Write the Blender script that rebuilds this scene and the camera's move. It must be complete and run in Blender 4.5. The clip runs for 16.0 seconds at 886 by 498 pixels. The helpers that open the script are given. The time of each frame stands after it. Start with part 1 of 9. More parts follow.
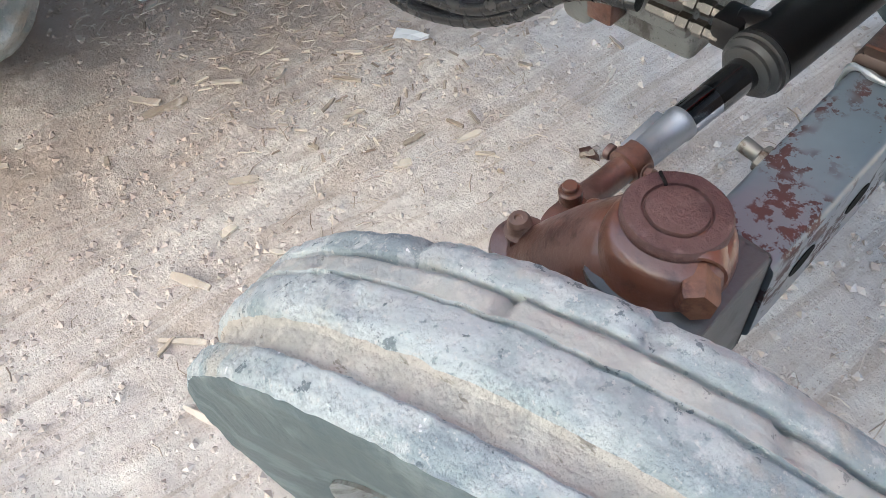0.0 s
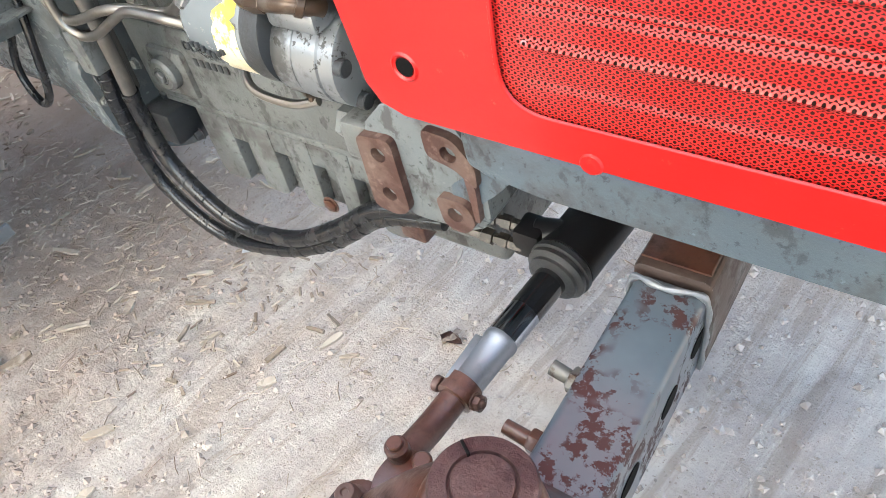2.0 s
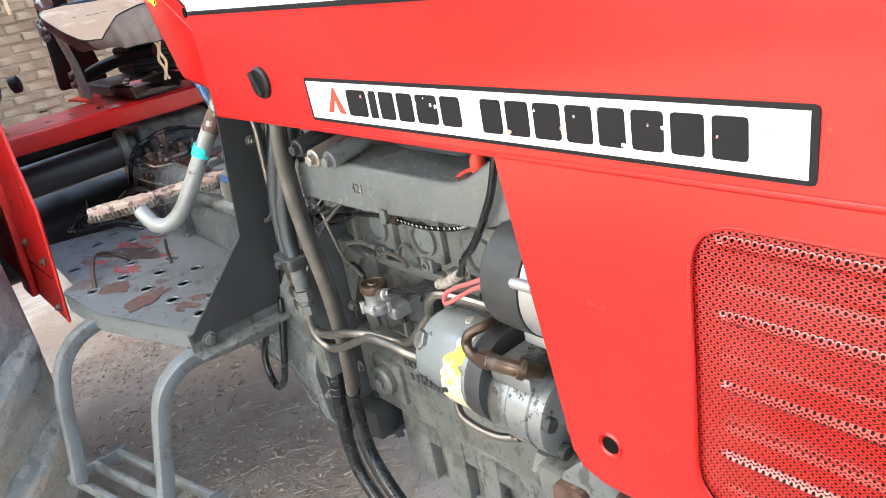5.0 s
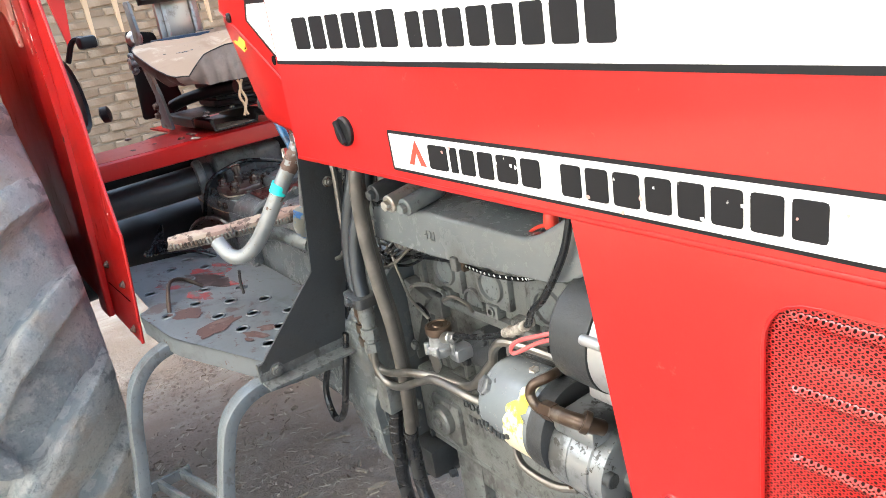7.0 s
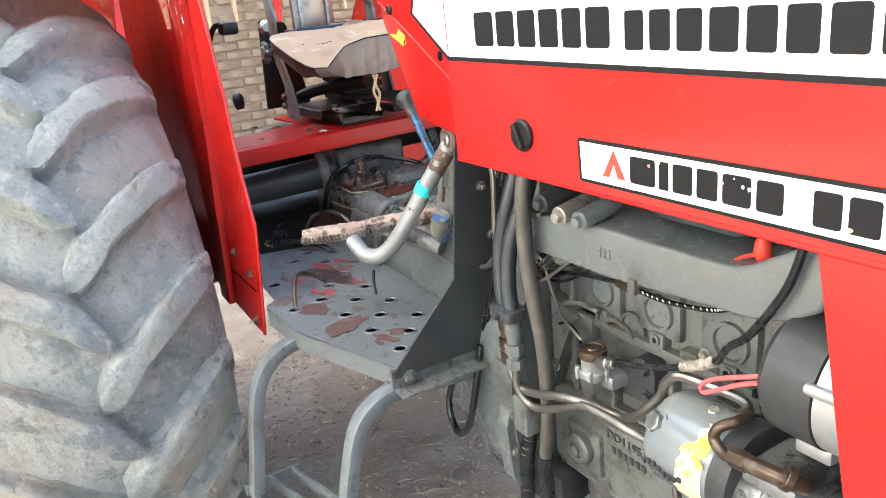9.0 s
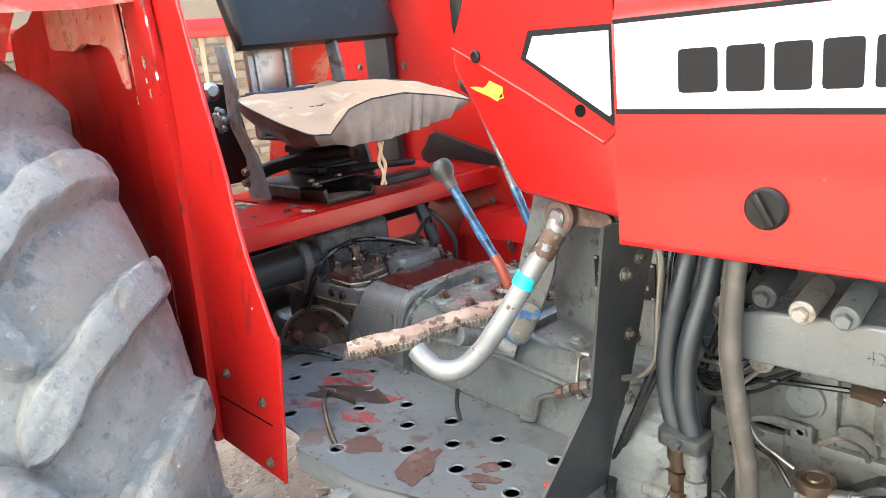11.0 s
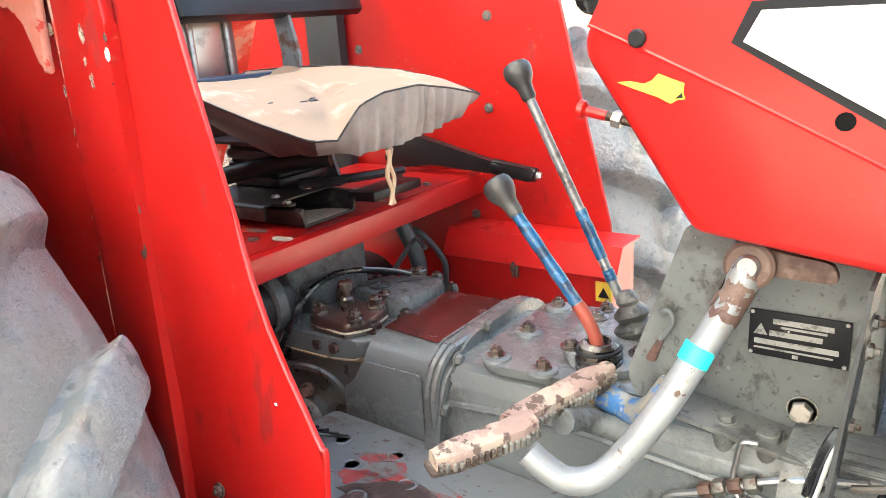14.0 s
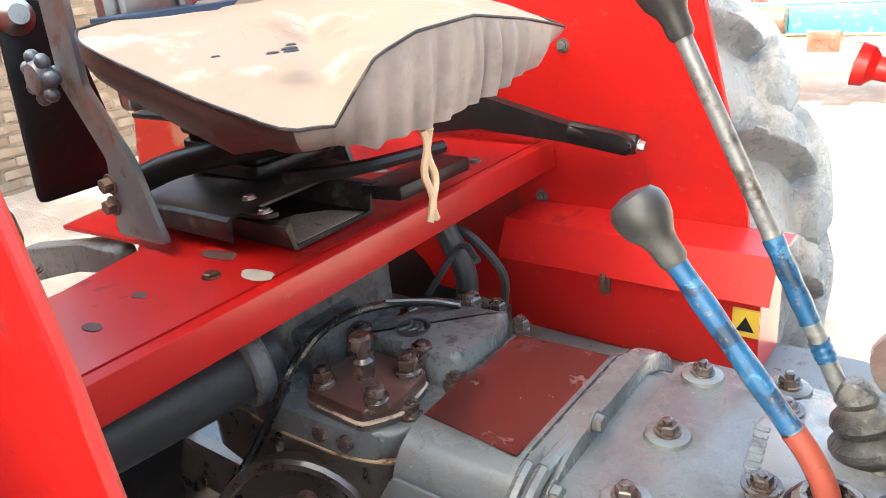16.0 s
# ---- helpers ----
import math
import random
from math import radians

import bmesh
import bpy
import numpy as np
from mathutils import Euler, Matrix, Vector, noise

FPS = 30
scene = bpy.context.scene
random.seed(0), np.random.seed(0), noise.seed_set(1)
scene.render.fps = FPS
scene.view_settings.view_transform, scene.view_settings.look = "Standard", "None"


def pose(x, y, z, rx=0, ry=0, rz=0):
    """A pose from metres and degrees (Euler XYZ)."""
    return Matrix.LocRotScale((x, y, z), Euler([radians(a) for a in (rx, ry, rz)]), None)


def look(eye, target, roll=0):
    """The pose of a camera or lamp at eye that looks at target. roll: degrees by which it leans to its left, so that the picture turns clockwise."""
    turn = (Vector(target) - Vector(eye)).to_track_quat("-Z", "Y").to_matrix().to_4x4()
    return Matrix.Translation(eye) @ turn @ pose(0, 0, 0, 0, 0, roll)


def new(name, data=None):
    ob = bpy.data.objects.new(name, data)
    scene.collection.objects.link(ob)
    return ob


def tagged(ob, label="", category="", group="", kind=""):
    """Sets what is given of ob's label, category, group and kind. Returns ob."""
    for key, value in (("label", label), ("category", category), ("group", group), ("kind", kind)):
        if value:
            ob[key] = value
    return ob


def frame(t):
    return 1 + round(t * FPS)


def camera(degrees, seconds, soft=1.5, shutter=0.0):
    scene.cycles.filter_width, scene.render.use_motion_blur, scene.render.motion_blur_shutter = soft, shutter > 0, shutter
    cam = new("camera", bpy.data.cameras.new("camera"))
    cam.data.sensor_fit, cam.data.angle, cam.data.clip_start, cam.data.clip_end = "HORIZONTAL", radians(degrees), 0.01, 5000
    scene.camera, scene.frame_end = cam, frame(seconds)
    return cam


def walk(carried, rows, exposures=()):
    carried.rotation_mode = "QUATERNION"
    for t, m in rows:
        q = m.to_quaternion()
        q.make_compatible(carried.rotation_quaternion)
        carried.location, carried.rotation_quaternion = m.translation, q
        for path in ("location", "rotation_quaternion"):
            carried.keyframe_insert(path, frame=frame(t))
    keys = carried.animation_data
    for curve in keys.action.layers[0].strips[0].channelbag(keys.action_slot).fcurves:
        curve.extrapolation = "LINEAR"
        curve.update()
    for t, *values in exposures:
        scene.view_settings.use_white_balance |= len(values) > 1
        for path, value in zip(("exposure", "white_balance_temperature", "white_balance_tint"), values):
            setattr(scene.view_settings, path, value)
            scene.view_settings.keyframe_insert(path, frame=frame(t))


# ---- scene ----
cam = camera(61.7, 16.0, soft=0.7)
PATH = [
    (0, (0.399, -0.779, 1.151), (-0.57, -0.155, -0.483), -13.4),
    (0.5, (0.4, -0.759, 1.156), (-0.597, -0.118, -0.454), -16.0),
    (1, (0.404, -0.715, 1.159), (-0.552, 0.045, -0.425), -15.1),
    (1.5, (0.411, -0.676, 1.181), (-0.554, 0.249, -0.307), -13.4),
    (2, (0.413, -0.653, 1.195), (-0.531, 0.387, -0.229), -12.5),
    (2.5, (0.414, -0.653, 1.198), (-0.551, 0.389, -0.21), -13.0),
    (3, (0.413, -0.653, 1.207), (-0.602, 0.403, -0.154), -12.9),
    (3.5, (0.413, -0.659, 1.229), (-0.688, 0.439, -0.028), -11.8),
    (4, (0.407, -0.672, 1.259), (-0.816, 0.459, 0.152), -10.2),
    (4.5, (0.408, -0.682, 1.306), (-0.965, 0.433, 0.371), -11.0),
    (5, (0.414, -0.694, 1.342), (-1.027, 0.442, 0.546), -10.5),
    (5.2, (0.414, -0.701, 1.355), (-1.05, 0.425, 0.587), -10.5),
    (7.3, (0.415, -0.722, 1.379), (-1.155, 0.312, 0.695), -8.9),
    (7.5, (0.414, -0.722, 1.379), (-1.176, 0.286, 0.702), -8.9),
    (8, (0.408, -0.728, 1.373), (-1.19, 0.249, 0.674), -8.7),
    (8.5, (0.377, -0.741, 1.375), (-1.256, 0.193, 0.695), -7.5),
    (9, (0.288, -0.794, 1.383), (-1.36, 0.123, 0.717), -6.3),
    (9.5, (0.176, -0.845, 1.385), (-1.448, 0.143, 0.764), -6.2),
    (9.7, (0.14, -0.854, 1.378), (-1.484, 0.14, 0.766), -6.3),
    (11.8, (-0.343, -1.024, 1.372), (-1.502, 0.511, 0.824), -3.8),
    (12, (-0.374, -1.06, 1.375), (-1.462, 0.52, 0.812), -3.1),
    (12.5, (-0.415, -1.083, 1.385), (-1.471, 0.522, 0.83), -3.1),
    (13, (-0.48, -1.034, 1.386), (-1.593, 0.539, 0.849), -3.5),
    (13.5, (-0.555, -0.944, 1.374), (-1.67, 0.611, 0.792), -3.5),
    (14, (-0.611, -0.87, 1.382), (-1.747, 0.667, 0.792), -4.1),
    (14.5, (-0.681, -0.811, 1.371), (-1.781, 0.728, 0.721), -4.4),
    (15, (-0.79, -0.722, 1.382), (-1.762, 0.894, 0.716), -3.8),
    (15.5, (-0.862, -0.638, 1.374), (-1.857, 0.937, 0.648), -4.9),
    (16, (-0.918, -0.523, 1.352), (-2.075, 0.92, 0.592), -6.0),
]
walk(cam, [(t, look(eye, target, roll)) for t, eye, target, roll in PATH], [(0.0, 2.66, 6550, 0), (2.0, 2.96, 6500, 0), (3.0, 3.10, 6450, 0), (4.0, 3.15, 6150, 0), (4.5, 2.95, 6450, 0), (5.0, 2.85, 6600, 0), (7.5, 2.85, 6700, 0), (9.5, 2.95, 6750, 0), (12.5, 3.14, 6850, 0), (14.0, 3.22, 7000, 0), (14.5, 3.38, 7000, 0), (15.0, 3.21, 7100, 0), (15.5, 3.14, 7100, 0), (16.0, 3.38, 7000, 0)])

# world, sun, large lights
SUN_ELEV, SUN_AZIM = radians(50), radians(186)
world = bpy.data.worlds.new("sky")
scene.world = world
world.use_nodes = True
wt = world.node_tree
sky = wt.nodes.new("ShaderNodeTexSky")
sky.sky_type = "NISHITA"
sky.sun_disc = False
sky.sun_elevation, sky.sun_rotation = SUN_ELEV, SUN_AZIM
sky.air_density, sky.dust_density, sky.ozone_density = 1.0, 4.0, 0.5
wt.links.new(sky.outputs[0], wt.nodes["Background"].inputs[0])
wt.nodes["Background"].inputs[1].default_value = 0.15
sun_data = bpy.data.lights.new("sun", "SUN")
sun_data.energy, sun_data.angle, sun_data.color = 3.5, radians(0.6), (1.0, 0.94, 0.84)
sun = new("sun", sun_data)
sun_way = Vector((math.sin(SUN_AZIM) * math.cos(SUN_ELEV), math.cos(SUN_AZIM) * math.cos(SUN_ELEV), math.sin(SUN_ELEV)))
sun.matrix_world = look(sun_way * 20, (0, 0, 0))


# ---- tools ----
WORLD = {}


def rgb(node_tree, ramp, stops):
    e = ramp.color_ramp.elements
    while len(e) < len(stops):
        e.new(0.5)
    for el, (p, c) in zip(e, stops):
        el.position, el.color = p, (*c, 1)


class Mat:
    """A small builder for node materials in object space, in metres."""

    def __init__(self, name, base, rough=0.6, metal=0.0, coat=0.0, spec=0.5):
        self.m = bpy.data.materials.new(name)
        self.m.use_nodes = True
        self.t = self.m.node_tree
        self.b = self.t.nodes["Principled BSDF"]
        self.co = self.t.nodes.new("ShaderNodeTexCoord").outputs["Object"]
        self.b.inputs["Roughness"].default_value = rough
        self.b.inputs["Metallic"].default_value = metal
        self.b.inputs["Specular IOR Level"].default_value = spec
        self.b.inputs["Coat Weight"].default_value = coat
        self.b.inputs["Coat Roughness"].default_value = 0.12
        self.col = self.t.nodes.new("ShaderNodeRGB").outputs[0]
        self.col.default_value = (*base, 1)
        self.rgh = None
        self.hgt = None

    def noise(self, scale, detail=4, rough=0.6, stretch=None, distort=0.0):
        n = self.t.nodes.new("ShaderNodeTexNoise")
        n.inputs["Scale"].default_value = scale
        n.inputs["Detail"].default_value = detail
        n.inputs["Roughness"].default_value = rough
        n.inputs["Distortion"].default_value = distort
        co = self.co
        if stretch:
            mp = self.t.nodes.new("ShaderNodeMapping")
            mp.inputs["Scale"].default_value = stretch
            self.t.links.new(co, mp.inputs[0])
            co = mp.outputs[0]
        self.t.links.new(co, n.inputs["Vector"])
        return n.outputs["Fac"]

    def band(self, fac, lo, hi, top=1.0):
        n = self.t.nodes.new("ShaderNodeMapRange")
        n.interpolation_type = "SMOOTHSTEP"
        n.inputs["From Min"].default_value, n.inputs["From Max"].default_value = lo, hi
        n.inputs["To Max"].default_value = top
        self.t.links.new(fac, n.inputs["Value"])
        return n.outputs[0]

    def times(self, a, b):
        n = self.t.nodes.new("ShaderNodeMath")
        n.operation = "MULTIPLY"
        self.t.links.new(a, n.inputs[0])
        if isinstance(b, float):
            n.inputs[1].default_value = b
        else:
            self.t.links.new(b, n.inputs[1])
        return n.outputs[0]

    def mix(self, fac, color, rough=None):
        n = self.t.nodes.new("ShaderNodeMix")
        n.data_type = "RGBA"
        self.t.links.new(fac, n.inputs[0])
        self.t.links.new(self.col, n.inputs[6])
        n.inputs[7].default_value = (*color, 1)
        self.col = n.outputs[2]
        if rough is not None:
            r = self.t.nodes.new("ShaderNodeMix")
            self.t.links.new(fac, r.inputs[0])
            if self.rgh is None:
                r.inputs[2].default_value = self.b.inputs["Roughness"].default_value
            else:
                self.t.links.new(self.rgh, r.inputs[2])
            r.inputs[3].default_value = rough
            self.rgh = r.outputs[0]
        return self

    def spots(self, scale, lo, hi, color, rough=None, detail=5, top=1.0, stretch=None, distort=0.0):
        return self.mix(self.band(self.noise(scale, detail, 0.65, stretch, distort), lo, hi, top), color, rough)

    def rnd(self, color, top=0.5, per="object"):
        """Varies the colour from piece to piece."""
        if per == "object":
            s = self.t.nodes.new("ShaderNodeObjectInfo").outputs["Random"]
        else:
            s = self.t.nodes.new("ShaderNodeNewGeometry").outputs["Random Per Island"]
        return self.mix(self.times(s, top), color)

    def bump(self, fac, dist, strength=1.0):
        n = self.t.nodes.new("ShaderNodeBump")
        n.inputs["Distance"].default_value = dist
        n.inputs["Strength"].default_value = strength
        self.t.links.new(fac, n.inputs["Height"])
        if self.hgt is not None:
            self.t.links.new(self.hgt, n.inputs["Normal"])
        self.hgt = n.outputs[0]
        return self

    def done(self):
        self.t.links.new(self.col, self.b.inputs["Base Color"])
        if self.rgh is not None:
            self.t.links.new(self.rgh, self.b.inputs["Roughness"])
        if self.hgt is not None:
            self.t.links.new(self.hgt, self.b.inputs["Normal"])
        return self.m


def thing(name, at, label, category, group="", kind=""):
    """An Empty at the base of a thing."""
    ob = new(name)
    ob.empty_display_size = 0.1
    ob.location = at
    WORLD[ob] = Matrix.Translation(at)
    return tagged(ob, label, category, group, kind)


def link(name, me, parent=None, m=None, label=""):
    ob = new(name, me)
    m = m if m is not None else Matrix()
    if parent is not None:
        ob.parent = parent
        ob.matrix_parent_inverse = WORLD[parent].inverted()
    ob.matrix_basis = m
    WORLD[ob] = m
    if label:
        ob["label"] = label
    return ob


def mesh_of(name, bm, material, smooth=35):
    bmesh.ops.recalc_face_normals(bm, faces=bm.faces)
    me = bpy.data.meshes.new(name)
    bm.to_mesh(me)
    bm.free()
    for one in material if isinstance(material, (list, tuple)) else [material]:
        me.materials.append(one)
    if smooth:
        me.shade_smooth()
        me.set_sharp_from_angle(angle=radians(smooth))
    return me


def part(name, bm, material, parent=None, label="", smooth=35, m=None):
    """One mesh object under a thing or a part."""
    return link(name, mesh_of(name, bm, material, smooth), parent, m, label)


def faces_of(bm, verts):
    return [f for f in {f for v in verts for f in v.link_faces}]


def box(bm, lo, hi, bevel=0.0, seg=2, turn=None, mid=None):
    """A box between two corners, its edges rounded; turn: a matrix about its middle."""
    lo, hi = Vector(lo), Vector(hi)
    c = (lo + hi) / 2 if mid is None else Vector(mid)
    s = hi - lo
    m = Matrix.Translation(c) @ (turn if turn is not None else Matrix()) @ Matrix.Diagonal((*s, 1))
    got = bmesh.ops.create_cube(bm, size=1.0, matrix=m)["verts"]
    if bevel:
        edges = list({e for v in got for e in v.link_edges})
        bmesh.ops.bevel(bm, geom=edges, offset=bevel, segments=seg, profile=0.5, affect="EDGES")
    return bm


def slab(bm, poly, axis, a, b, bevel=0.0, seg=2):
    """A polygon given in the two other axes, drawn out along axis from a to b."""
    i = "xyz".index(axis)

    def at(p, v):
        q = list(p)
        q.insert(i, v)
        return Vector(q)

    low = [bm.verts.new(at(p, a)) for p in poly]
    top = [bm.verts.new(at(p, b)) for p in poly]
    n = len(poly)
    bm.faces.new(low)
    bm.faces.new(top[::-1])
    for k in range(n):
        bm.faces.new((low[k], top[k], top[(k + 1) % n], low[(k + 1) % n]))
    if bevel:
        edges = list({e for v in low + top for e in v.link_edges})
        bmesh.ops.bevel(bm, geom=edges, offset=bevel, segments=seg, profile=0.5, affect="EDGES")
    return bm


def cast_slab(bm, poly, y0, y1, b):
    """A polygon in x and z drawn out along y, with its front edge rounded by b."""
    n = len(poly)
    out = []
    for k in range(n):
        p, q, s = Vector(poly[k - 1]), Vector(poly[k]), Vector(poly[(k + 1) % n])
        d = (s - p).normalized()
        out.append(Vector((-d.y, d.x)))
    if sum(Vector(poly[k]).x * poly[(k + 1) % n][1] - poly[(k + 1) % n][0] * Vector(poly[k]).y for k in range(n)) > 0:
        out = [-o for o in out]
    rings = []
    for inset, dy in ((b, 0.0), (b * 0.62, b * 0.08), (b * 0.29, b * 0.29), (b * 0.08, b * 0.62), (0.0, b), (0.0, y1 - y0)):
        rings.append([bm.verts.new((p[0] - o.x * inset, y0 + dy, p[1] - o.y * inset)) for p, o in zip(poly, out)])
    for a, c in zip(rings, rings[1:]):
        for k in range(n):
            bm.faces.new((a[k], c[k], c[(k + 1) % n], a[(k + 1) % n]))
    bm.faces.new(rings[0])
    bm.faces.new(rings[-1][::-1])
    bmesh.ops.recalc_face_normals(bm, faces=bm.faces[:])
    return bm


def round_poly(poly, r, seg=4):
    """Rounds the corners of a polygon."""
    out = []
    n = len(poly)
    for k in range(n):
        p, q, s = Vector(poly[k - 1]), Vector(poly[k]), Vector(poly[(k + 1) % n])
        rr = r[k] if isinstance(r, (list, tuple)) else r
        d = min(rr, (p - q).length * 0.45, (s - q).length * 0.45)
        a, b = q + (p - q).normalized() * d, q + (s - q).normalized() * d
        for j in range(seg + 1):
            t = j / seg
            out.append(tuple(a * (1 - t) ** 2 + q * 2 * t * (1 - t) + b * t * t))
    return out


def smooth_path(pts, per=6):
    """A soft curve through the points."""
    pts = [Vector(p) for p in pts]
    if len(pts) < 3:
        return pts
    ext = [pts[0] * 2 - pts[1], *pts, pts[-1] * 2 - pts[-2]]
    out = []
    for k in range(1, len(ext) - 2):
        a, b, c, d = ext[k - 1 : k + 3]
        for j in range(per):
            t = j / per
            out.append(0.5 * (2 * b + (c - a) * t + (2 * a - 5 * b + 4 * c - d) * t * t + (3 * b - a - 3 * c + d) * t**3))
    out.append(pts[-1])
    return out


def tube(bm, pts, r, seg=10, per=6, soft=True, wave=None):
    """A round bar along points; r: one radius, or a function of the way 0..1."""
    path = smooth_path(pts, per) if soft else [Vector(p) for p in pts]
    n = len(path)
    rings, up = [], None
    for k, p in enumerate(path):
        d = (path[min(k + 1, n - 1)] - path[max(k - 1, 0)]).normalized()
        if up is None:
            up = d.orthogonal().normalized()
        up = (up - d * up.dot(d)).normalized()
        side = d.cross(up)
        rad = r(k / (n - 1)) if callable(r) else r
        ring = []
        for j in range(seg):
            a = 2 * math.pi * j / seg
            ring.append(bm.verts.new(p + (up * math.cos(a) + side * math.sin(a)) * rad))
        rings.append(ring)
    for a, b in zip(rings, rings[1:]):
        for j in range(seg):
            bm.faces.new((a[j], a[(j + 1) % seg], b[(j + 1) % seg], b[j]))
    bm.faces.new(rings[0][::-1])
    bm.faces.new(rings[-1])
    return bm


def along(at, way, turn=0.0):
    """A matrix at a place whose z axis points the given way."""
    q = Vector(way).to_track_quat("Z", "Y")
    return Matrix.Translation(at) @ q.to_matrix().to_4x4() @ Matrix.Rotation(turn, 4, "Z")


def lathe(bm, profile, m=None, seg=24, closed=False):
    """Turns a profile of (radius, height) round z."""
    m = m if m is not None else Matrix()
    rings = []
    for r, h in profile:
        if r < 1e-5:
            rings.append([bm.verts.new(m @ Vector((0, 0, h)))])
        else:
            rings.append([bm.verts.new(m @ Vector((r * math.cos(2 * math.pi * j / seg), r * math.sin(2 * math.pi * j / seg), h))) for j in range(seg)])
    pairs = list(zip(rings, rings[1:]))
    if closed:
        pairs.append((rings[-1], rings[0]))
    for a, b in pairs:
        for j in range(seg):
            k = (j + 1) % seg
            if len(a) == 1 and len(b) == 1:
                continue
            if len(a) == 1:
                bm.faces.new((a[0], b[k], b[j]))
            elif len(b) == 1:
                bm.faces.new((a[j], a[k], b[0]))
            else:
                bm.faces.new((a[j], a[k], b[k], b[j]))
    if not closed:
        for ring, flip in ((rings[0], True), (rings[-1], False)):
            if len(ring) > 2:
                bm.faces.new(ring[::-1] if flip else ring)
    return bm


def disc_bar(bm, a, b, r, seg=20, bevel=0.0):
    """A round bar from a to b with softened ends."""
    a, b = Vector(a), Vector(b)
    L = (b - a).length
    e = bevel or min(r, L) * 0.12
    return lathe(bm, [(r - e, 0), (r, e), (r, L - e), (r - e, L)], along(a, b - a), seg)


def hex_bolt(bm, at, way, af=0.017, head=0.010, stud=0.0, washer=True, turn=0.3):
    """A bolt head with its washer, and a stud end where it has one."""
    m = along(at, way, turn)
    R = af / 2 / math.cos(math.pi / 6)
    if washer:
        lathe(bm, [(R * 1.25, 0), (R * 1.3, 0.0007), (R * 1.25, 0.002), (0.0, 0.002)], m, 14)
    lathe(bm, [(R, 0.001), (R, head * 0.85), (R * 0.86, head), (0.0, head)], m, 6)
    if stud:
        lathe(bm, [(af * 0.28, head * 0.9), (af * 0.28, head + stud * 0.9), (af * 0.22, head + stud), (0, head + stud)], m, 10)
    return bm


def text_mesh(body, size, depth=0.0):
    """Raised letters as a mesh in the xy plane."""
    cu = bpy.data.curves.new("letters", "FONT")
    cu.body, cu.size, cu.extrude, cu.resolution_u = body, size, depth, 2
    ob = bpy.data.objects.new("letters", cu)
    scene.collection.objects.link(ob)
    me = bpy.data.meshes.new_from_object(ob.evaluated_get(bpy.context.evaluated_depsgraph_get()))
    bpy.data.objects.remove(ob)
    bpy.data.curves.remove(cu)
    return me


# ---- materials ----
def paint_red(name="red_paint", wear=0.7):
    k = Mat(name, (0.43, 0.009, 0.009), 0.30, coat=0.08 if wear > 1 else 0.35, spec=0.42)
    k.spots(3.0, 0.35, 0.8, (0.40, 0.010, 0.009), 0.40)
    k.spots(55, 0.66 + 0.06 * (1 - wear), 0.75, (0.42, 0.10, 0.06), 0.6, top=0.6)
    k.spots(14, 0.70, 0.78, (0.58, 0.20, 0.15), 0.6, top=0.5)
    k.spots(90, 0.70 - 0.03 * (wear > 1), 0.73, (0.20, 0.022, 0.018), 0.6, top=0.7, stretch=(0.6, 1, 1.6))
    if wear > 1:
        k.spots(2.6, 0.48, 0.72, (0.30, 0.009, 0.010), 0.45, top=0.8)
        k.spots(11, 0.60, 0.66, (0.22, 0.016, 0.015), 0.6, top=0.6, detail=8, stretch=(1.5, 1, 0.5))
    return k.bump(k.noise(120, 3), 0.0004, 0.25).done()


def paint_grey(name, base, dirt=(0.13, 0.11, 0.09), amount=0.8, rough=0.5, chips=None, coat=0.1):
    k = Mat(name, base, rough, coat=coat * 0.4, spec=0.4)
    k.spots(5, 0.4, 0.75, tuple(c * 1.3 for c in base), rough - 0.06)
    k.spots(11, 0.50, 0.66, dirt, 0.75, top=amount, detail=8)
    k.spots(38, 0.55, 0.63, tuple(c * 0.55 for c in dirt), 0.6, top=amount * 0.9, detail=7, stretch=(1, 1, 0.6))
    k.spots(120, 0.58, 0.68, tuple(c * 0.4 for c in dirt), 0.7, top=amount * 0.9)
    k.spots(46, 0.66, 0.70, tuple(min(0.5, c * 2.1) for c in base), 0.5, top=0.5, detail=8)
    if chips:
        k.spots(24, 0.60, 0.63, chips, 0.8, detail=8)
    return k.bump(k.noise(220, 5, 0.7), 0.0012, 0.45).bump(k.noise(25, 3), 0.001, 0.25).done()


RED = paint_red()
RED_OLD = paint_red("worn_red_paint", 1.6)
GREY = paint_grey("grey_engine_paint", (0.120, 0.127, 0.124), (0.036, 0.029, 0.024), amount=0.65, rough=0.40, coat=0.3)
GREY_LIGHT = paint_grey("light_grey_cast_paint", (0.120, 0.132, 0.134), (0.042, 0.034, 0.028), amount=0.7, rough=0.42, coat=0.2)
GREY_DIRTY = paint_grey("oily_grey_paint", (0.116, 0.121, 0.116), (0.036, 0.029, 0.024), 0.6, rough=0.34, coat=0.4)
GREY_TRANS = paint_grey("greasy_transmission_paint", (0.115, 0.127, 0.130), (0.030, 0.021, 0.016), 0.45, rough=0.24, coat=0.6)
GREY_DARK = paint_grey("dark_grey_sheet_paint", (0.031, 0.034, 0.037), dirt=(0.045, 0.040, 0.034), amount=0.35, rough=0.4, coat=0.15)
BLUEGREY = paint_grey("blue_grey_rail_paint", (0.080, 0.099, 0.115), (0.055, 0.047, 0.04), 0.6, rough=0.34, coat=0.4)

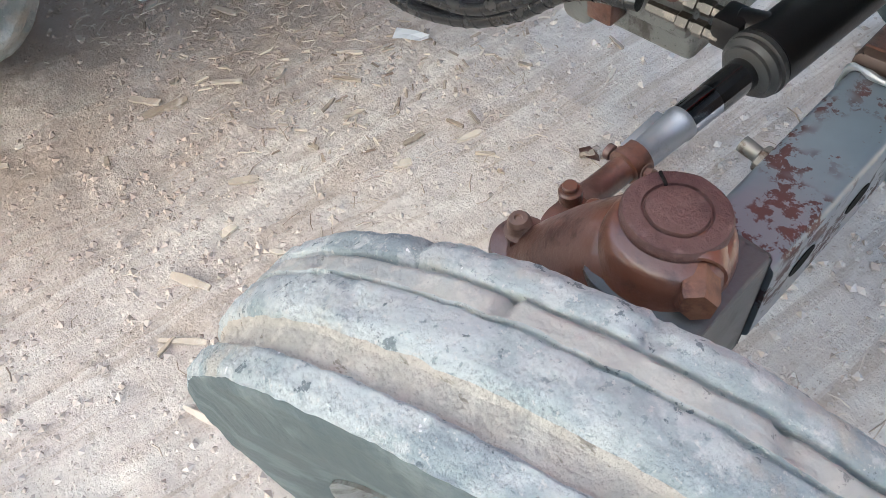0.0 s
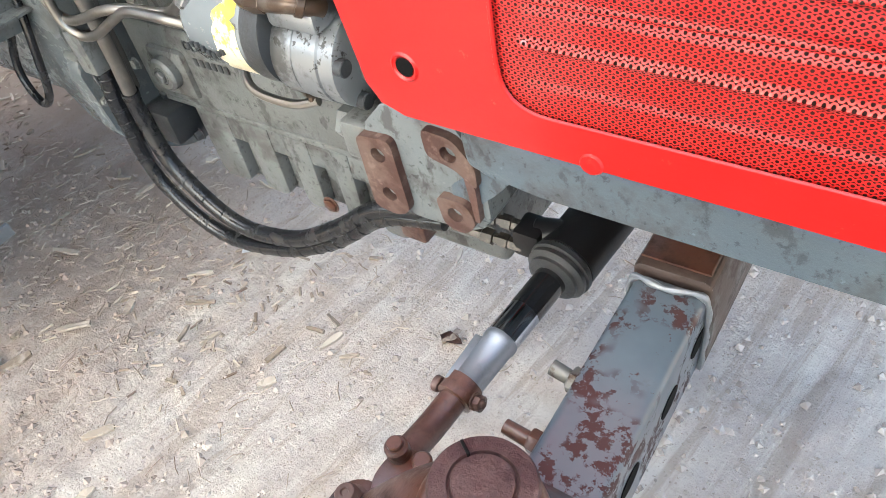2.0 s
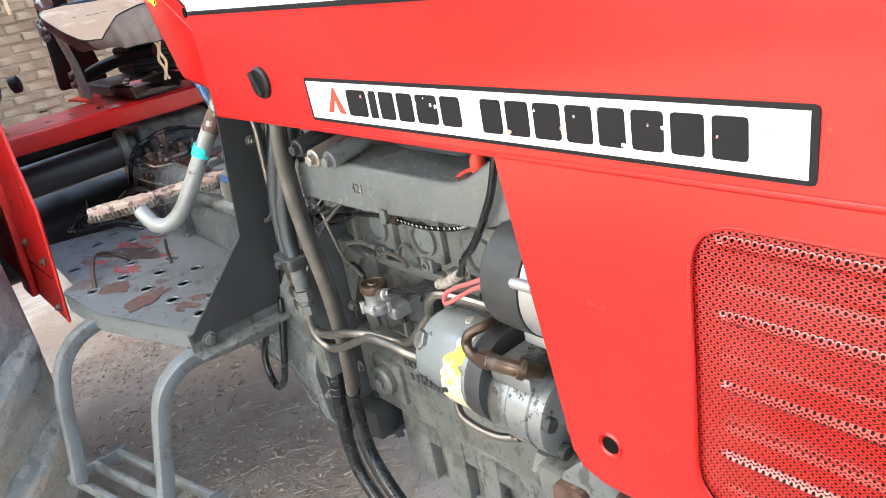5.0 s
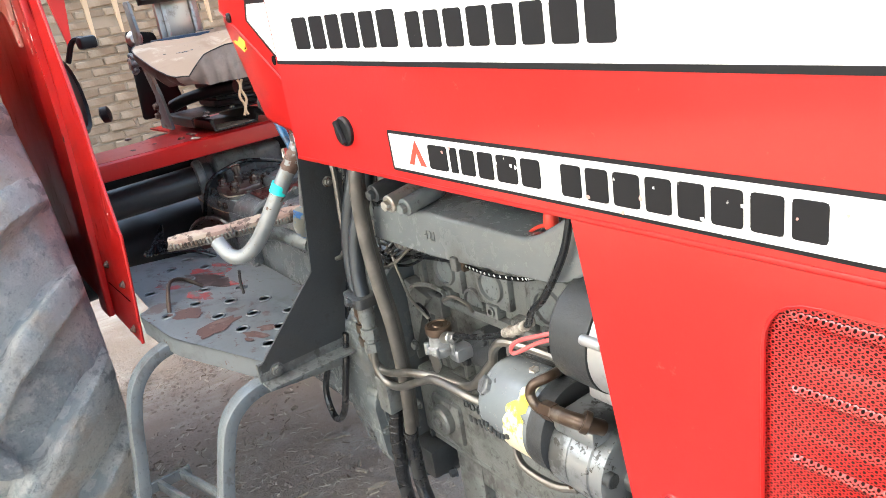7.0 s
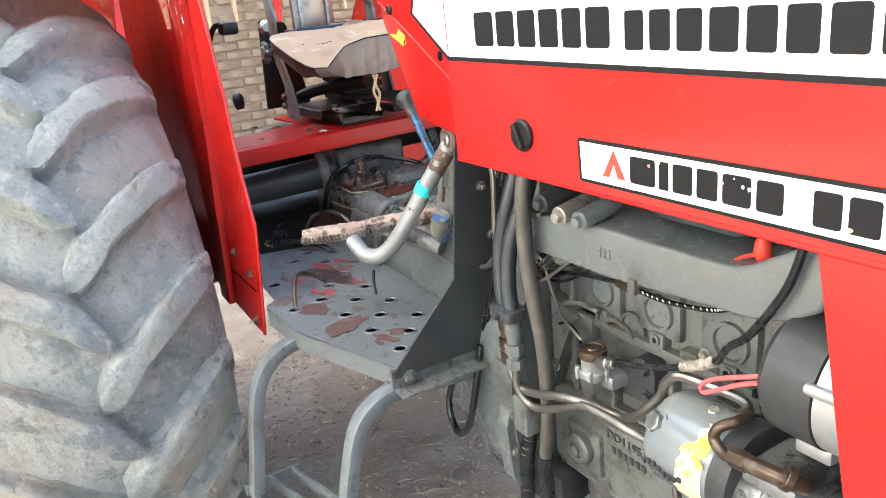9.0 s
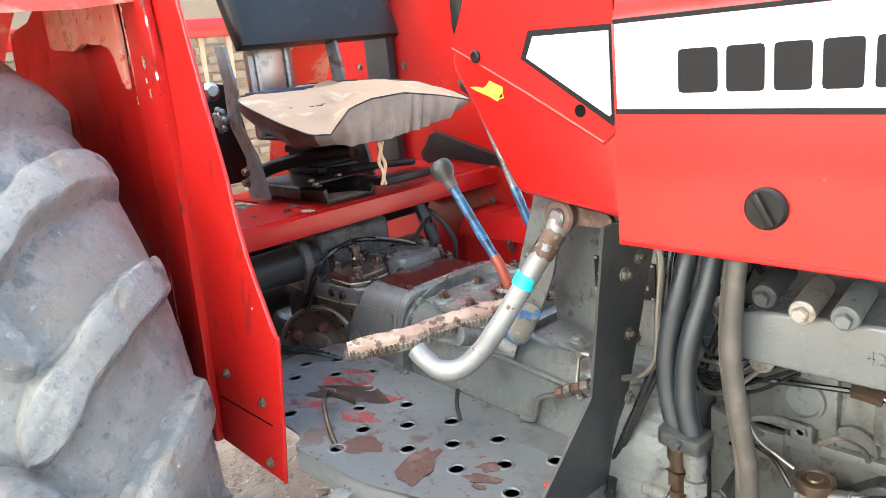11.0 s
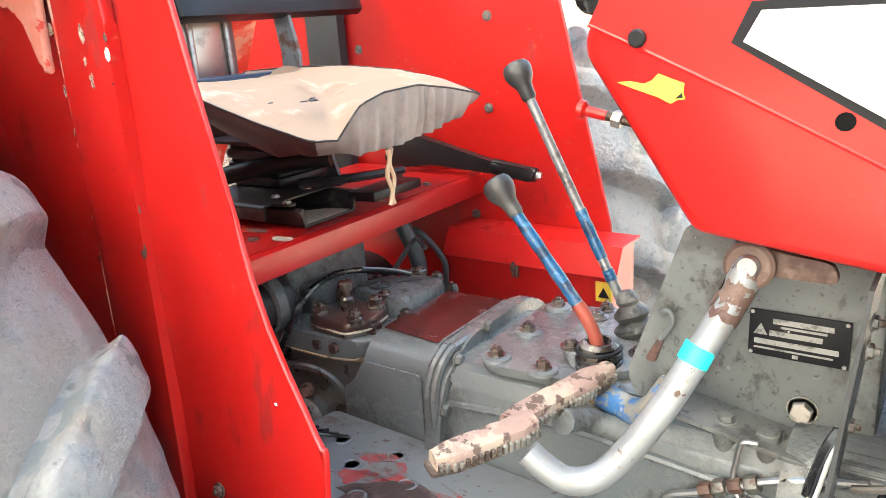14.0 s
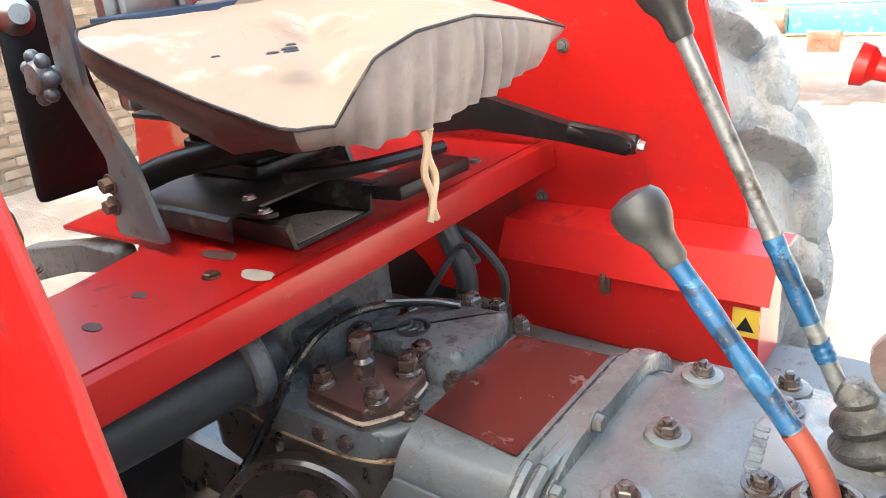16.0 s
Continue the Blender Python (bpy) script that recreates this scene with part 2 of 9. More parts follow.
k = Mat("chipped_axle_paint", (0.068, 0.086, 0.103), 0.28, coat=0.3)
k.spots(4, 0.4, 0.75, (0.11, 0.132, 0.15), 0.4)
k.mix(k.times(k.band(k.noise(60, 9, 0.72), 0.50, 0.515), k.band(k.noise(10, 3), 0.46, 0.54)), (0.034, 0.008, 0.007), 0.85)
k.spots(90, 0.66, 0.70, (0.05, 0.016, 0.013), 0.8)
k.bump(k.noise(90, 4), 0.0005, 0.3)
AXLE = k.done()
k = Mat("beam_paint_rust", (0.046, 0.030, 0.024), 0.55)
k.spots(9, 0.48, 0.60, (0.095, 0.10, 0.10), 0.5)
k.spots(30, 0.5, 0.66, (0.030, 0.016, 0.011), 0.7, top=0.8)
AXLE_BEAM = k.bump(k.noise(90, 4), 0.001, 0.5).done()
k = Mat("rust_cap", (0.066, 0.031, 0.027), 0.6)
k.spots(16, 0.46, 0.60, (0.034, 0.009, 0.009))
k.spots(60, 0.55, 0.7, (0.13, 0.085, 0.075), top=0.55)
RUST_CAP = k.bump(k.noise(70, 8, 0.7), 0.005, 0.9).done()
k = Mat("orange_rust", (0.115, 0.052, 0.029), 0.6)
k.spots(25, 0.45, 0.62, (0.05, 0.017, 0.011))
k.spots(60, 0.55, 0.7, (0.17, 0.085, 0.05), top=0.6)
RUST_ORANGE = k.bump(k.noise(150, 5), 0.001, 0.6).done()
k = Mat("dull_bolt", (0.17, 0.168, 0.155), 0.5, 0.6)
k.spots(70, 0.48, 0.66, (0.08, 0.05, 0.035), 0.7)
BOLT_OLD = k.done()
k = Mat("bronzed_fitting", (0.075, 0.049, 0.034), 0.30, 0.5)
k.spots(30, 0.5, 0.66, (0.15, 0.125, 0.10), 0.35, top=0.8)
OLIVE = k.done()

k = Mat("dark_fitting", (0.055, 0.050, 0.043), 0.38, 0.6)
k.spots(60, 0.5, 0.62, (0.14, 0.12, 0.10), 0.4, top=0.7)
FITTING = k.done()

k = Mat("rust_brown", (0.080, 0.032, 0.020), 0.30, coat=0.2)
k.spots(9, 0.45, 0.6, (0.098, 0.052, 0.042), 0.5)
k.spots(7, 0.55, 0.62, (0.045, 0.016, 0.012), 0.35, top=0.8, detail=6)
k.spots(40, 0.5, 0.7, (0.028, 0.011, 0.008), 0.55, top=0.85)
k.spots(22, 0.62, 0.7, (0.17, 0.11, 0.085), 0.85, top=0.35)
k.bump(k.noise(140, 5), 0.0012, 0.6).bump(k.noise(18, 3), 0.002, 0.4)
RUST = k.done()

k = Mat("rust_pale", (0.108, 0.066, 0.050), 0.65)
k.spots(25, 0.42, 0.62, (0.055, 0.022, 0.016))
k.spots(60, 0.55, 0.7, (0.20, 0.14, 0.115), top=0.6)
k.bump(k.noise(150, 5), 0.0012, 0.6)
RUST_PALE = k.done()

k = Mat("front_tyre_rubber", (0.44, 0.48, 0.475), 0.9, spec=0.3)
k.spots(9, 0.44, 0.56, (0.51, 0.545, 0.54), detail=8)
k.spots(6.5, 0.46, 0.58, (0.27, 0.32, 0.335), top=0.85, detail=7)
k.spots(5, 0.54, 0.62, (0.52, 0.48, 0.41), top=0.75, detail=8)
k.spots(30, 0.52, 0.60, (0.56, 0.58, 0.56), top=0.8, detail=10)
k.spots(55, 0.62, 0.655, (0.10, 0.13, 0.145), top=0.8, detail=9)
k.spots(130, 0.58, 0.66, (0.17, 0.21, 0.22), top=0.6, detail=6)
k.spots(210, 0.60, 0.66, (0.58, 0.57, 0.54), top=0.8, detail=4)
k.spots(48, 0.71, 0.725, (0.80, 0.80, 0.80), detail=3)
k.bump(k.noise(34, 10, 0.74), 0.016, 1.0).bump(k.noise(150, 7, 0.7), 0.005, 1.0)
TYRE_F = k.done()
k = Mat("dust_in_groove", (0.54, 0.49, 0.425), 0.95, spec=0.2)
k.spots(12, 0.46, 0.60, (0.47, 0.44, 0.385), detail=7)
k.spots(45, 0.5, 0.62, (0.61, 0.57, 0.50), top=0.8, detail=9)
k.spots(70, 0.60, 0.65, (0.24, 0.205, 0.165), top=0.8, detail=8, stretch=(0.5, 1.4, 1))
k.bump(k.noise(50, 9, 0.75), 0.014, 1.0).bump(k.noise(190, 6, 0.7), 0.004, 1.0)
TYRE_DUST = k.done()

k = Mat("tyre_side_rubber", (0.050, 0.066, 0.071), 0.7, spec=0.3)
k.spots(14, 0.48, 0.62, (0.085, 0.105, 0.11), detail=8)
k.spots(50, 0.55, 0.68, (0.06, 0.08, 0.088), top=0.7, detail=8, stretch=(1, 1, 2))
TYRE_SIDE = k.bump(k.noise(60, 6, 0.7), 0.004, 0.6).done()
k = Mat("pale_caked_rubber", (0.50, 0.49, 0.45), 0.92, spec=0.2)
k.spots(12, 0.46, 0.58, (0.43, 0.45, 0.44), detail=8)
k.spots(30, 0.52, 0.60, (0.58, 0.56, 0.51), top=0.8, detail=10)
k.spots(60, 0.61, 0.65, (0.20, 0.21, 0.20), top=0.8, detail=9)
TYRE_CREAM = k.bump(k.noise(40, 10, 0.74), 0.014, 1.0).bump(k.noise(170, 7, 0.7), 0.005, 1.0).done()

k = Mat("rear_tyre_rubber", (0.475, 0.48, 0.455), 0.86, spec=0.3)
k.spots(3.0, 0.38, 0.62, (0.57, 0.58, 0.56))
k.spots(6, 0.50, 0.58, (0.31, 0.34, 0.35), top=0.8, detail=8)
k.spots(18, 0.52, 0.60, (0.56, 0.55, 0.52), top=0.75, detail=9)
k.spots(70, 0.54, 0.72, (0.17, 0.185, 0.19), top=0.6, detail=10)
k.spots(11, 0.58, 0.66, (0.20, 0.21, 0.205), top=0.75, detail=10, distort=0.5)
k.spots(4.2, 0.52, 0.66, (0.47, 0.41, 0.34), top=0.75)
k.spots(90, 0.62, 0.70, (0.20, 0.205, 0.20), top=0.6, detail=7)
k.spots(60, 0.66, 0.69, (0.66, 0.65, 0.62), top=0.8, detail=6)
k.bump(k.noise(16, 10, 0.72), 0.030, 1.0).bump(k.noise(70, 8, 0.7), 0.008, 1.0)
TYRE_R = k.done()

BLACK = Mat("black_rubber", (0.009, 0.009, 0.010), 0.40, spec=0.3)
BLACK.spots(20, 0.55, 0.75, (0.045, 0.043, 0.040), 0.7, top=0.5)
BLACK = BLACK.bump(BLACK.noise(120, 4), 0.0006, 0.4).done()
k = Mat("black_gloss_hose", (0.010, 0.011, 0.013), 0.26, coat=0.1, spec=0.4)
k.spots(30, 0.5, 0.75, (0.05, 0.048, 0.043), 0.5, top=0.4)
HOSE = k.done()
k = Mat("dusty_hose", (0.070, 0.063, 0.055), 0.5)
k.spots(18, 0.45, 0.66, (0.115, 0.102, 0.088))
k.spots(9, 0.52, 0.62, (0.045, 0.041, 0.037), top=0.7, stretch=(1, 1, 0.5))
k.spots(60, 0.55, 0.7, (0.07, 0.065, 0.06), top=0.6)
HOSE_DUSTY = k.bump(k.noise(160, 4), 0.0006, 0.5).done()
k = Mat("blue_grey_hose", (0.018, 0.022, 0.027), 0.38)
k.spots(14, 0.5, 0.7, (0.045, 0.052, 0.058), top=0.5)
HOSE_BLUE = k.done()
k = Mat("chrome", (0.33, 0.36, 0.41), 0.13, 1.0)
k.spots(20, 0.5, 0.75, (0.36, 0.38, 0.41), 0.3, top=0.6)
CHROME = k.done()
k = Mat("bare_steel", (0.42, 0.42, 0.41), 0.38, 1.0)
k.spots(25, 0.5, 0.7, (0.20, 0.17, 0.14), 0.6, top=0.7)
STEEL = k.bump(k.noise(200, 3), 0.0003, 0.3).done()
k = Mat("galvanised_bolt", (0.46, 0.44, 0.40), 0.45, 0.8)
k.spots(90, 0.5, 0.7, (0.20, 0.13, 0.08), 0.7, top=0.8)
BOLT = k.done()
k = Mat("brown_pipe", (0.085, 0.058, 0.040), 0.34, 0.6)
k.spots(30, 0.45, 0.7, (0.055, 0.035, 0.025), 0.5, top=0.85)
PIPE_BROWN = k.done()
k = Mat("steel_pipe", (0.20, 0.19, 0.175), 0.33, 0.85)
k.spots(30, 0.5, 0.7, (0.16, 0.14, 0.12), 0.6, top=0.7)
PIPE = k.done()
k = Mat("cast_aluminium", (0.42, 0.43, 0.44), 0.42, 0.7)
k.spots(30, 0.5, 0.72, (0.18, 0.17, 0.15), 0.6, top=0.8)
ALU = k.bump(k.noise(220, 3), 0.0005, 0.4).done()
WHITE = Mat("white_decal", (0.74, 0.75, 0.75), 0.3, coat=0.3)
WHITE.spots(40, 0.68, 0.76, (0.5, 0.48, 0.45), 0.5)
WHITE = WHITE.done()
k = Mat("grey_white_decal", (0.58, 0.59, 0.57), 0.42)
k.spots(6, 0.4, 0.7, (0.66, 0.66, 0.65))
k.spots(50, 0.66, 0.74, (0.42, 0.40, 0.36), top=0.7)
DECAL = k.done()
k = Mat("black_decal", (0.012, 0.012, 0.014), 0.5, spec=0.18)
k.spots(60, 0.70, 0.76, (0.5, 0.49, 0.47), 0.5)
INK = k.done()
k = Mat("yellow_decal", (0.66, 0.47, 0.06), 0.5)
k.spots(25, 0.55, 0.7, (0.60, 0.42, 0.04), top=0.7)
YELLOW = k.done()
RED_INK = Mat("red_ink", (0.7, 0.05, 0.03), 0.45).done()
k = Mat("blue_tape", (0.012, 0.085, 0.20), 0.35, coat=0.1)
k.spots(60, 0.54, 0.62, (0.06, 0.20, 0.34), top=0.8)
k.spots(40, 0.53, 0.58, (0.010, 0.030, 0.070), 0.4, detail=7)
k.spots(110, 0.58, 0.66, (0.20, 0.16, 0.12), 0.6, top=0.8)
BLUE = k.done()
CYAN = Mat("cyan_tape", (0.02, 0.62, 0.62), 0.45).done()
k = Mat("silver_worn_paint", (0.21, 0.22, 0.225), 0.38, 0.3)
k.spots(8, 0.45, 0.7, (0.29, 0.30, 0.305), 0.32)
k.spots(34, 0.59, 0.615, (0.11, 0.065, 0.05), 0.7, detail=8)
k.spots(11, 0.56, 0.585, (0.14, 0.08, 0.065), 0.7, detail=9)
k.spots(70, 0.60, 0.66, (0.22, 0.19, 0.17), 0.6, top=0.7)
SILVER = k.done()
k = Mat("seat_cloth", (0.32, 0.235, 0.175), 0.9, spec=0.2)
k.spots(9, 0.52, 0.62, (0.42, 0.345, 0.27), detail=7)
k.spots(6, 0.56, 0.66, (0.27, 0.185, 0.135), top=0.8, detail=7)
k.spots(14, 0.52, 0.68, (0.31, 0.225, 0.165), top=0.8)
k.spots(70, 0.70, 0.74, (0.10, 0.085, 0.07))
CLOTH = k.bump(k.noise(500, 3), 0.0005, 0.5).bump(k.noise(25, 3), 0.003, 0.4).done()
k = Mat("seat_skirt_vinyl", (0.20, 0.165, 0.155), 0.5)
k.spots(9, 0.42, 0.68, (0.29, 0.245, 0.235), top=0.8)
k.spots(40, 0.5, 0.72, (0.14, 0.12, 0.11), top=0.6)
VINYL = k.bump(k.noise(150, 4), 0.0008, 0.5).done()
# brown vinyl of the sides, its base darkened to carry their shade
k = Mat("shaded_brown_side_vinyl", (0.040, 0.021, 0.018), 0.5, spec=0.3)
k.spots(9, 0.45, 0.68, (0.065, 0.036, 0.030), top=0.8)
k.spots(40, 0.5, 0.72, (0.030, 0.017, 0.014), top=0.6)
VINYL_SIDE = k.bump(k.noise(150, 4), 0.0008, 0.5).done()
k = Mat("dark_interior", (0.005, 0.005, 0.005), 0.95, spec=0.1)
DARK = k.done()
ROPE = Mat("frayed_cord", (0.50, 0.36, 0.24), 0.9).done()
k = Mat("dull_silver_print", (0.30, 0.30, 0.29), 0.4, 0.3)
k.spots(90, 0.5, 0.64, (0.14, 0.14, 0.135), 0.5)
PLATE_BAR = k.done()
# base tinted red to stand for the sheet's reflection behind the grille
k = Mat("dusty_reddened_radiator", (0.045, 0.020, 0.017), 0.85, spec=0.2)
k.spots(30, 0.45, 0.65, (0.04, 0.03, 0.026))
RADIATOR = k.done()
k = Mat("red_grille_paint", (0.46, 0.014, 0.013), 0.28, coat=0.8)
k.spots(4, 0.4, 0.7, (0.50, 0.035, 0.03), 0.45)
RED_GRILLE = k.done()
k = Mat("silver_grey_drum_paint", (0.19, 0.21, 0.22), 0.24, 0.15, coat=0.5)
k.spots(18, 0.56, 0.62, (0.035, 0.035, 0.036), 0.4, detail=8)
k.spots(6, 0.42, 0.66, (0.26, 0.28, 0.29), 0.2)
k.spots(80, 0.60, 0.66, (0.05, 0.045, 0.04), 0.5, top=0.8)
DRUM_PAINT = k.done()
k = Mat("greasy_pump_alloy", (0.27, 0.285, 0.295), 0.30, 0.6)
k.spots(12, 0.50, 0.60, (0.075, 0.075, 0.072), 0.4, detail=9, top=0.85)
k.spots(60, 0.58, 0.64, (0.04, 0.036, 0.032), 0.5, top=0.85)
PUMP_ALLOY = k.bump(k.noise(160, 4), 0.0008, 0.4).done()
GREY_LEG = paint_grey("grey_step_paint", (0.125, 0.140, 0.148), dirt=(0.07, 0.06, 0.05), amount=0.45, rough=0.36, coat=0.3)
k = Mat("worn_platform_paint", (0.118, 0.130, 0.136), 0.40, coat=0.08, spec=0.4)
k.spots(4, 0.42, 0.7, (0.145, 0.157, 0.163))
k.spots(16, 0.50, 0.70, (0.085, 0.08, 0.075), 0.65, top=0.6)
k.spots(60, 0.62, 0.68, (0.10, 0.045, 0.035), 0.8, top=0.8)
k.spots(7, 0.58, 0.64, (0.10, 0.062, 0.05), 0.8, top=0.75, detail=8)
k.bump(k.noise(110, 4), 0.0006, 0.35)
GREY_PLAT = k.done()


# ---- ground ----
def dirt_height(x, y):
    v = Vector((x, y, 0.0))
    h = 0.012 * noise.fractal(v * 1.3, 1.0, 2.0, 4) + 0.007 * noise.fractal(v * 9.0, 0.8, 2.0, 5)
    # scuffs that fan out along the yard, and lumps kicked up between them
    u = x - 0.16 * y + 0.05 * noise.noise(v * 1.4)
    h += 0.0060 * noise.noise(Vector((u * 13.0, y * 0.9, 2.0))) + 0.0032 * noise.noise(Vector((u * 37.0, y * 1.6, 7.0)))
    lump = noise.noise(v * 21.0 + Vector((4.0, 9.0, 1.0)))
    if lump > 0.30:
        h += 0.012 * (lump - 0.30)
    return h


k = Mat("packed_dirt", (0.545, 0.485, 0.440), 0.95, spec=0.2)
k.spots(1.6, 0.38, 0.66, (0.49, 0.425, 0.37))
k.spots(6.0, 0.45, 0.66, (0.62, 0.570, 0.515), top=0.85)
k.spots(24, 0.52, 0.66, (0.40, 0.335, 0.28), top=0.65, detail=9)
turned = k.t.nodes.new("ShaderNodeMapping")
turned.inputs["Rotation"].default_value = (0, 0, radians(9))
k.t.links.new(k.co, turned.inputs[0])
plain, k.co = k.co, turned.outputs[0]
k.spots(5, 0.48, 0.62, (0.64, 0.59, 0.53), top=0.75, stretch=(3.0, 0.40, 1), detail=5, distort=0.3)
k.spots(6, 0.50, 0.60, (0.42, 0.35, 0.295), top=0.75, stretch=(3.6, 0.28, 1), detail=5, distort=0.3)
k.co = plain
# shade under the tractor's middle and rear, painted into the soil colour
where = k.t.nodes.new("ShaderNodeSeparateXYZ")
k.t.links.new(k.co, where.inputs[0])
shade_mask = k.band(where.outputs[0], -0.50, -1.25)
k.mix(k.times(shade_mask, k.band(k.noise(2.3, 6, 0.6), 0.20, 0.58)), (0.345, 0.275, 0.225))
k.spots(120, 0.60, 0.70, (0.27, 0.22, 0.18), top=0.7)
k.spots(75, 0.66, 0.72, (0.64, 0.59, 0.53), top=0.5)
k.bump(k.noise(30, 9, 0.72), 0.022, 0.9).bump(k.noise(200, 6, 0.7), 0.004, 0.8)
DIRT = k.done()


def ground():
    """One sheet, fine under the machine and coarse towards the horizon."""
    def ticks(lo, hi, step):
        near = list(np.arange(lo, hi + step / 2, step))
        out, d = [], step
        p = lo
        left = []
        while p > -300:
            d *= 1.35
            p -= d
            left.append(p)
        p, d = hi, step
        right = []
        while p < 300:
            d *= 1.35
            p += d
            right.append(p)
        return left[::-1] + near + right

    xs, ys = ticks(-2.6, 1.0, 0.011), ticks(-1.3, 1.6, 0.011)
    verts = [(x, y, dirt_height(x, y) if abs(x) < 40 and abs(y) < 40 else 0.0) for y in ys for x in xs]
    n = len(xs)
    faces = [(j * n + i, j * n + i + 1, (j + 1) * n + i + 1, (j + 1) * n + i) for j in range(len(ys) - 1) for i in range(n - 1)]
    me = bpy.data.meshes.new("ground")
    me.from_pydata(verts, [], faces)
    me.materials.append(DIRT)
    me.shade_smooth()
    return tagged(new("ground", me), "dry packed tan dirt yard with tyre scuffs and litter", "ground", kind="structure")


ground()


# ---- tractor: hood and panels ----
MID = 0.02  # the middle plane of the machine
tractor = thing("tractor", (-0.7, MID, 0.0), "red farm tractor with grey engine and worn paint standing on dirt", "tractor")


def bm_():
    return bmesh.new()


def thing_part(name, c):
    """An Empty for a part that only holds its pieces."""
    ob = new(name)
    ob.empty_display_size = 0.1
    ob.parent = tractor
    ob.matrix_parent_inverse = WORLD[tractor].inverted()
    ob.location = c
    WORLD[ob] = Matrix.Translation(c)
    return ob


def hood():
    """Sides, shoulders and top in one bent sheet."""
    half = 0.26
    prof = [(half, 1.142), (half, 1.375), (half - 0.010, 1.405), (half - 0.04, 1.434), (half - 0.10, 1.452), (0, 1.46)]
    out = [(MID - a, z) for a, z in prof] + [(MID + a, z) for a, z in prof[-2::-1]]
    t = 0.004
    inn = [(MID + (y - MID) * (1 - t / half), z - (t if z > 1.2 else 0)) for y, z in out]
    bm = bm_()
    slab(bm, out + inn[::-1], "x", -0.632, 0.8)
    return part("hood", bm, RED, tractor, "glossy red sheet-metal hood", smooth=32)


HOOD = hood()


def side_panel(sign):
    y = MID + sign * 0.2585
    poly = [(-0.062, 1.139), (-0.046, 1.05), (-0.008, 0.83), (0.004, 0.812), (0.03, 0.803), (0.75, 0.797), (0.75, 1.139)]
    gl = round_poly([(0.133, 1.112), (0.133, 0.838), (0.72, 0.838), (0.72, 1.112)], 0.045, 6)
    bm = bm_()
    outer = [bm.verts.new((a, y, z)) for a, z in poly]
    inner = [bm.verts.new((a, y, z)) for a, z in gl]
    hole = [bm.verts.new((0.041 + 0.009 * math.cos(0.5 * j), y, 0.857 + 0.009 * math.sin(0.5 * j))) for j in range(12)]
    e = [bm.edges.new((v[i], v[(i + 1) % len(v)])) for v in (outer, inner, hole) for i in range(len(v))]
    bmesh.ops.triangle_fill(bm, use_beauty=True, edges=e)
    bmesh.ops.solidify(bm, geom=bm.faces[:], thickness=0.0025)
    return part("side_panel", bm, RED, tractor, "red side panel with a perforated grille", smooth=30)


PANEL = side_panel(-1)
PANEL_FAR = side_panel(1)


def grille():
    """A sheet with round holes in staggered rows, pressed into ridges."""
    p, r, n = 0.0056, 0.00142, 8
    ridges = (1.096, 1.033, 0.969, 0.900)

    def press(x, z):
        d = min(abs(z - q) for q in ridges)
        end = min(1.0, max(0.0, (x - 0.150) / 0.012))
        return (-0.0046 * max(0.0, 1 - d / 0.0056) + 0.002 * max(0.0, 1 - abs(d - 0.031) / 0.006)) * end

    verts, faces = [], []
    y0 = MID - 0.2550
    row = 0
    z = 0.833
    h = p * 0.866
    while z < 1.116:
        x = 0.130 + (p / 2 if row % 2 else 0)
        while x < 0.56:
            b = len(verts)
            for k in range(n):
                a = 2 * math.pi * (k + 0.5) / n
                c, s = math.cos(a), math.sin(a)
                verts.append((x + r * c, y0 + press(x, z + r * s), z + r * s))
            for k in range(n):
                a = 2 * math.pi * (k + 0.5) / n
                c, s = math.cos(a), math.sin(a)
                g = max(abs(c), abs(s))
                verts.append((x + p / 2 * c / g, y0 + press(x, z + h / 2 * s / g), z + h / 2 * s / g))
            for k in range(n):
                j = (k + 1) % n
                faces.append((b + k, b + j, b + n + j, b + n + k))
            x += p
        z += h
        row += 1
    me = bpy.data.meshes.new("grille")
    me.from_pydata(verts, [], faces)
    me.materials.append(RED_GRILLE)
    return link("grille", me, PANEL, None, "perforated red sheet with pressed ridges")


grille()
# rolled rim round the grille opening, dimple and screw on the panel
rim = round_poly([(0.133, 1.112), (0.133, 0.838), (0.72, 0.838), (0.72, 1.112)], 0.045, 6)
bm = bm_()
tube(bm, [(a, MID - 0.2595, z) for a, z in rim + rim[:1]], 0.0022, 6, soft=False)
part("grille_rim", bm, RED, PANEL)
bm = bm_()
lathe(bm, [(0.0085, -0.006), (0.010, 0.0010), (0.0125, 0.0028), (0.0165, 0.0)], along((0.041, MID - 0.2598, 0.857), (0, -1, 0)), 20)
part("grommet", bm, RED_OLD, PANEL)
bm = bm_()
lathe(bm, [(0.0, 0.0), (0.0090, 0.0), (0.0096, 0.0006), (0.0, 0.0006)], along((0.041, MID - 0.2604, 0.857), (0, -1, 0)), 20)
part("panel_hole", bm, DARK, PANEL)
bm = bm_()
lathe(bm, [(0.011, 0.0), (0.009, 0.0025), (0.0045, 0.003), (0.0, 0.0015)], along((0.213, MID - 0.2605, 0.806), (0, -1, 0)), 16)
part("screw", bm, RED_OLD, PANEL)
bm = bm_()
box(bm, (0.1, MID - 0.225, 0.79), (0.76, MID + 0.225, 1.13), 0.01)
part("radiator", bm, RADIATOR, tractor, "dark radiator block behind the grille")

# bent lip along the lower edge of the hood
bm = bm_()
box(bm, (-0.632, MID - 0.2615, 1.139), (0.78, MID - 0.2570, 1.1445), 0.0012)
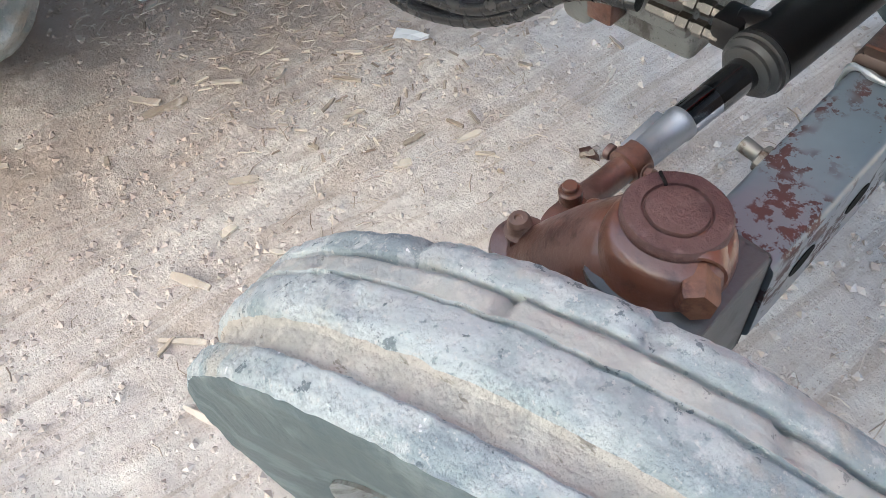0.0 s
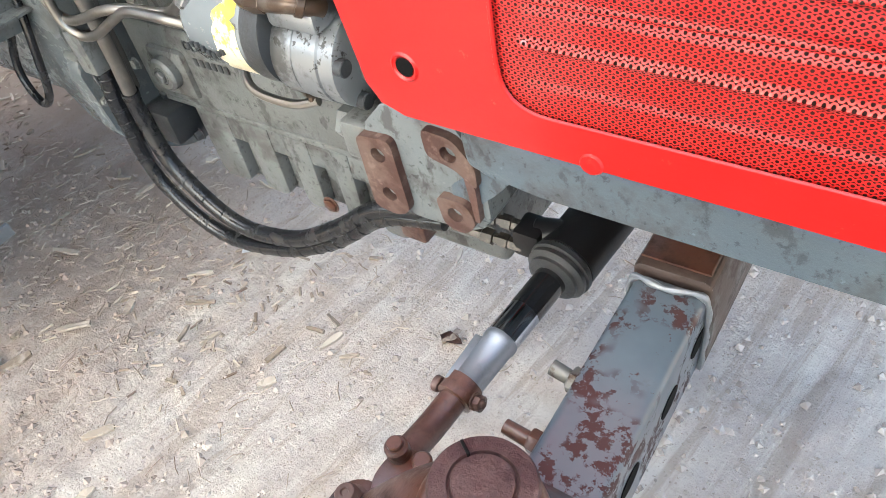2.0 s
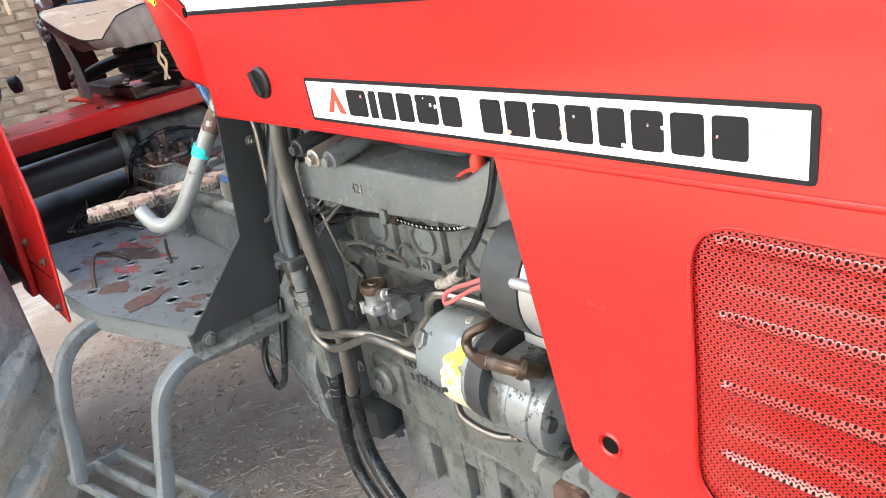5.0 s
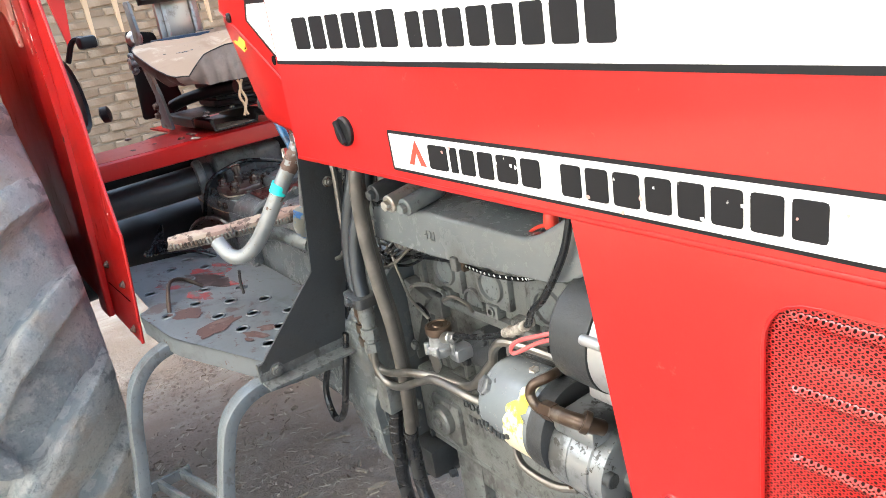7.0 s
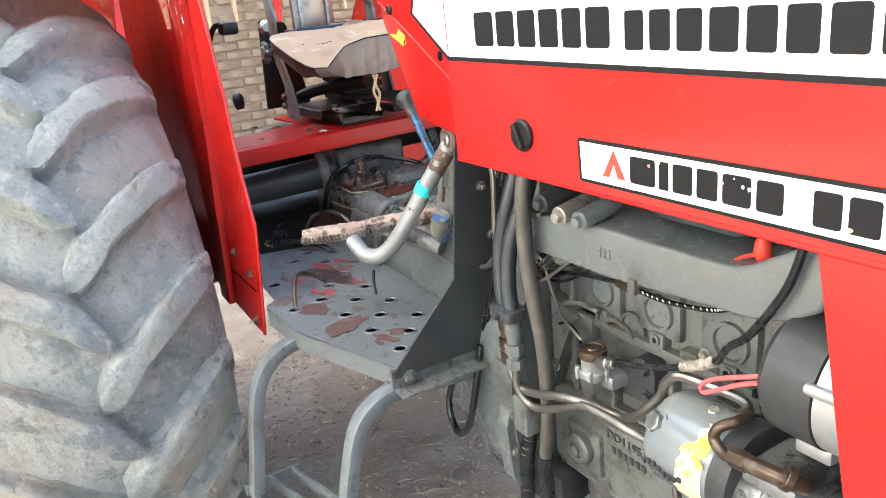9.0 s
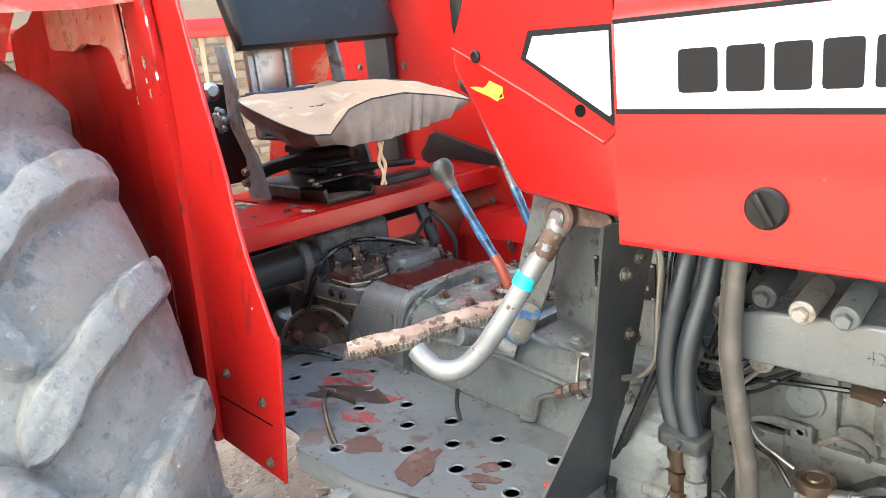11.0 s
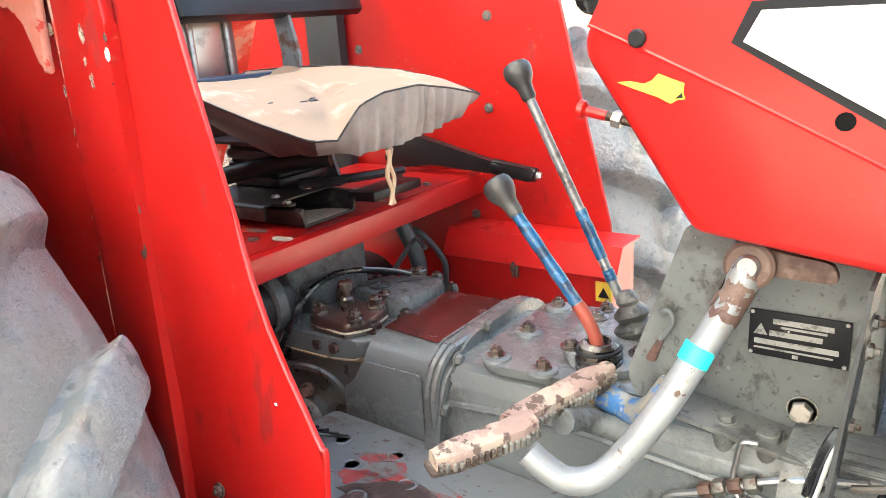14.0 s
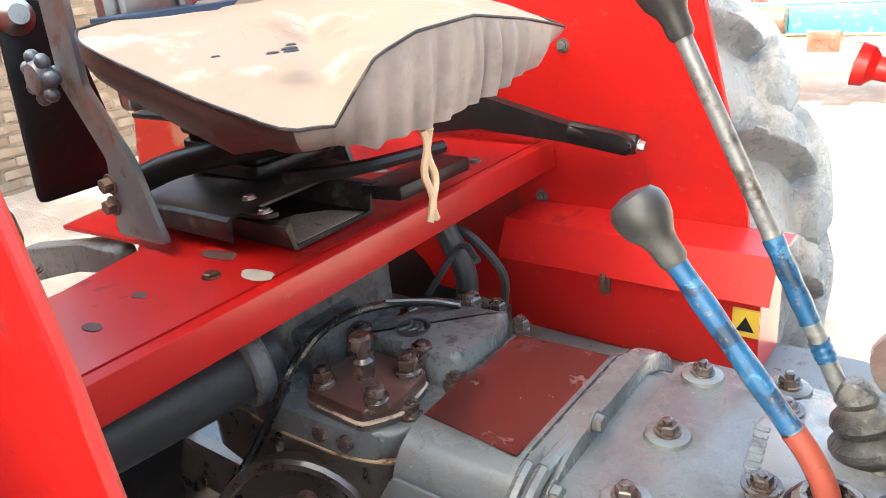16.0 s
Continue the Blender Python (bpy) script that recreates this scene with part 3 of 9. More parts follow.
part("hood_lip", bm, RED, HOOD)

# turning latch
bm = bm_()
at = along((-0.467, MID - 0.260, 1.195), (0, -1, 0))
lathe(bm, [(0.0205, 0), (0.0205, 0.004), (0.018, 0.007), (0.0, 0.007)], at, 24)
box(bm, (-0.004, -0.017, 0.005), (0.004, 0.017, 0.013), 0.0015)
geo = [v for v in bm.verts if v.co.y > -0.1]
bmesh.ops.transform(bm, matrix=at @ Matrix.Rotation(0.5, 4, "Z"), verts=geo)
part("latch_knob", bm, BLACK, HOOD, "black quarter-turn latch knob")


def flat(poly, y, mat, parent, name, label="", bulge=0.0008):
    bm = bm_()
    slab(bm, poly, "y", y, y - bulge)
    return part(name, bm, mat, parent, label, smooth=0)


Y0 = MID - 0.2602
# long white band with a dark lower edge
flat([(-0.628, 1.3755), (-0.628, 1.289), (0.78, 1.283), (0.78, 1.3755)], Y0, WHITE, HOOD, "white_band", "white hood band with dark edge lines")
flat([(-0.630, 1.289), (-0.630, 1.2835), (0.78, 1.2765), (0.78, 1.283)], Y0 - 0.0002, INK, HOOD, "band_edge")
flat([(-0.630, 1.3805), (-0.630, 1.3758), (0.78, 1.3758), (0.78, 1.3800)], Y0 - 0.0002, INK, HOOD, "band_edge")


def bars(x0, x1, z0, z1, widths, y, parent, gap=0.0085):
    """Plain bars in the place of a maker's lettering, as wide as each sign."""
    unit = (x1 - x0 - gap * (len(widths) - 1)) / sum(widths)
    a = x0
    for w in widths:
        b = a + w * unit
        r = min(b - a, z1 - z0) * 0.12
        flat(round_poly([(a, z0), (b, z0), (b, z1), (a, z1)], r, 2), y, INK, parent, "letter_bar")
        a = b + gap


bars(-0.556, -0.305, 1.304, 1.346, (1.25, 1.1, 1, 1, 0.92, 1.1), Y0 - 0.0009, HOOD)
bars(-0.283, 0.008, 1.303, 1.341, (0.9, 0.92, 1.05, 1.1, 1.05, 1.05, 1.15, 1.15), Y0 - 0.0009, HOOD)
# label strip
plate = round_poly([(-0.363, 1.2045), (-0.361, 1.1535), (0.226, 1.151), (0.227, 1.2045)], 0.004, 2)
STRIP = flat(plate, Y0, INK, HOOD, "label_strip", "silver-white label strip with black border")
flat([(-0.358, 1.2005), (-0.356, 1.1575), (0.221, 1.155), (0.2215, 1.2005)], Y0 - 0.0010, DECAL, STRIP, "strip_face")
bars(-0.278, -0.096, 1.165, 1.194, (1.3, 0.45, 0.9, 0.9, 1.15, 1.0), Y0 - 0.0020, STRIP, 0.006)
bars(-0.068, 0.182, 1.163, 1.194, (1.0, 1.05, 1.15, 1.05, 1.0, 1.1, 1.05, 1.05), Y0 - 0.0020, STRIP, 0.006)
flat([(-0.320, 1.166), (-0.303, 1.196), (-0.286, 1.166), (-0.296, 1.166), (-0.303, 1.182), (-0.311, 1.166)], Y0 - 0.0020, RED_INK, STRIP, "emblem_shape")


rng = random.Random(21)
k = Mat("pale_scuff", (0.55, 0.30, 0.25), 0.6)
SCUFF = k.done()
for j in range(14):
    cx, cz = -0.005 + 0.135 * rng.random(), 1.113 - 0.020 * rng.random()
    if j > 9:
        cx, cz = -0.03 + 0.09 * rng.random(), 1.06 + 0.04 * rng.random()
    L, W = 0.003 + 0.008 * rng.random(), 0.0006 + 0.0012 * rng.random()
    a = -0.5 + 0.9 * rng.random()
    pts = []
    for i in range(9):
        t = 2 * math.pi * i / 9
        r = 1 + 0.4 * rng.uniform(-1, 1)
        u, v = L * r * math.cos(t), W * r * math.sin(t)
        pts.append((cx + u * math.cos(a) - v * math.sin(a), cz + u * math.sin(a) + v * math.cos(a)))
    flat(pts, MID - 0.2604, SCUFF, PANEL, "paint_scuff", bulge=0.0003)
for j in range(22):
    cx, cz, r = -0.35 + 0.57 * rng.random(), 1.157 + 0.043 * rng.random(), 0.0010 + 0.0018 * rng.random()
    pts = [(cx + r * (0.6 + 0.7 * rng.random()) * math.cos(i * 0.9), cz + r * (0.6 + 0.7 * rng.random()) * math.sin(i * 0.9)) for i in range(7)]
    flat(pts, Y0 - 0.0029, SCUFF if j % 3 == 0 else DECAL, STRIP, "label_chip", bulge=0.0003)


# cowl behind the hood
def cowl():
    bm = bm_()
    prof = [(-0.640, 1.158), (-0.812, 1.178), (-0.920, 1.340), (-0.923, 1.356), (-0.885, 1.455), (-0.640, 1.452)]
    half = 0.237
    slab(bm, prof, "y", MID - half, MID + half, 0.012, 3)
    return part("cowl", bm, RED, tractor, "red dashboard cowl", smooth=35)


COWL = cowl()
yc = MID - 0.2372
# overlapping upper sheet of the cowl, its lip, and the white wedge
flat([(-0.914, 1.372), (-0.660, 1.2495), (-0.643, 1.262), (-0.643, 1.446), (-0.87, 1.448)], yc, RED, COWL, "cowl_cover", bulge=0.003)
bm = bm_()
tube(bm, [(-0.914, yc - 0.002, 1.3715), (-0.78, yc - 0.003, 1.308), (-0.662, yc - 0.003, 1.2485)], 0.0022, 6, per=2)
part("cover_lip", bm, RED_OLD, COWL)
flat([(-0.768, 1.381), (-0.783, 1.349), (-0.648, 1.268), (-0.6445, 1.272), (-0.6445, 1.377)], yc - 0.0032, INK, COWL, "wedge_edge")
flat([(-0.760, 1.3735), (-0.773, 1.3495), (-0.652, 1.279), (-0.649, 1.281), (-0.649, 1.3705)], yc - 0.0042, WHITE, COWL, "white_wedge")
bm = bm_()
lathe(bm, [(0.0085, 0), (0.0085, 0.003), (0.0065, 0.005), (0, 0.005)], along((-0.865, yc - 0.003, 1.357), (0, -1, 0)), 16)
part("cover_screw", bm, BLACK, COWL)
bm = bm_()
lathe(bm, [(0.0075, 0), (0.0075, 0.0012), (0.0, 0.0012)], along((-0.694, yc - 0.003, 1.285), (0, -1, 0)), 16)
part("screw_hole", bm, DARK, COWL)
flat([(-0.886, 1.318), (-0.872, 1.3185), (-0.860, 1.316), (-0.852, 1.319), (-0.846, 1.325), (-0.836, 1.321), (-0.822, 1.316), (-0.823, 1.308), (-0.821, 1.302), (-0.829, 1.301), (-0.834, 1.298), (-0.846, 1.304), (-0.858, 1.308), (-0.870, 1.312)], yc, YELLOW, COWL, "torn_sticker", "torn yellow warning sticker")
flat([(-0.830, 1.3025), (-0.823, 1.3035), (-0.824, 1.308)], yc - 0.0009, INK, COWL, "sticker_mark")
bm = bm_()
box(bm, (-0.955, MID - 0.19, 1.375), (-0.865, MID + 0.19, 1.50), 0.02, 3)
part("instrument_hood", bm, BLACK, COWL, "black instrument binnacle")
bm = bm_()
disc_bar(bm, (-0.90, MID, 1.45), (-1.02, MID, 1.60), 0.03)
part("steering_column", bm, BLACK, tractor)
bm = bm_()
ring = [(-1.05 + 0.19 * 0.78 * math.cos(a), MID + 0.20 * math.sin(a), 1.63 + 0.19 * 0.62 * math.cos(a)) for a in np.linspace(0, 2 * math.pi, 37)]
tube(bm, ring, 0.013, 8, soft=False)
for a in (0.3, 2.4, 4.5):
    tube(bm, [(-1.02, MID, 1.60), (-1.05 + 0.19 * 0.78 * math.cos(a), MID + 0.20 * math.sin(a), 1.63 + 0.19 * 0.62 * math.cos(a))], 0.008, 6, soft=False)
part("steering_wheel", bm, BLACK, tractor, "black steering wheel")
# the cowl narrows towards the driver
for ob in [COWL] + list(COWL.children):
    for v in ob.data.vertices:
        if v.co.x < -0.64 and v.co.y < -0.16:
            d = 0.027 * (-0.64 - v.co.x) / 0.29
            v.co += Vector((-0.3 * d, d, -0.15 * d))
# pull knob on the cowl
bm = bm_()
disc_bar(bm, (-0.88, -0.085, 1.250), (-0.962, -0.085, 1.269), 0.0052, 12)
PULL = part("pull_stop", bm, PIPE_BROWN, COWL)
bm = bm_()
disc_bar(bm, (-0.932, -0.085, 1.2615), (-0.943, -0.085, 1.2645), 0.0100, 6, 0.001)
part("lock_nut", bm, BOLT, PULL)
bm = bm_()
lathe(bm, [(0.0058, -0.012), (0.0064, 0.012), (0.0105, 0.016), (0.0115, 0.022), (0.0, 0.024)], along((-0.962, -0.085, 1.269), (-0.97, 0.0, 0.22)), 16)
part("pull_knob", bm, RED_OLD, PULL, "red pull knob")


# ---- tractor: front support, axle, steering ----
bm = bm_()
for s in (-1, 1):
    slab(bm, round_poly([(0.082, 0.752), (0.078, 0.797), (0.11, 0.80), (0.8, 0.793), (0.8, 0.735), (0.16, 0.742), (0.115, 0.748)], 0.010, 3), "y", MID + s * 0.205, MID + s * 0.252, 0.005)
box(bm, (0.16, MID - 0.207, 0.748), (0.8, MID + 0.207, 0.79), 0.01)
slab(bm, round_poly([(0.10, 0.752), (0.135, 0.75), (0.10, 0.71), (0.05, 0.655), (0.04, 0.70)], 0.01, 2), "y", MID - 0.235, MID - 0.215, 0.004)
RAIL = part("support_rail", bm, BLUEGREY, tractor, "blue-grey cast front support rail", smooth=40)


def bored(poly, holes, y, depth, mat, name, label=""):
    """A plate along y with round bores."""
    bm = bm_()
    loops = [[bm.verts.new((a, y, z)) for a, z in poly]]
    for cx, cz, r in holes:
        loops.append([bm.verts.new((cx + r * math.cos(2 * math.pi * j / 14), y, cz + r * math.sin(2 * math.pi * j / 14))) for j in range(14)])
    e = [bm.edges.new((v[i], v[(i + 1) % len(v)])) for v in loops for i in range(len(v))]
    bmesh.ops.triangle_fill(bm, use_beauty=True, edges=e)
    got = bmesh.ops.extrude_face_region(bm, geom=bm.faces[:])
    bmesh.ops.translate(bm, vec=(0, depth, 0), verts=[g for g in got["geom"] if isinstance(g, bmesh.types.BMVert)])
    return part(name, bm, mat, RAIL, label, smooth=30)


bm = bm_()
slab(bm, round_poly([(-0.058, 0.64), (-0.062, 0.745), (-0.02, 0.79), (0.05, 0.79), (0.085, 0.745), (0.088, 0.66), (0.062, 0.643), (0.0, 0.636)], 0.012, 3), "y", -0.2135, -0.15, 0.006)
part("mount_casting", bm, GREY_LIGHT, RAIL, "grey weight-mount casting")
H = 0.0095
bored(round_poly([(-0.062, 0.642), (-0.064, 0.742), (-0.018, 0.746), (-0.012, 0.65), (-0.03, 0.638)], 0.010, 3), [(-0.038, 0.722, H), (-0.036, 0.668, H)], -0.2235, 0.012, RUST_PALE, "bolt_pad", "rusty threaded bolt pad")
bored(round_poly([(0.026, 0.775), (0.062, 0.772), (0.084, 0.745), (0.084, 0.715), (0.060, 0.735), (0.028, 0.742)], 0.008, 2), [(0.055, 0.752, H)], -0.2235, 0.012, RUST_PALE, "bolt_pad", "rusty threaded bolt pad")
bored(round_poly([(0.028, 0.690), (0.066, 0.690), (0.076, 0.665), (0.060, 0.645), (0.034, 0.650)], 0.010, 3), [(0.050, 0.670, H)], -0.2235, 0.012, RUST_PALE, "bolt_pad", "rusty threaded bolt pad")
bored(round_poly([(0.072, 0.744), (0.080, 0.712), (0.080, 0.668), (0.074, 0.668), (0.070, 0.71), (0.066, 0.742)], 0.003, 2), [], -0.2220, 0.011, RUST, "worn_edge")
for cx, cz in ((-0.038, 0.722), (-0.036, 0.668), (0.055, 0.752), (0.050, 0.670)):
    bm = bm_()
    lathe(bm, [(0.0, 0), (0.011, 0), (0.011, 0.004), (0, 0.004)], along((cx, -0.2085, cz), (0, -1, 0)), 14)
    part("bore_bottom", bm, DARK, RAIL)

# axle: outer sliding tube, weld, centre beam
bm = bm_()
outer = round_poly([(0.238, 0.535), (0.238, 0.648), (0.308, 0.648), (0.308, 0.535)], 0.010, 3)
inner = [(0.273 + (a - 0.273) * 0.80, 0.5915 + (z - 0.5915) * 0.88) for a, z in outer]
slab(bm, outer, "y", -0.312, -0.200)
slab(bm, outer + inner[::-1], "y", -0.432, -0.312)
TUBE = part("axle_tube", bm, AXLE, tractor, "blue-grey axle tube with flaking rusty paint", smooth=40)
for hy, hz in ((-0.215, 0.597), (-0.285, 0.592), (-0.372, 0.592)):
    bm = bm_()
    lathe(bm, [(0.0, 0), (0.0125, 0), (0.0125, 0.0012), (0.0, 0.0012)], along((0.3078, hy, hz), (1, 0, 0)), 16)
    bmesh.ops.scale(bm, vec=(1, 1.5, 1), verts=bm.verts, space=Matrix.Translation((0, -hy, 0)))
    part("adjusting_hole", bm, DARK, TUBE)
bm = bm_()
tube(bm, [(0.236, -0.203, 0.54), (0.235, -0.204, 0.60), (0.238, -0.206, 0.648), (0.27, -0.212, 0.653), (0.306, -0.205, 0.650), (0.311, -0.203, 0.60), (0.310, -0.202, 0.54)], lambda t: 0.0034 + 0.0009 * math.sin(t * 60), 8, 8)
k = Mat("fresh_weld_silver", (0.20, 0.215, 0.23), 0.35, 0.5)
k.bump(k.noise(90, 3), 0.002, 0.6)
part("weld_bead", bm, k.done(), TUBE, "silvery weld bead")
bm = bm_()
slab(bm, round_poly([(0.233, 0.534), (0.234, 0.660), (0.310, 0.662), (0.316, 0.60), (0.313, 0.534)], 0.010, 3), "y", -0.198, 0.24, 0.004)
part("axle_beam", bm, [AXLE_BEAM], tractor, "grey cast axle beam with rusty stain")
bm = bm_()
slab(bm, round_poly([(0.238, 0.6625), (0.306, 0.6635), (0.304, 0.666), (0.240, 0.665)], 0.001, 1), "y", -0.190, -0.03)
part("rust_scale", bm, RUST, TUBE, "dark rust scale")
bm = bm_()
hex_bolt(bm, (0.238, -0.318, 0.615), (-1, 0.1, 0.12), 0.023, 0.012, 0.004)
tube(bm, [(0.23, -0.317, 0.616), (0.207, -0.315, 0.619)], lambda t: 0.0075 + 0.0006 * math.sin(t * 90), 12, soft=False)
part("axle_bolt", bm, BOLT_OLD, TUBE, "galvanised bolt with threaded end")
bm = bm_()
hex_bolt(bm, (0.238, -0.388, 0.613), (-1, 0.05, 0.08), 0.020, 0.016, 0.003, False)
tube(bm, [(0.226, -0.388, 0.613), (0.198, -0.387, 0.616)], lambda t: 0.0078 + 0.0007 * math.sin(t * 80), 12, soft=False)
part("stop_bolt", bm, RUST, TUBE)

# knuckle

bm = bm_()
body = [((0.100, -0.507, 0.556), 0.018), ((0.112, -0.507, 0.559), 0.027), ((0.145, -0.506, 0.583), 0.034), ((0.185, -0.500, 0.622), 0.045), ((0.225, -0.494, 0.648), 0.053), ((0.255, -0.490, 0.662), 0.050), ((0.280, -0.488, 0.668), 0.030)]
tube(bm, [p for p, r in body], lambda t: float(np.interp(t, np.linspace(0, 1, len(body)), [r for p, r in body])) + 0.0012 * math.sin(t * 23), 28, 6)
for v in bm.verts:
    v.co += Vector((1, 0.5, 1)) * 0.0022 * noise.noise(v.co * 34)
lathe(bm, [(0.0, -0.062), (0.050, -0.062), (0.0535, -0.052), (0.0535, -0.046), (0.0505, -0.041), (0.0500, -0.024), (0.0470, -0.012), (0.041, -0.007), (0.0, -0.006)], along((0.247, -0.487, 0.712), (0.03, 0.10, 1)), 44)
lathe(bm, [(0.0, -0.052), (0.026, -0.050), (0.031, -0.040), (0.0320, -0.010), (0.0295, -0.002), (0.024, 0.0), (0.0, 0.0)], along((0.110, -0.507, 0.583), (-0.05, -0.05, 1)), 32)
KNUCKLE = part("steering_knuckle", bm, RUST, tractor, "rusty brown steering knuckle casting", smooth=50)
bm = bm_()
top = along((0.243, -0.478, 0.712), (0.03, 0.10, 1))
lathe(bm, [(0.046, -0.060), (0.040, -0.034), (0.0385, -0.012), (0.0405, -0.009), (0.0405, -0.002), (0.0385, 0.0015), (0.0260, 0.0022), (0.0250, -0.001), (0.0235, -0.001), (0.0225, 0.0030), (0.013, 0.0042), (0.004, 0.0052), (0.0, 0.0040)], top, 40)
for v in bm.verts:
    v.co.z += 0.0012 * noise.noise(v.co * 70)
CAP = part("kingpin_cap", bm, RUST_CAP, KNUCKLE, "pale rusty kingpin cap with a ring")
bm = bm_()
box(bm, (0.024, -0.0012, -0.002), (0.0375, 0.0012, 0.0036), 0.0004)
bmesh.ops.transform(bm, matrix=top @ Matrix.Rotation(-0.3, 4, "Z"), verts=bm.verts)
part("cap_slot", bm, DARK, KNUCKLE)
bm = bm_()
way = Vector((0.52, -0.80, 0.16)).normalized()
at = Vector((0.286, -0.510, 0.694))
lathe(bm, [(0.0225, -0.034), (0.0215, -0.014), (0.0195, -0.010), (0.0170, -0.010), (0.0165, -0.013), (0.0, -0.013)], along(at, way), 28)
part("bolt_boss", bm, RUST, KNUCKLE, smooth=50)
bm = bm_()
hex_bolt(bm, at + way * -0.011, way, 0.0265, 0.030, 0, False)
part("locking_bolt", bm, RUST_ORANGE, KNUCKLE, "large rusty hexagon bolt")
bm = bm_()
joint = along((0.111, -0.505, 0.581), (-0.05, -0.05, 1))
lathe(bm, [(0.030, -0.02), (0.028, -0.001), (0.021, 0.001)], joint, 24)
hex_bolt(bm, (0.111, -0.505, 0.582), (-0.05, -0.05, 1), 0.0285, 0.015, 0, False)
lathe(bm, [(0.0160, 0.015), (0.0160, 0.0185), (0.0125, 0.0195), (0.0110, 0.021), (0.0120, 0.0225), (0.0108, 0.0240), (0.0118, 0.0255), (0.0106, 0.0270), (0.0116, 0.0285), (0.0104, 0.0300), (0.0110, 0.0315), (0.0085, 0.036), (0.0040, 0.0365), (0.0030, 0.0345), (0.0, 0.0345)], joint, 16)
part("ball_joint_nut", bm, RUST_PALE, KNUCKLE, "rusty castle nut on ball joint")
bm = bm_()
slab(bm, round_poly([(0.118, -0.500), (0.108, -0.470), (0.112, -0.440), (0.132, -0.432), (0.160, -0.440), (0.178, -0.462), (0.170, -0.490)], 0.010, 3), "z", 0.572, 0.590, 0.003)
disc_bar(bm, (0.118, -0.445, 0.580), (0.117, -0.446, 0.606), 0.0115, 14, 0.002)
disc_bar(bm, (0.117, -0.446, 0.606), (0.117, -0.446, 0.612), 0.0075, 12, 0.001)
disc_bar(bm, (0.146, -0.446, 0.585), (0.146, -0.446, 0.606), 0.0095, 14, 0.002)
part("steering_arm", bm, RUST, KNUCKLE)
bm = bm_()
disc_bar(bm, (0.25, -0.50, 0.47), (0.262, -0.64, 0.40), 0.028)
slab(bm, round_poly([(0.204, -0.44), (0.206, -0.538), (0.222, -0.546), (0.298, -0.548), (0.306, -0.538), (0.306, -0.440)], 0.006, 3), "z", 0.535, 0.676, 0.004)
part("spindle", bm, GREY_DARK, KNUCKLE)

# steering cylinder
cyl_way = Vector((-0.107, -1.0, -0.057)).normalized()
base = Vector((0.131, -0.150, 0.556))
bm = bm_()
lathe(bm, [(0.030, 0.0), (0.038, 0.004), (0.038, 0.36), (0.03, 0.365)], along(base, -cyl_way), 32)
CYL = part("steering_cylinder", bm, BLACK, tractor, "dark grey hydraulic steering cylinder")
bm = bm_()
lathe(bm, [(0.036, -0.004), (0.0395, 0.0), (0.0395, 0.006), (0.036, 0.0075), (0.0375, 0.009), (0.0375, 0.014), (0.033, 0.016), (0.031, 0.018), (0.031, 0.022), (0.026, 0.024), (0.0195, 0.024), (0.0185, 0.018)], along(base, cyl_way), 32)
part("gland_ring", bm, GREY_DARK, CYL, "grey gland rings")
bm = bm_()
lathe(bm, [(0.0192, -0.02), (0.0192, 0.120), (0.0182, 0.121)], along(base, cyl_way), 24)
part("piston_rod", bm, CHROME, CYL, "shiny chrome piston rod")
# black band on the rod: the machine's dark reflection put into colour
bm = bm_()
lathe(bm, [(0.0193, 0.020), (0.0195, 0.022), (0.0195, 0.072), (0.0193, 0.076)], along(base, cyl_way), 24)
k = Mat("dark_reflection_chrome", (0.012, 0.013, 0.015), 0.1, 0.3, coat=0.6)
k.spots(40, 0.6, 0.7, (0.10, 0.11, 0.12), 0.2)
part("oily_film", bm, k.done(), CYL, "rod length blackened for its dark reflection")
bm = bm_()
lathe(bm, [(0.0196, 0.118), (0.0200, 0.120), (0.0200, 0.126), (0.0188, 0.128), (0.0185, 0.188), (0.0196, 0.190), (0.0196, 0.196), (0.0, 0.196)], along(base, cyl_way), 24)
box(bm, (0.094, -0.342, 0.553), (0.105, -0.28, 0.562), 0.002)
k = Mat("blued_steel_sleeve", (0.27, 0.29, 0.32), 0.42, 0.7)
k.spots(30, 0.5, 0.66, (0.20, 0.21, 0.23), 0.5, top=0.7)
part("rod_sleeve", bm, k.done(), CYL, "bare steel rod sleeve")
bm = bm_()
q = base + cyl_way * 0.192
tube(bm, [q, q + cyl_way * 0.05, q + Vector((-0.006, -0.085, 0.004)), q + Vector((-0.002, -0.10, 0.008))], 0.0155, 16)
for s in (-1, 1):
    disc_bar(bm, q + Vector((0.022 * s, -0.004, 0.0)), q + Vector((0.030 * s, -0.004, 0.0)), 0.009, 12)
lathe(bm, [(0.021, -0.010), (0.021, 0.012), (0.017, 0.013)], along(q, cyl_way), 18)
part("rod_end", bm, RUST, CYL, "rusty tie-rod end with clamp")
bm = bm_()
hex_bolt(bm, q + Vector((0.022, -0.006, 0.004)), (1, -0.1, 0.3), 0.013, 0.009, 0.004)
part("clamp_bolt", bm, RUST_PALE, CYL)
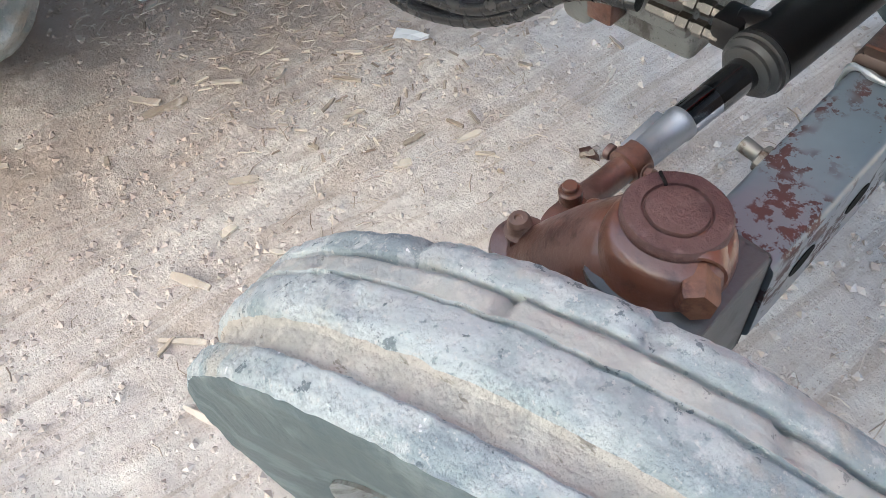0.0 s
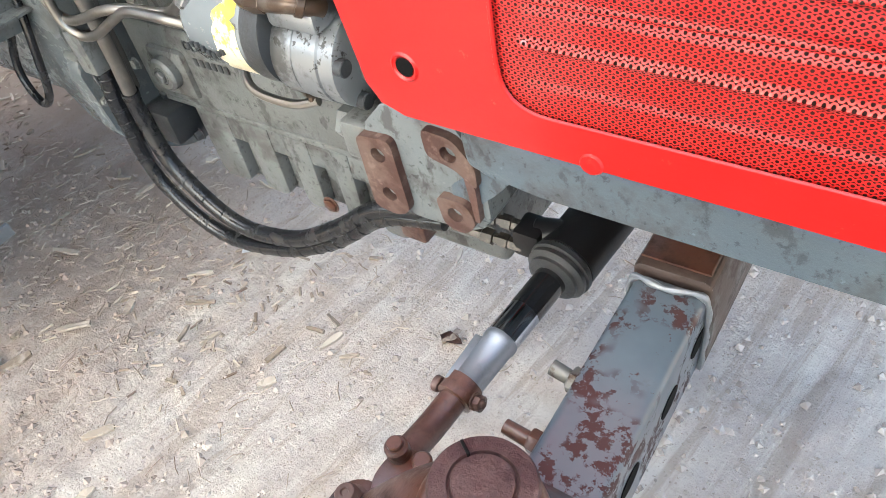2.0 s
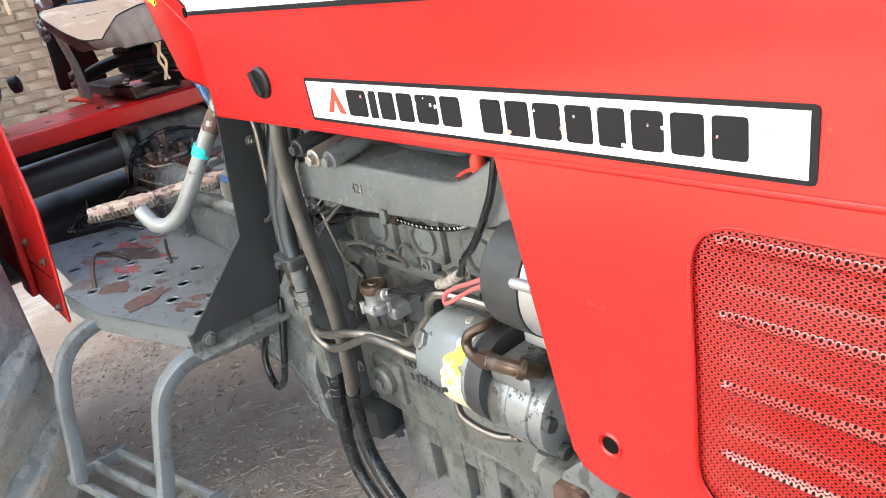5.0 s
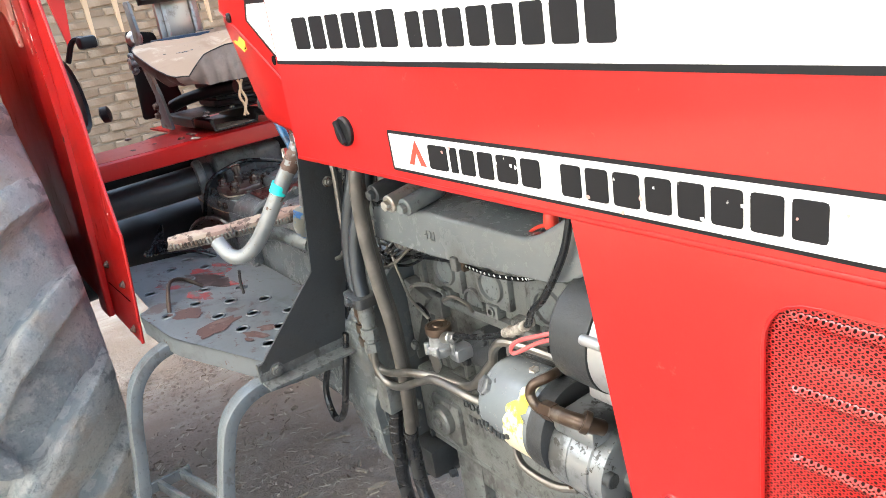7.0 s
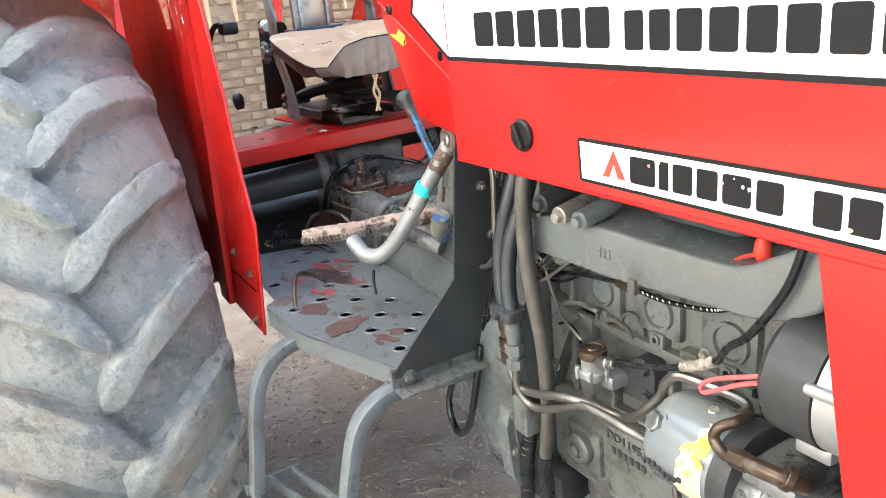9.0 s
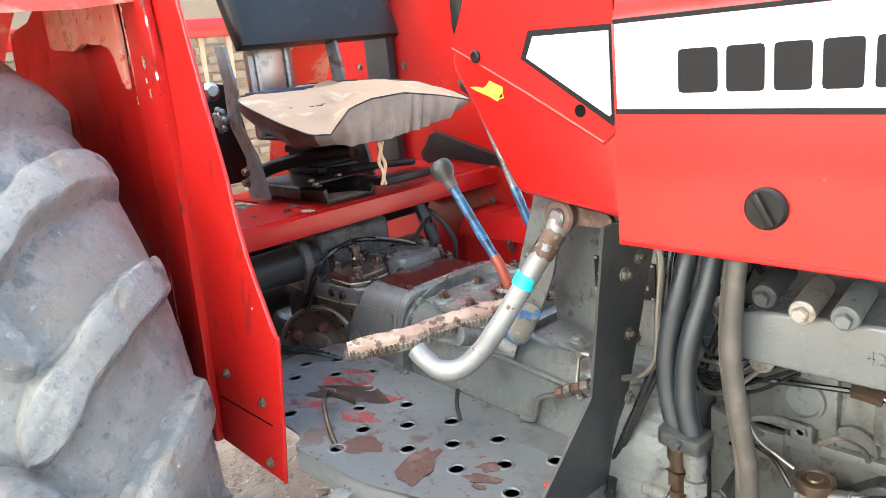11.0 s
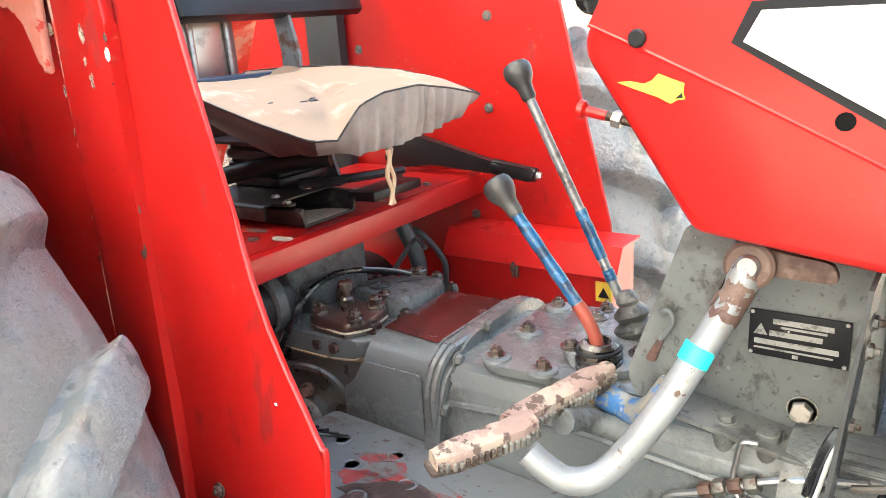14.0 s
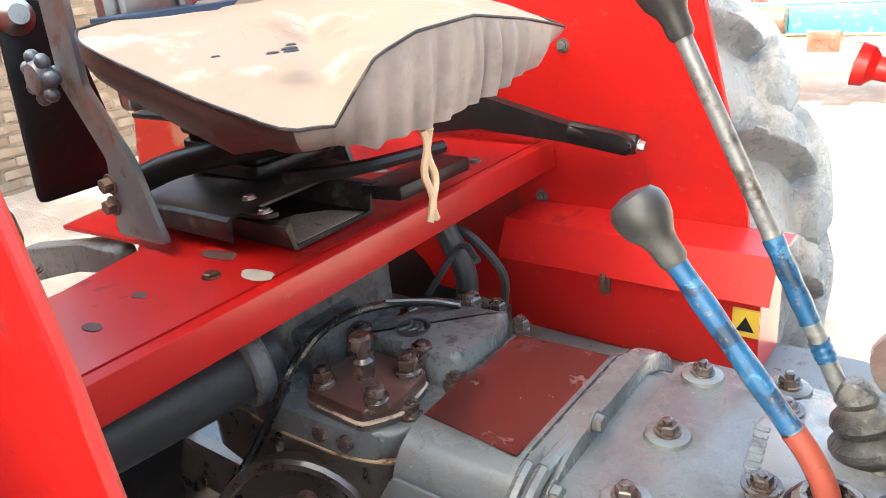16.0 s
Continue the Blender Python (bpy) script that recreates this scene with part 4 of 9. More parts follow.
# ports with hose fittings
bm = bm_()
box(bm, (0.066, -0.152, 0.548), (0.102, -0.112, 0.588), 0.006)
disc_bar(bm, (0.085, -0.128, 0.57), (0.12, -0.12, 0.572), 0.02)
PORT = part("port_block", bm, BLACK, CYL)
for k_ in range(2):
    z = 0.560 + 0.020 * k_
    y = -0.146 + 0.012 * k_
    bm = bm_()
    m = along((0.068, y, z), (-1, -0.05, 0.02))
    lathe(bm, [(0.008, -0.01), (0.008, 0.008), (0.010, 0.009), (0.010, 0.022), (0.007, 0.023), (0.007, 0.028), (0.0105, 0.029), (0.0105, 0.043), (0.008, 0.045), (0.0075, 0.085), (0.0, 0.085)], m, 6)
    part("hose_fitting", bm, FITTING, PORT)
bm = bm_()
tube(bm, [(0.12, -0.10, 0.612), (0.16, 0.05, 0.625), (0.2, 0.2, 0.62)], 0.005, 8)
part("steel_line", bm, PIPE, CYL)
bm = bm_()
box(bm, (-0.112, -0.150, 0.500), (-0.070, -0.112, 0.60), 0.006)
part("engine_mount", bm, RUST, RAIL)


# front wheels
def front_wheel(c, yaw):
    R = 0.387
    W = thing_part("front_wheel", c)
    prof = [(0.205, -0.060), (0.25, -0.074), (0.31, -0.086), (0.350, -0.084), (0.370, -0.078), (0.3775, -0.068), (0.3790, -0.054),
            (0.3770, -0.0515), (0.3715, -0.0495), (0.3765, -0.0475), (0.3800, -0.044), (0.3815, -0.030), (0.3770, -0.0275), (0.3820, -0.025), (0.3850, -0.012), (0.3858, 0.004), (0.3830, 0.011),
            (0.3785, 0.014), (0.3735, 0.018), (0.3725, 0.036), (0.3750, 0.039), (0.3805, 0.042), (0.3795, 0.060), (0.3745, 0.068), (0.362, 0.072), (0.345, 0.071), (0.31, 0.078), (0.25, 0.070), (0.205, 0.060)]
    fine = []
    for i, ((r0, h0), (r1, h1)) in enumerate(zip(prof, prof[1:])):
        tread = 1 if 4 <= i <= 23 else 0
        kind = 1 if 17 <= i <= 19 else 3 if i in (8, 9, 10) else 2 if i >= 23 else 0
        steps = 3 if tread else 1
        fine += [(r0 + (r1 - r0) * s / steps, h0 + (h1 - h0) * s / steps, kind) for s in range(steps)]
    fine.append((*prof[-1], 2))
    seg = 520
    bm = bm_()
    m = Matrix.Translation(c) @ Matrix.Rotation(yaw, 4, "Z") @ Matrix.Rotation(radians(90), 4, "X")
    rings = []
    for r, h, g in fine:
        ring = []
        for j in range(seg):
            a = 2 * math.pi * j / seg
            v = Vector((r * math.cos(a), r * math.sin(a), h))
            n = noise.fractal(v * 34, 0.6, 2.0, 5) + 0.55 * noise.noise(v * 130) + 0.4 * noise.noise(v * 290)
            wob = 0.0018 * n if r > 0.33 else 0.0
            hh = h + (0.0020 * noise.noise(v * 48 + Vector((3, 1, 7))) + 0.0012 * noise.noise(v * 150) if r > 0.33 else 0)
            cut = noise.noise(Vector((a * 7.0, h * 30, 5.0)))
            if r > 0.376 and cut > 0.42:
                wob -= 0.006 * (cut - 0.42) / 0.3
            if r > 0.355 and h < -0.03:
                step = (math.degrees(a) - (110 if h < -0.05 else 97) + 13) % 26 - 13
                wob -= 0.009 * max(0.0, 1 - abs(step + 1.2 * noise.noise(v * 60)) / 1.5)
            ring.append(bm.verts.new(m @ Vector(((r + wob) * math.cos(a), (r + wob) * math.sin(a), hh))))
        rings.append(ring)
    for i in range(len(fine) - 1):
        a, b = rings[i], rings[i + 1]
        groove = fine[i][2]
        for j in range(seg):
            f = bm.faces.new((a[j], a[(j + 1) % seg], b[(j + 1) % seg], b[j]))
            f.material_index = groove
    part("tyre", bm, [TYRE_F, TYRE_DUST, TYRE_SIDE, TYRE_CREAM], W, "dusty pale grey ribbed front tyre", smooth=60)
    bm = bm_()
    lathe(bm, [(0.0, -0.03), (0.08, -0.03), (0.10, -0.01), (0.17, -0.015), (0.195, -0.055), (0.215, -0.066), (0.215, 0.066), (0.195, 0.055), (0.17, 0.02), (0.10, 0.025), (0.07, 0.06), (0.0, 0.065)], m, 40)
    part("rim", bm, GREY_LIGHT, W, "grey steel wheel rim")


front_wheel((0.281, -0.660, 0.385), 0.268)
front_wheel((0.263, 0.70, 0.385), 0.268)


# ---- tractor: engine ----
bm = bm_()
box(bm, (-0.60, -0.095, 0.60), (0.02, MID + 0.14, 1.03), 0.012)
box(bm, (-0.59, -0.128, 0.600), (0.02, -0.08, 0.735), 0.010)
BLOCK = part("engine_block", bm, GREY_DIRTY, tractor, "oily grey cast-iron engine block", smooth=40)
bm = bm_()
box(bm, (-0.56, -0.108, 0.868), (0.0, -0.08, 0.885), 0.006)
part("block_ledge", bm, GREY_DIRTY, BLOCK)
for a, z0, z1 in ((-0.563, 0.62, 1.0), (-0.30, 0.885, 1.0), (-0.185, 0.885, 1.0)):
    bm = bm_()
    box(bm, (a, -0.104, z0), (a + 0.014, -0.08, z1), 0.004)
    part("block_rib", bm, GREY_DIRTY, BLOCK)
bm = bm_()
slab(bm, [(-0.59, 0.74), (-0.545, 0.86), (-0.52, 0.88), (-0.59, 0.90)], "y", -0.12, -0.08, 0.004)
part("block_gusset", bm, GREY_DIRTY, BLOCK)


def core_plug(x, z, r, frame_=True):
    bm = bm_()
    if frame_:
        box(bm, (x - 0.037, -0.106, z - 0.036), (x + 0.037, -0.090, z + 0.044), 0.004)
        box(bm, (x - 0.013, -0.112, z - 0.052), (x + 0.013, -0.092, z - 0.030), 0.003)
        lathe(bm, [(0.0085, 0), (0.0080, 0.003), (0.0045, 0.003), (0.0035, -0.004), (0.0, -0.004)], along((x, -0.112, z - 0.040), (0, -1, 0)), 12)
    y = -0.106 if frame_ else -0.096
    lathe(bm, [(r + 0.006, 0), (r + 0.005, 0.0055), (r + 0.001, 0.006), (r, 0.0005)], along((x, y, z), (0, -1, 0)), 28)
    part("core_plug_seat", bm, GREY, BLOCK)
    bm = bm_()
    lathe(bm, [(r, 0.0008), (r - 0.004, 0.0012), (0.0, 0.0016)], along((x, y, z), (0, -1, 0)), 28)
    part("core_plug", bm, GREY_LIGHT, BLOCK, "pressed round core plug")


core_plug(-0.481, 0.937, 0.020)
core_plug(-0.370, 0.938, 0.021)
core_plug(-0.427, 0.890, 0.020, False)
core_plug(-0.252, 0.936, 0.022)
core_plug(-0.14, 0.945, 0.022)


def block_bolts():
    for a, z, y, af in ((-0.505, 0.665, -0.150, 0.018), (-0.575, 0.78, -0.125, 0.014), (-0.585, 0.66, -0.135, 0.014), (-0.385, 0.835, -0.115, 0.014), (-0.37, 0.80, -0.125, 0.012), (-0.33, 0.87, -0.110, 0.012), (-0.545, 0.975, -0.105, 0.014), (-0.29, 0.905, -0.106, 0.012)):
        bm = bm_()
        hex_bolt(bm, (a, y, z), (0, -1, 0), af, 0.008)
        part("block_bolt", bm, BOLT if z > 0.9 else GREY, BLOCK)


block_bolts()
# boss with plug on the block
bm = bm_()
lathe(bm, [(0.030, -0.03), (0.026, 0.016), (0.022, 0.020), (0.014, 0.020), (0.013, 0.012), (0.0, 0.012)], along((-0.505, -0.132, 0.665), (0, -1, 0)), 20)
box(bm, (-0.545, -0.137, 0.62), (-0.465, -0.11, 0.70), 0.008)
part("boss", bm, GREY_DIRTY, BLOCK)
# illegible cast figures as plain bars
me = text_mesh("DD1195", 0.021, 0.0014)
me.materials.append(GREY_DARK)
link("cast_number", me, BLOCK, Matrix.Translation((-0.456, -0.1285, 0.706)) @ Matrix.Rotation(radians(90), 4, "X"))
for j in range(6):
    bm = bm_()
    box(bm, (-0.446 + 0.0125 * j, -0.1300, 0.682), (-0.438 + 0.0125 * j, -0.127, 0.694), 0.001)
    part("cast_mark", bm, GREY_DARK, BLOCK)

# sump with ribs
bm = bm_()
low = [(-0.575, 0.61), (-0.57, 0.575), (-0.535, 0.56), (-0.52, 0.47), (-0.50, 0.445), (0.02, 0.452), (0.03, 0.61)]
slab(bm, low, "y", -0.098, MID + 0.12, 0.012, 3)
box(bm, (-0.58, -0.126, 0.592), (0.025, MID + 0.15, 0.606), 0.004)
SUMP = part("sump", bm, GREY, tractor, "grey ribbed cast oil sump", smooth=40)
for x0, x1 in ((-0.518, -0.447), (-0.417, -0.361), (-0.329, -0.284), (-0.246, -0.208), (-0.180, -0.125)):
    bm = bm_()
    slab(bm, [(x0, 0.592), (x0 + 0.002, 0.462), (x0 + 0.012, 0.452), (x1 - 0.012, 0.452), (x1 - 0.002, 0.462), (x1, 0.592)], "y", -0.119, -0.085, 0.006)
    part("sump_rib", bm, GREY, SUMP, smooth=40)
bm = bm_()
box(bm, (-0.515, -0.1165, 0.540), (-0.12, -0.085, 0.594), 0.006)
part("sump_band", bm, GREY, SUMP)
bm = bm_()
box(bm, (-0.130, -0.1175, 0.50), (0.02, -0.085, 0.594), 0.01)
part("sump_front", bm, GREY, SUMP)
bm = bm_()
hex_bolt(bm, (-0.27, -0.121, 0.475), (0, -1, 0), 0.02, 0.006)
part("drain_plug", bm, RUST, SUMP)
for x, z in ((-0.55, 0.56), (-0.53, 0.53), (-0.57, 0.60)):
    bm = bm_()
    hex_bolt(bm, (x, -0.118, z), (-0.2, -1, 0), 0.014, 0.012)
    part("sump_bolt", bm, GREY_DARK, SUMP)
bm = bm_()
box(bm, (-0.60, -0.16, 0.53), (-0.535, -0.10, 0.59), 0.008)
part("sump_flange", bm, GREY_DARK, SUMP)

# head, rocker cover
bm = bm_()
box(bm, (-0.58, -0.085, 1.03), (0.0, MID + 0.12, 1.13), 0.01)
HEAD = part("cylinder_head", bm, GREY_DIRTY, tractor, "oily grey cylinder head")
bm = bm_()
box(bm, (-0.56, -0.05, 1.13), (-0.02, MID + 0.08, 1.24), 0.02)
part("rocker_cover", bm, GREY_DARK, HEAD)
for x in (-0.55, -0.47, -0.33, -0.24):
    bm = bm_()
    disc_bar(bm, (x, -0.075, 1.10), (x, -0.13, 1.115), 0.012, 12)
    hex_bolt(bm, (x, -0.13, 1.115), (0, -1, 0.2), 0.016, 0.01)
    part("injector_nut", bm, PIPE_BROWN, HEAD)

# intake manifold
bm = bm_()
prof = [(-0.532, 1.010), (-0.525, 1.062), (-0.49, 1.071), (-0.400, 1.077), (-0.190, 1.078), (-0.165, 1.086), (-0.110, 1.120), (-0.085, 1.12), (-0.083, 1.06), (-0.125, 1.036), (-0.16, 1.027), (-0.38, 1.011)]
cast_slab(bm, round_poly(prof, 0.013, 4), -0.192, -0.11, 0.0055)
MANI = part("intake_manifold", bm, paint_grey("manifold_paint", (0.124, 0.134, 0.138), (0.055, 0.050, 0.045), 0.35, rough=0.24, coat=1.0), tractor, "light grey cast intake manifold", smooth=40)
bm = bm_()
box(bm, (-0.355, -0.15, 1.086), (-0.205, -0.06, 1.16), 0.02, 3)
part("manifold_cover", bm, BLUEGREY, MANI)
for x, z, d in ((-0.452, 1.083, BOLT), (-0.412, 1.085, GREY_LIGHT), (-0.49, 1.093, GREY_DARK)):
    bm = bm_()
    disc_bar(bm, (x, -0.14, z + 0.008), (x + 0.006, -0.208, z), 0.013, 16)
    hex_bolt(bm, (x + 0.006, -0.208, z), (0.05, -1, -0.1), 0.014, 0.008, 0, False)
    part("manifold_bolt", bm, d, MANI)
bm = bm_()
disc_bar(bm, (-0.51, -0.13, 1.002), (-0.505, -0.165, 0.998), 0.013, 16)
hex_bolt(bm, (-0.505, -0.165, 0.998), (0.05, -1, -0.1), 0.013, 0.006, 0, False)
part("manifold_bolt", bm, BOLT, MANI)
bm = bm_()
box(bm, (-0.335, -0.197, 1.004), (-0.322, -0.188, 1.024), 0.002)
part("clip_tab", bm, GREY_LIGHT, MANI)
me = text_mesh("421", 0.019, 0.001)
me.materials.append(GREY)
link("cast_number", me, MANI, Matrix.Translation((-0.392, -0.1925, 1.038)) @ Matrix.Rotation(radians(90), 4, "X"))
# red cap between manifold and hood
bm = bm_()
lathe(bm, [(0.007, 0), (0.0095, 0.006), (0.0085, 0.018), (0.005, 0.024), (0, 0.024)], along((-0.174, -0.160, 1.082), (0, 0, 1)), 14)
tube(bm, [(-0.176, -0.165, 1.088), (-0.188, -0.170, 1.084), (-0.200, -0.172, 1.076), (-0.206, -0.172, 1.070)], lambda t: 0.0028 - 0.0016 * t, 6)
part("red_cap", bm, RED_INK, MANI, "bright red plastic cap")

# fuel lift pump
bm = bm_()
at = Matrix.Translation((-0.445, -0.160, 0.874)) @ Matrix.Scale(0.79, 4) @ Matrix.Translation((0, 0, -0.874))
lathe(bm, [(0.012, 0.805), (0.020, 0.812), (0.026, 0.815), (0.027, 0.824), (0.027, 0.829), (0.022, 0.832), (0.022, 0.850), (0.025, 0.856), (0.0, 0.856)], at, 24)
for a in range(5):
    c, s = 0.0225 * math.cos(a * 1.257 + 0.3), 0.0225 * math.sin(a * 1.257 + 0.3)
    disc_bar(bm, (-0.445 + c, -0.160 + s, 0.826), (-0.445 + c, -0.160 + s, 0.845), 0.0042, 8)
box(bm, (-0.44, -0.155, 0.81), (-0.412, -0.10, 0.835), 0.008)
LIFT = part("lift_pump", bm, ALU, tractor, "small cast-aluminium fuel lift pump", smooth=40)
bm = bm_()
lathe(bm, [(0.024, 0.856), (0.0265, 0.859), (0.0268, 0.868), (0.0255, 0.873), (0.021, 0.8745), (0.019, 0.872), (0.011, 0.872), (0.009, 0.875), (0.0, 0.875)], at, 28)
part("pump_cap", bm, PIPE_BROWN, LIFT, "bronze-brown pressed pump cap")
bm = bm_()
disc_bar(bm, (-0.428, -0.163, 0.858), (-0.402, -0.168, 0.868), 0.0095, 14)
disc_bar(bm, (-0.402, -0.168, 0.868), (-0.390, -0.170, 0.873), 0.007, 6)
part("outlet_nut", bm, STEEL, LIFT)
bm = bm_()
slab(bm, round_poly([(-0.447, 0.832), (-0.441, 0.805), (-0.431, 0.803), (-0.418, 0.822), (-0.425, 0.834)], 0.005, 2), "y", -0.184, -0.181)
part("priming_lever", bm, STEEL, LIFT, "bright steel priming lever")
bm = bm_()
slab(bm, round_poly([(-0.475, 0.79), (-0.36, 0.80), (-0.36, 0.855), (-0.39, 0.87), (-0.44, 0.83)], 0.012, 3), "y", -0.125, -0.09, 0.004)
part("pump_flange", bm, GREY_DARK, LIFT)
for a, z in ((-0.378, 0.852), (-0.372, 0.812), (-0.43, 0.80)):
    bm = bm_()
    hex_bolt(bm, (a, -0.125, z), (0, -1, 0), 0.013, 0.008)
    part("flange_bolt", bm, GREY_DARK, LIFT)

# hydraulic pump with reservoir drum
axis = Vector((1, 0, 0))
pc = Vector((-0.292, -0.165, 0.818))
bm = bm_()
m = along(pc, axis)
lathe(bm, [(0.0, 0.0), (0.040, 0.0), (0.056, 0.005), (0.0615, 0.016), (0.0615, 0.105), (0.058, 0.107)], m, 40)
DRUM = part("pump_drum", bm, DRUM_PAINT, tractor, "blue-grey pump drum with a torn yellow label", smooth=40)
bm = bm_()
lathe(bm, [(0.0590, 0.104), (0.0640, 0.106), (0.0640, 0.132), (0.060, 0.134)], m, 40)
part("drum_band", bm, GREY_DARK, DRUM)
bm = bm_()
n = 22
rows = []
for i in range(n + 1):
    a = radians(112 + 112 * i / n)
    x0 = 0.066 + 0.010 * noise.noise(Vector((i * 0.6, 0, 0))) + (0.012 if i < 6 else -0.0008 * (i - 6))
    x1 = 0.098 if not 7 < i < 9 else 0.090
    rows.append([bm.verts.new(m @ Vector((0.0622 * math.cos(a), 0.0622 * math.sin(a), x))) for x in (x0, x1)])
for a, b in zip(rows, rows[1:]):
    bm.faces.new((a[0], a[1], b[1], b[0]))
# cream spots hold both the label's wear and a painted sun glint
k = Mat("faded_glint_yellow_label", (0.62, 0.43, 0.05), 0.35, coat=0.2)
k.spots(15, 0.48, 0.53, (0.66, 0.60, 0.42), detail=6)
k.spots(40, 0.62, 0.66, (0.10, 0.09, 0.08), top=0.7, detail=6)
LAB = part("warning_label", bm, k.done(), DRUM, "torn faded yellow warning label with a painted pale glint", smooth=60)
bm = bm_()
hexm = along((-0.276, -0.207, 0.853), (-0.30, -0.78, 0.52))
lathe(bm, [(0.020, -0.012), (0.019, 0.000), (0.0165, 0.001), (0.0150, -0.001)], hexm, 24)
PLUG = part("plug_seat", bm, GREY_DARK, DRUM)
bm = bm_()
lathe(bm, [(0.0140, -0.002), (0.0140, 0.009), (0.0120, 0.0105), (0.0, 0.0105)], hexm, 6)
part("filler_plug", bm, PUMP_ALLOY, PLUG, "bright hexagon filler plug")
bm = bm_()
hex_bolt(bm, (-0.224, -0.168, 0.874), (0, -0.2, 1), 0.013, 0.008)
part("drum_bolt", bm, BOLT, DRUM)
for j in range(8):
    bm = bm_()
    box(bm, (-0.283 + 0.008 * j, -0.2292, 0.8025 + 0.004 * math.sin(j)), (-0.2775 + 0.008 * j, -0.2255, 0.809 + 0.004 * math.sin(j)), 0.0006)
    part("paint_drip", bm, GREY_DARK, DRUM)
bm = bm_()
g = along((-0.160, -0.166, 0.800), axis)
lathe(bm, [(0.050, 0.0), (0.0545, 0.002), (0.0545, 0.030), (0.053, 0.031), (0.0555, 0.033), (0.0555, 0.064), (0.053, 0.066), (0.0545, 0.067), (0.0545, 0.086), (0.050, 0.089), (0.0, 0.089)], g, 36)
box(bm, (-0.150, -0.215, 0.845), (-0.085, -0.13, 0.868), 0.006)
GP = part("gear_pump", bm, PUMP_ALLOY, tractor, "grey cast-metal hydraulic gear pump", smooth=40)
for j in range(5):
    a = radians(20 + 72 * j)
    bm = bm_()
    o = g @ Vector((0.046 * math.cos(a), 0.046 * math.sin(a), 0.086))
    disc_bar(bm, o, o + Vector((0.012, 0, 0)), 0.0095, 14)
    part("cap_screw", bm, GREY_DARK, GP)
bm = bm_()
disc_bar(bm, (-0.075, -0.168, 0.79), (0.03, -0.168, 0.785), 0.017, 18)
part("drive_shaft", bm, STEEL, GP)
bm = bm_()
lathe(bm, [(0.0150, -0.012), (0.0160, 0.004), (0.0160, 0.017), (0.012, 0.020), (0, 0.020)], along((-0.152, -0.152, 0.838), (0, 0, 1)), 20)
part("pressure_plug", bm, BLUEGREY, GP)
bm = bm_()
hex_bolt(bm, (-0.172, -0.168, 0.750), (0, -0.15, -1), 0.020, 0.020, 0.012)
part("bottom_nut", bm, PIPE_BROWN, GP)
# pipes of the pump
bm = bm_()
tube(bm, [(-0.192, -0.150, 0.884), (-0.178, -0.172, 0.895), (-0.176, -0.190, 0.897), (-0.188, -0.205, 0.889), (-0.190, -0.209, 0.874), (-0.172, -0.214, 0.867), (-0.150, -0.217, 0.874)], 0.0066, 12)
part("return_pipe", bm, OLIVE, GP, "bent brown return pipe")
bm = bm_()
disc_bar(bm, (-0.160, -0.216, 0.872), (-0.138, -0.218, 0.876), 0.0115, 6, 0.001)
tube(bm, [(-0.138, -0.218, 0.876), (-0.122, -0.219, 0.878), (-0.104, -0.217, 0.879), (-0.092, -0.207, 0.874), (-0.088, -0.195, 0.866)], 0.0098, 14)
disc_bar(bm, (-0.100, -0.214, 0.880), (-0.094, -0.209, 0.876), 0.014, 18)
part("pipe_elbow", bm, OLIVE, GP, "brown elbow with union nut")
bm = bm_()
tube(bm, [(-0.29, -0.15, 0.75), (-0.275, -0.175, 0.735), (-0.25, -0.185, 0.722), (-0.20, -0.18, 0.715), (-0.165, -0.17, 0.722)], 0.006, 10)
part("drain_pipe", bm, PIPE, GP)
bm = bm_()
tube(bm, [(-0.300, -0.175, 0.868), (-0.290, -0.178, 0.892), (-0.272, -0.176, 0.908), (-0.245, -0.168, 0.908), (-0.215, -0.160, 0.905), (-0.196, -0.152, 0.898), (-0.192, -0.150, 0.884)], 0.0066, 10)
part("feed_pipe", bm, PIPE, GP)
bm = bm_()
box(bm, (-0.10, -0.21, 0.69), (-0.045, -0.14, 0.74), 0.006)
lathe(bm, [(0.024, 0), (0.024, 0.035), (0.02, 0.038), (0, 0.038)], along((-0.12, -0.175, 0.712), (1, 0, 0)), 6)
part("pipe_union", bm, GREY_DIRTY, tractor)

# alternator
bm = bm_()
am = along((-0.133, -0.172, 0.983), (1, 0, 0))
lathe(bm, [(0.0, 0.0), (0.030, 0.0), (0.044, 0.002), (0.056, 0.008), (0.0655, 0.018), (0.0665, 0.045), (0.0665, 0.070), (0.060, 0.071)], am, 40)
ALT = part("alternator", bm, GREY_DARK, tractor, "alternator with black end cap and alloy body", smooth=40)
bm = bm_()
lathe(bm, [(0.060, 0.070), (0.065, 0.072), (0.065, 0.10), (0.062, 0.102), (0.066, 0.104), (0.066, 0.13), (0.04, 0.14), (0.0, 0.14)], am, 40)
box(bm, (-0.10, -0.20, 0.905), (-0.06, -0.15, 0.925), 0.004)
part("alternator_body", bm, ALU, ALT, "dusty alloy alternator body")
for a in range(4):
    bm = bm_()
    t = radians(200 + 28 * a)
    o = am @ Vector((0.050 * math.cos(t), 0.050 * math.sin(t), 0.003))
    box(bm, o - Vector((0.003, 0.006, 0.004)), o + Vector((0.003, 0.006, 0.004)), 0.001)
    part("vent_slot", bm, DARK, ALT)
bm = bm_()
disc_bar(bm, (-0.068, -0.235, 1.005), (-0.038, -0.237, 1.007), 0.006, 12)
